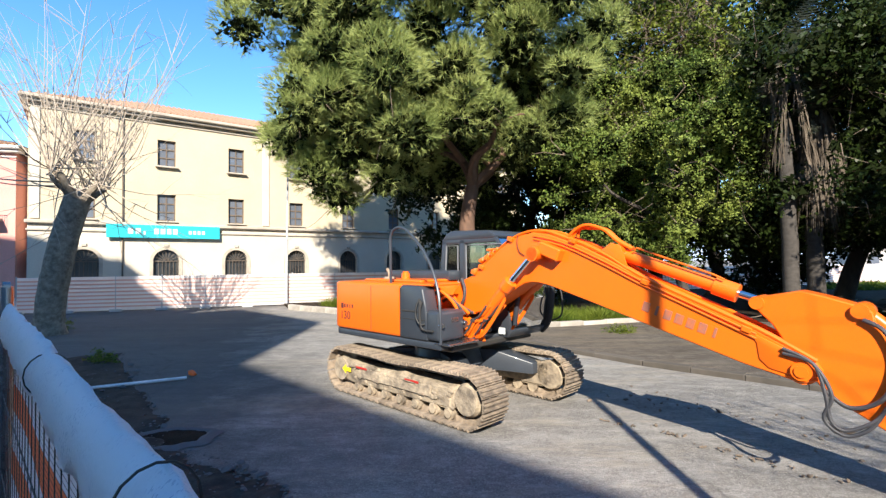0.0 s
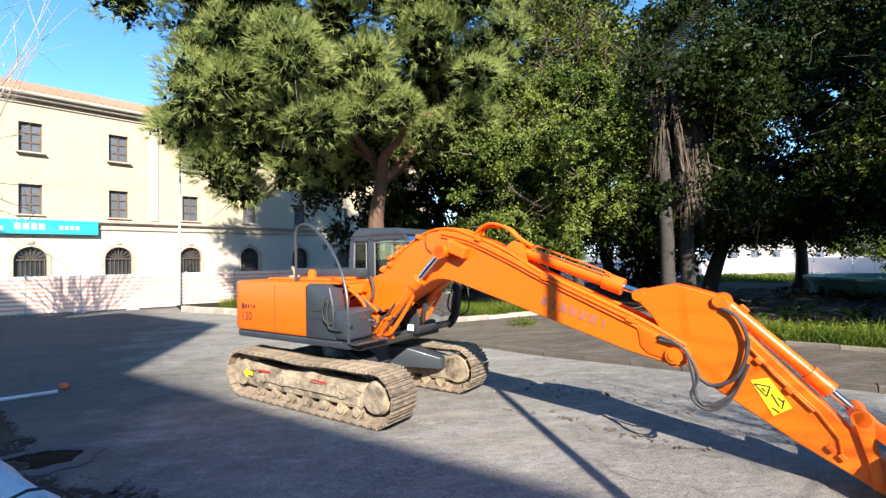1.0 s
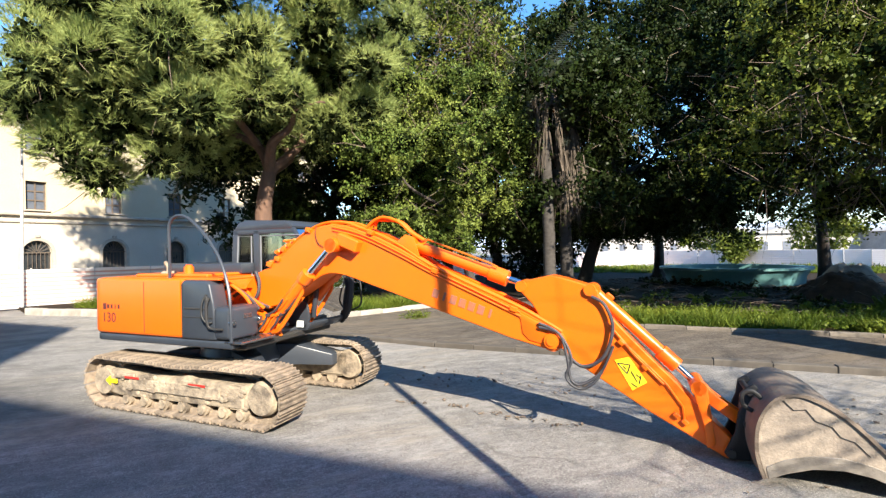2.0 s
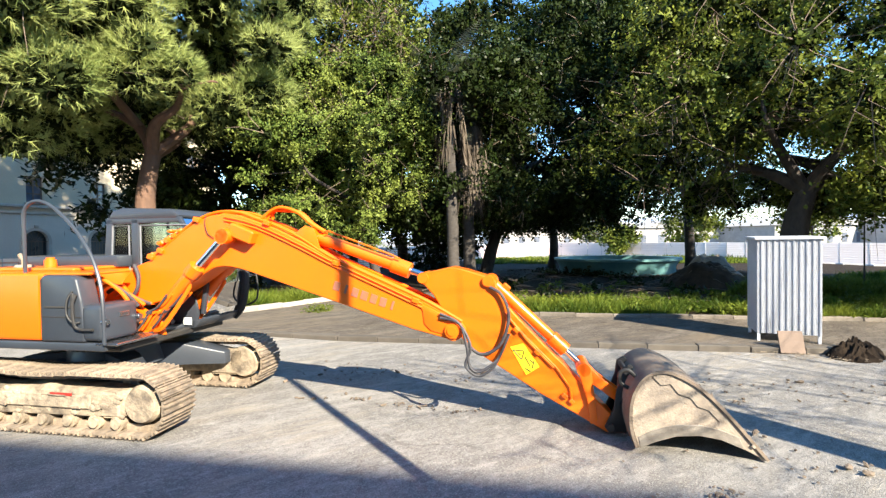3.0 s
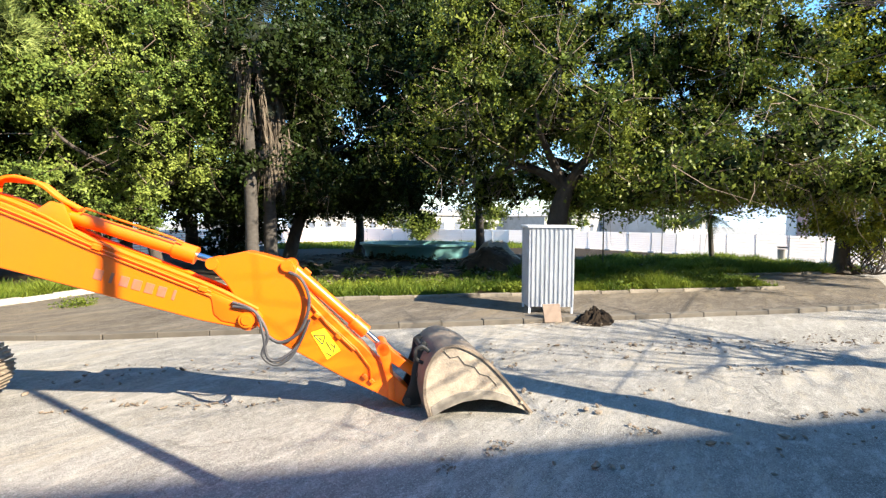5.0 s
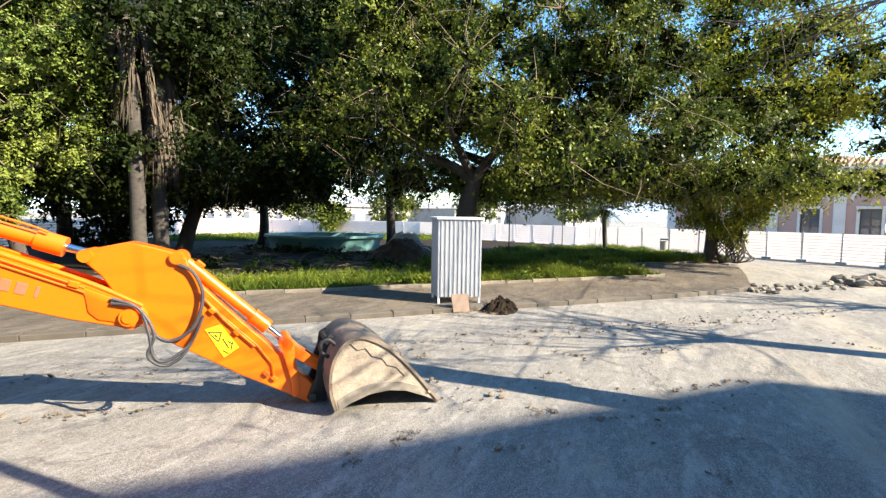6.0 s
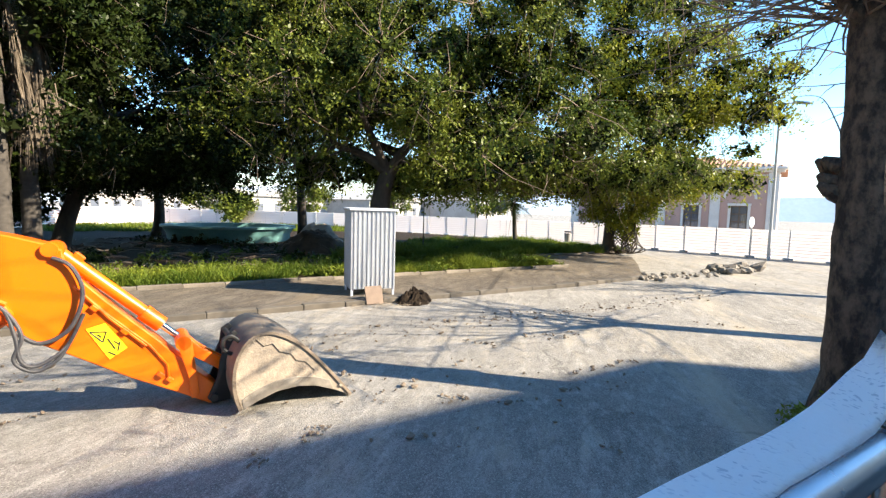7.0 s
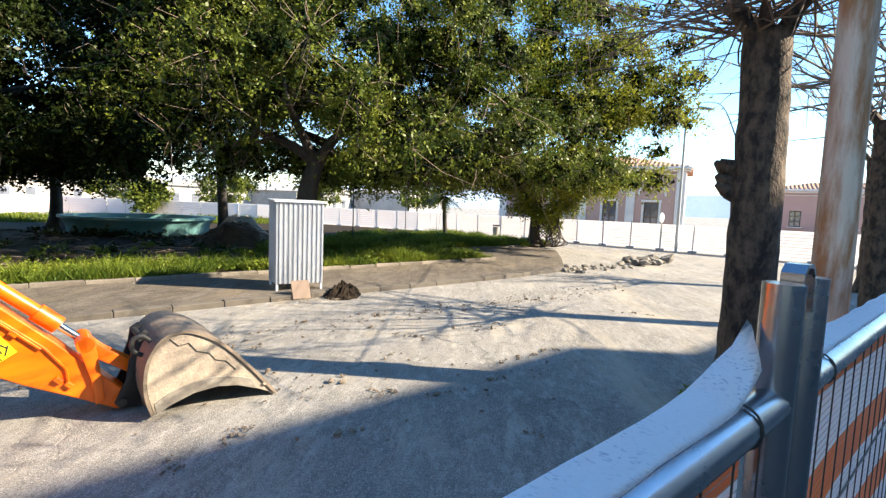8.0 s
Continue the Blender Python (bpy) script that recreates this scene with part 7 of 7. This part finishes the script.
for i in range(n):
    for j in range(rows_):
        bm.faces.new((g[i, j], g[i, j + 1], g[i + 1, j + 1], g[i + 1, j]))
bmesh.ops.recalc_face_normals(bm, faces=bm.faces)
solid("broken_verge", bm, VERGE, "crumbled asphalt verge of dark soil and grit along the fence", "verge", kind="structure")
bm = bm_new()
for k in range(420):
    t = RNG.random() * (len(EDGE) - 1)
    i = min(int(t), len(EDGE) - 2)
    x, y, _ = along(EDGE[i][0] + (EDGE[i + 1][0] - EDGE[i][0]) * (t - i) + RNG.normal() * 0.1, EDGE[i][1] + (EDGE[i + 1][1] - EDGE[i][1]) * (t - i) - RNG.random() ** 1.5 * 1.1 + 0.08)
    r = RNG.uniform(0.008, 0.028) if k % 9 else RNG.uniform(0.03, 0.07)
    stone(bm, (x, y, 0.02 + r * 0.3), (r * 1.4, r, r * 0.6), k)
tagged(mesh_object("asphalt_crumbs", bm, PATCH, 0), "grey crumbs of broken asphalt on the verge", "crumbs", kind="stuff")
hole = thing("pothole", pose(-4.02, 6.76, 0.0, 0, 0, 10), "dark pothole with a broken asphalt rim", "pothole")
bm = bm_new()
sheet(bm, [((0.34 + 0.07 * noise.noise(Vector((math.cos(a), math.sin(a), 3.0)) * 1.7)) * math.cos(a) * 1.25, (0.30 + 0.1 * noise.noise(Vector((math.cos(a), math.sin(a), 5.0)) * 1.7)) * math.sin(a)) for a in [2 * math.pi * k / 40 for k in range(40)]], -0.01, 0.012)
part("hole", bm, MUD, hole)
bm = bm_new()
ring = []
for k in range(48):
    a = 2 * math.pi * k / 48
    q = 1 + 0.22 * noise.noise(Vector((math.cos(a), math.sin(a), 3.0)) * 2.6)
    ring.append([bm.verts.new((r_ * q * math.cos(a) * 1.25, r_ * q * math.sin(a), z_)) for r_, z_ in ((0.31, 0.013), (0.34, 0.032), (0.37, 0.034), (0.45 + 0.08 * noise.noise(Vector((k * 0.7, 1, 1))), -0.004))])
for k in range(48):
    for j in range(3):
        bm.faces.new((ring[k][j], ring[k][j + 1], ring[(k + 1) % 48][j + 1], ring[(k + 1) % 48][j]))
bmesh.ops.recalc_face_normals(bm, faces=bm.faces)
part("rim", bm, PATCH, hole, "broken asphalt rim")
cs = np.array([(-8.4, 11.8, 0.05), (-8.0, 11.5, 0.05), (-13.6, 17.4, 0.1), (4.55, 14.4, 0.15), (4.9, 14.5, 0.15)])
tagged(quads("weeds", leaf_cloud(cs, np.array([0.3, 0.26, 0.4, 0.3, 0.26]), 3200, 0.06, 0.03, 0.8, 0.1), GRASSM), "low weeds at the foot of the fence and pavement", "weeds", kind="stuff")

# fallen branches and litter under the trees
bm = bm_new()
for k in range(420):
    s, w = RNG.uniform(2, 20), RNG.uniform(10.3, 26)
    x, y, _ = along(s, w)
    a, L = RNG.random() * math.pi, RNG.uniform(0.2, 1.6)
    tube(bm, [(x, y, 0.15), (x + 0.5 * L * math.cos(a), y + 0.5 * L * math.sin(a), 0.19 + 0.05 * RNG.random()), (x + L * math.cos(a + 0.2), y + L * math.sin(a + 0.2), 0.15)], [0.02, 0.018, 0.008], 5)
tagged(mesh_object("litter", bm, TWIG), "fallen branches and litter on the park soil", "litter", kind="stuff")
cs = np.array([along(RNG.uniform(3, 20), RNG.uniform(10.2, 20), 0.16) for _ in range(70)] + [(20.9 + 0.3 * RNG.normal(), 14.6 + 0.35 * k, 0.25) for k in range(20)])
tagged(quads("undergrowth", leaf_cloud(cs, RNG.uniform(0.12, 0.4, 90), 11000, 0.12, 0.07, 0.7, 0.1), FIGL), "patchy dark undergrowth beneath the trees", "undergrowth", kind="stuff")
# sticks on the dug earth, straw by the kerb heap
bm = bm_new()
for k in range(70):
    x, y = 20.6 + RNG.normal() * 0.9, 10.9 + RNG.normal() * 0.6
    z = 0.1 + 1.0 * max(0.05, 1 - math.hypot((x - 20.6) / 2.4, (y - 10.9) / 1.6))
    a, L = RNG.random() * 6.28, RNG.uniform(0.3, 0.9)
    tube(bm, [(x, y, z), (x + 0.5 * L * math.cos(a), y + 0.5 * L * math.sin(a), z + 0.06), (x + L * math.cos(a), y + L * math.sin(a), z - 0.12)], [0.018, 0.014, 0.006], 4)
tagged(mesh_object("sticks", bm, TWIG), "cut branches on the brown earth heap", "sticks", kind="stuff")
bm = bm_new()
for k in range(160):
    x, y, _ = along(10.9 + RNG.normal() * 0.55, 3.95 + RNG.normal() * 0.2)
    a, L = RNG.random() * 6.28, RNG.uniform(0.04, 0.14)
    z = 0.012 + 0.03 * RNG.random()
    tube(bm, [(x, y, z), (x + L * math.cos(a), y + L * math.sin(a), z)], [0.004, 0.003], 4)
tagged(mesh_object("straw", bm, SAND), "dry straw scattered by the soil heap", "straw", kind="stuff")
cs = np.array([along(RNG.uniform(3, 20), RNG.uniform(10, 17), 0.16) for _ in range(70)])
tagged(quads("weeds", leaf_cloud(cs, RNG.uniform(0.1, 0.32, 70), 11000, 0.09, 0.05, 0.8, 0.1), GRASSM), "scattered green weeds on the park soil", "weeds", kind="stuff")
cs = np.array([(4.95 + 0.25 * k, -2.3 - 0.3 * k, 0.06) for k in range(4)])
tagged(quads("weeds", leaf_cloud(cs, np.array([0.2, 0.26, 0.24, 0.2]), 1600, 0.07, 0.035, 0.8, 0.1), GRASSM), "low weeds at the foot of the plane tree", "weeds", kind="stuff")
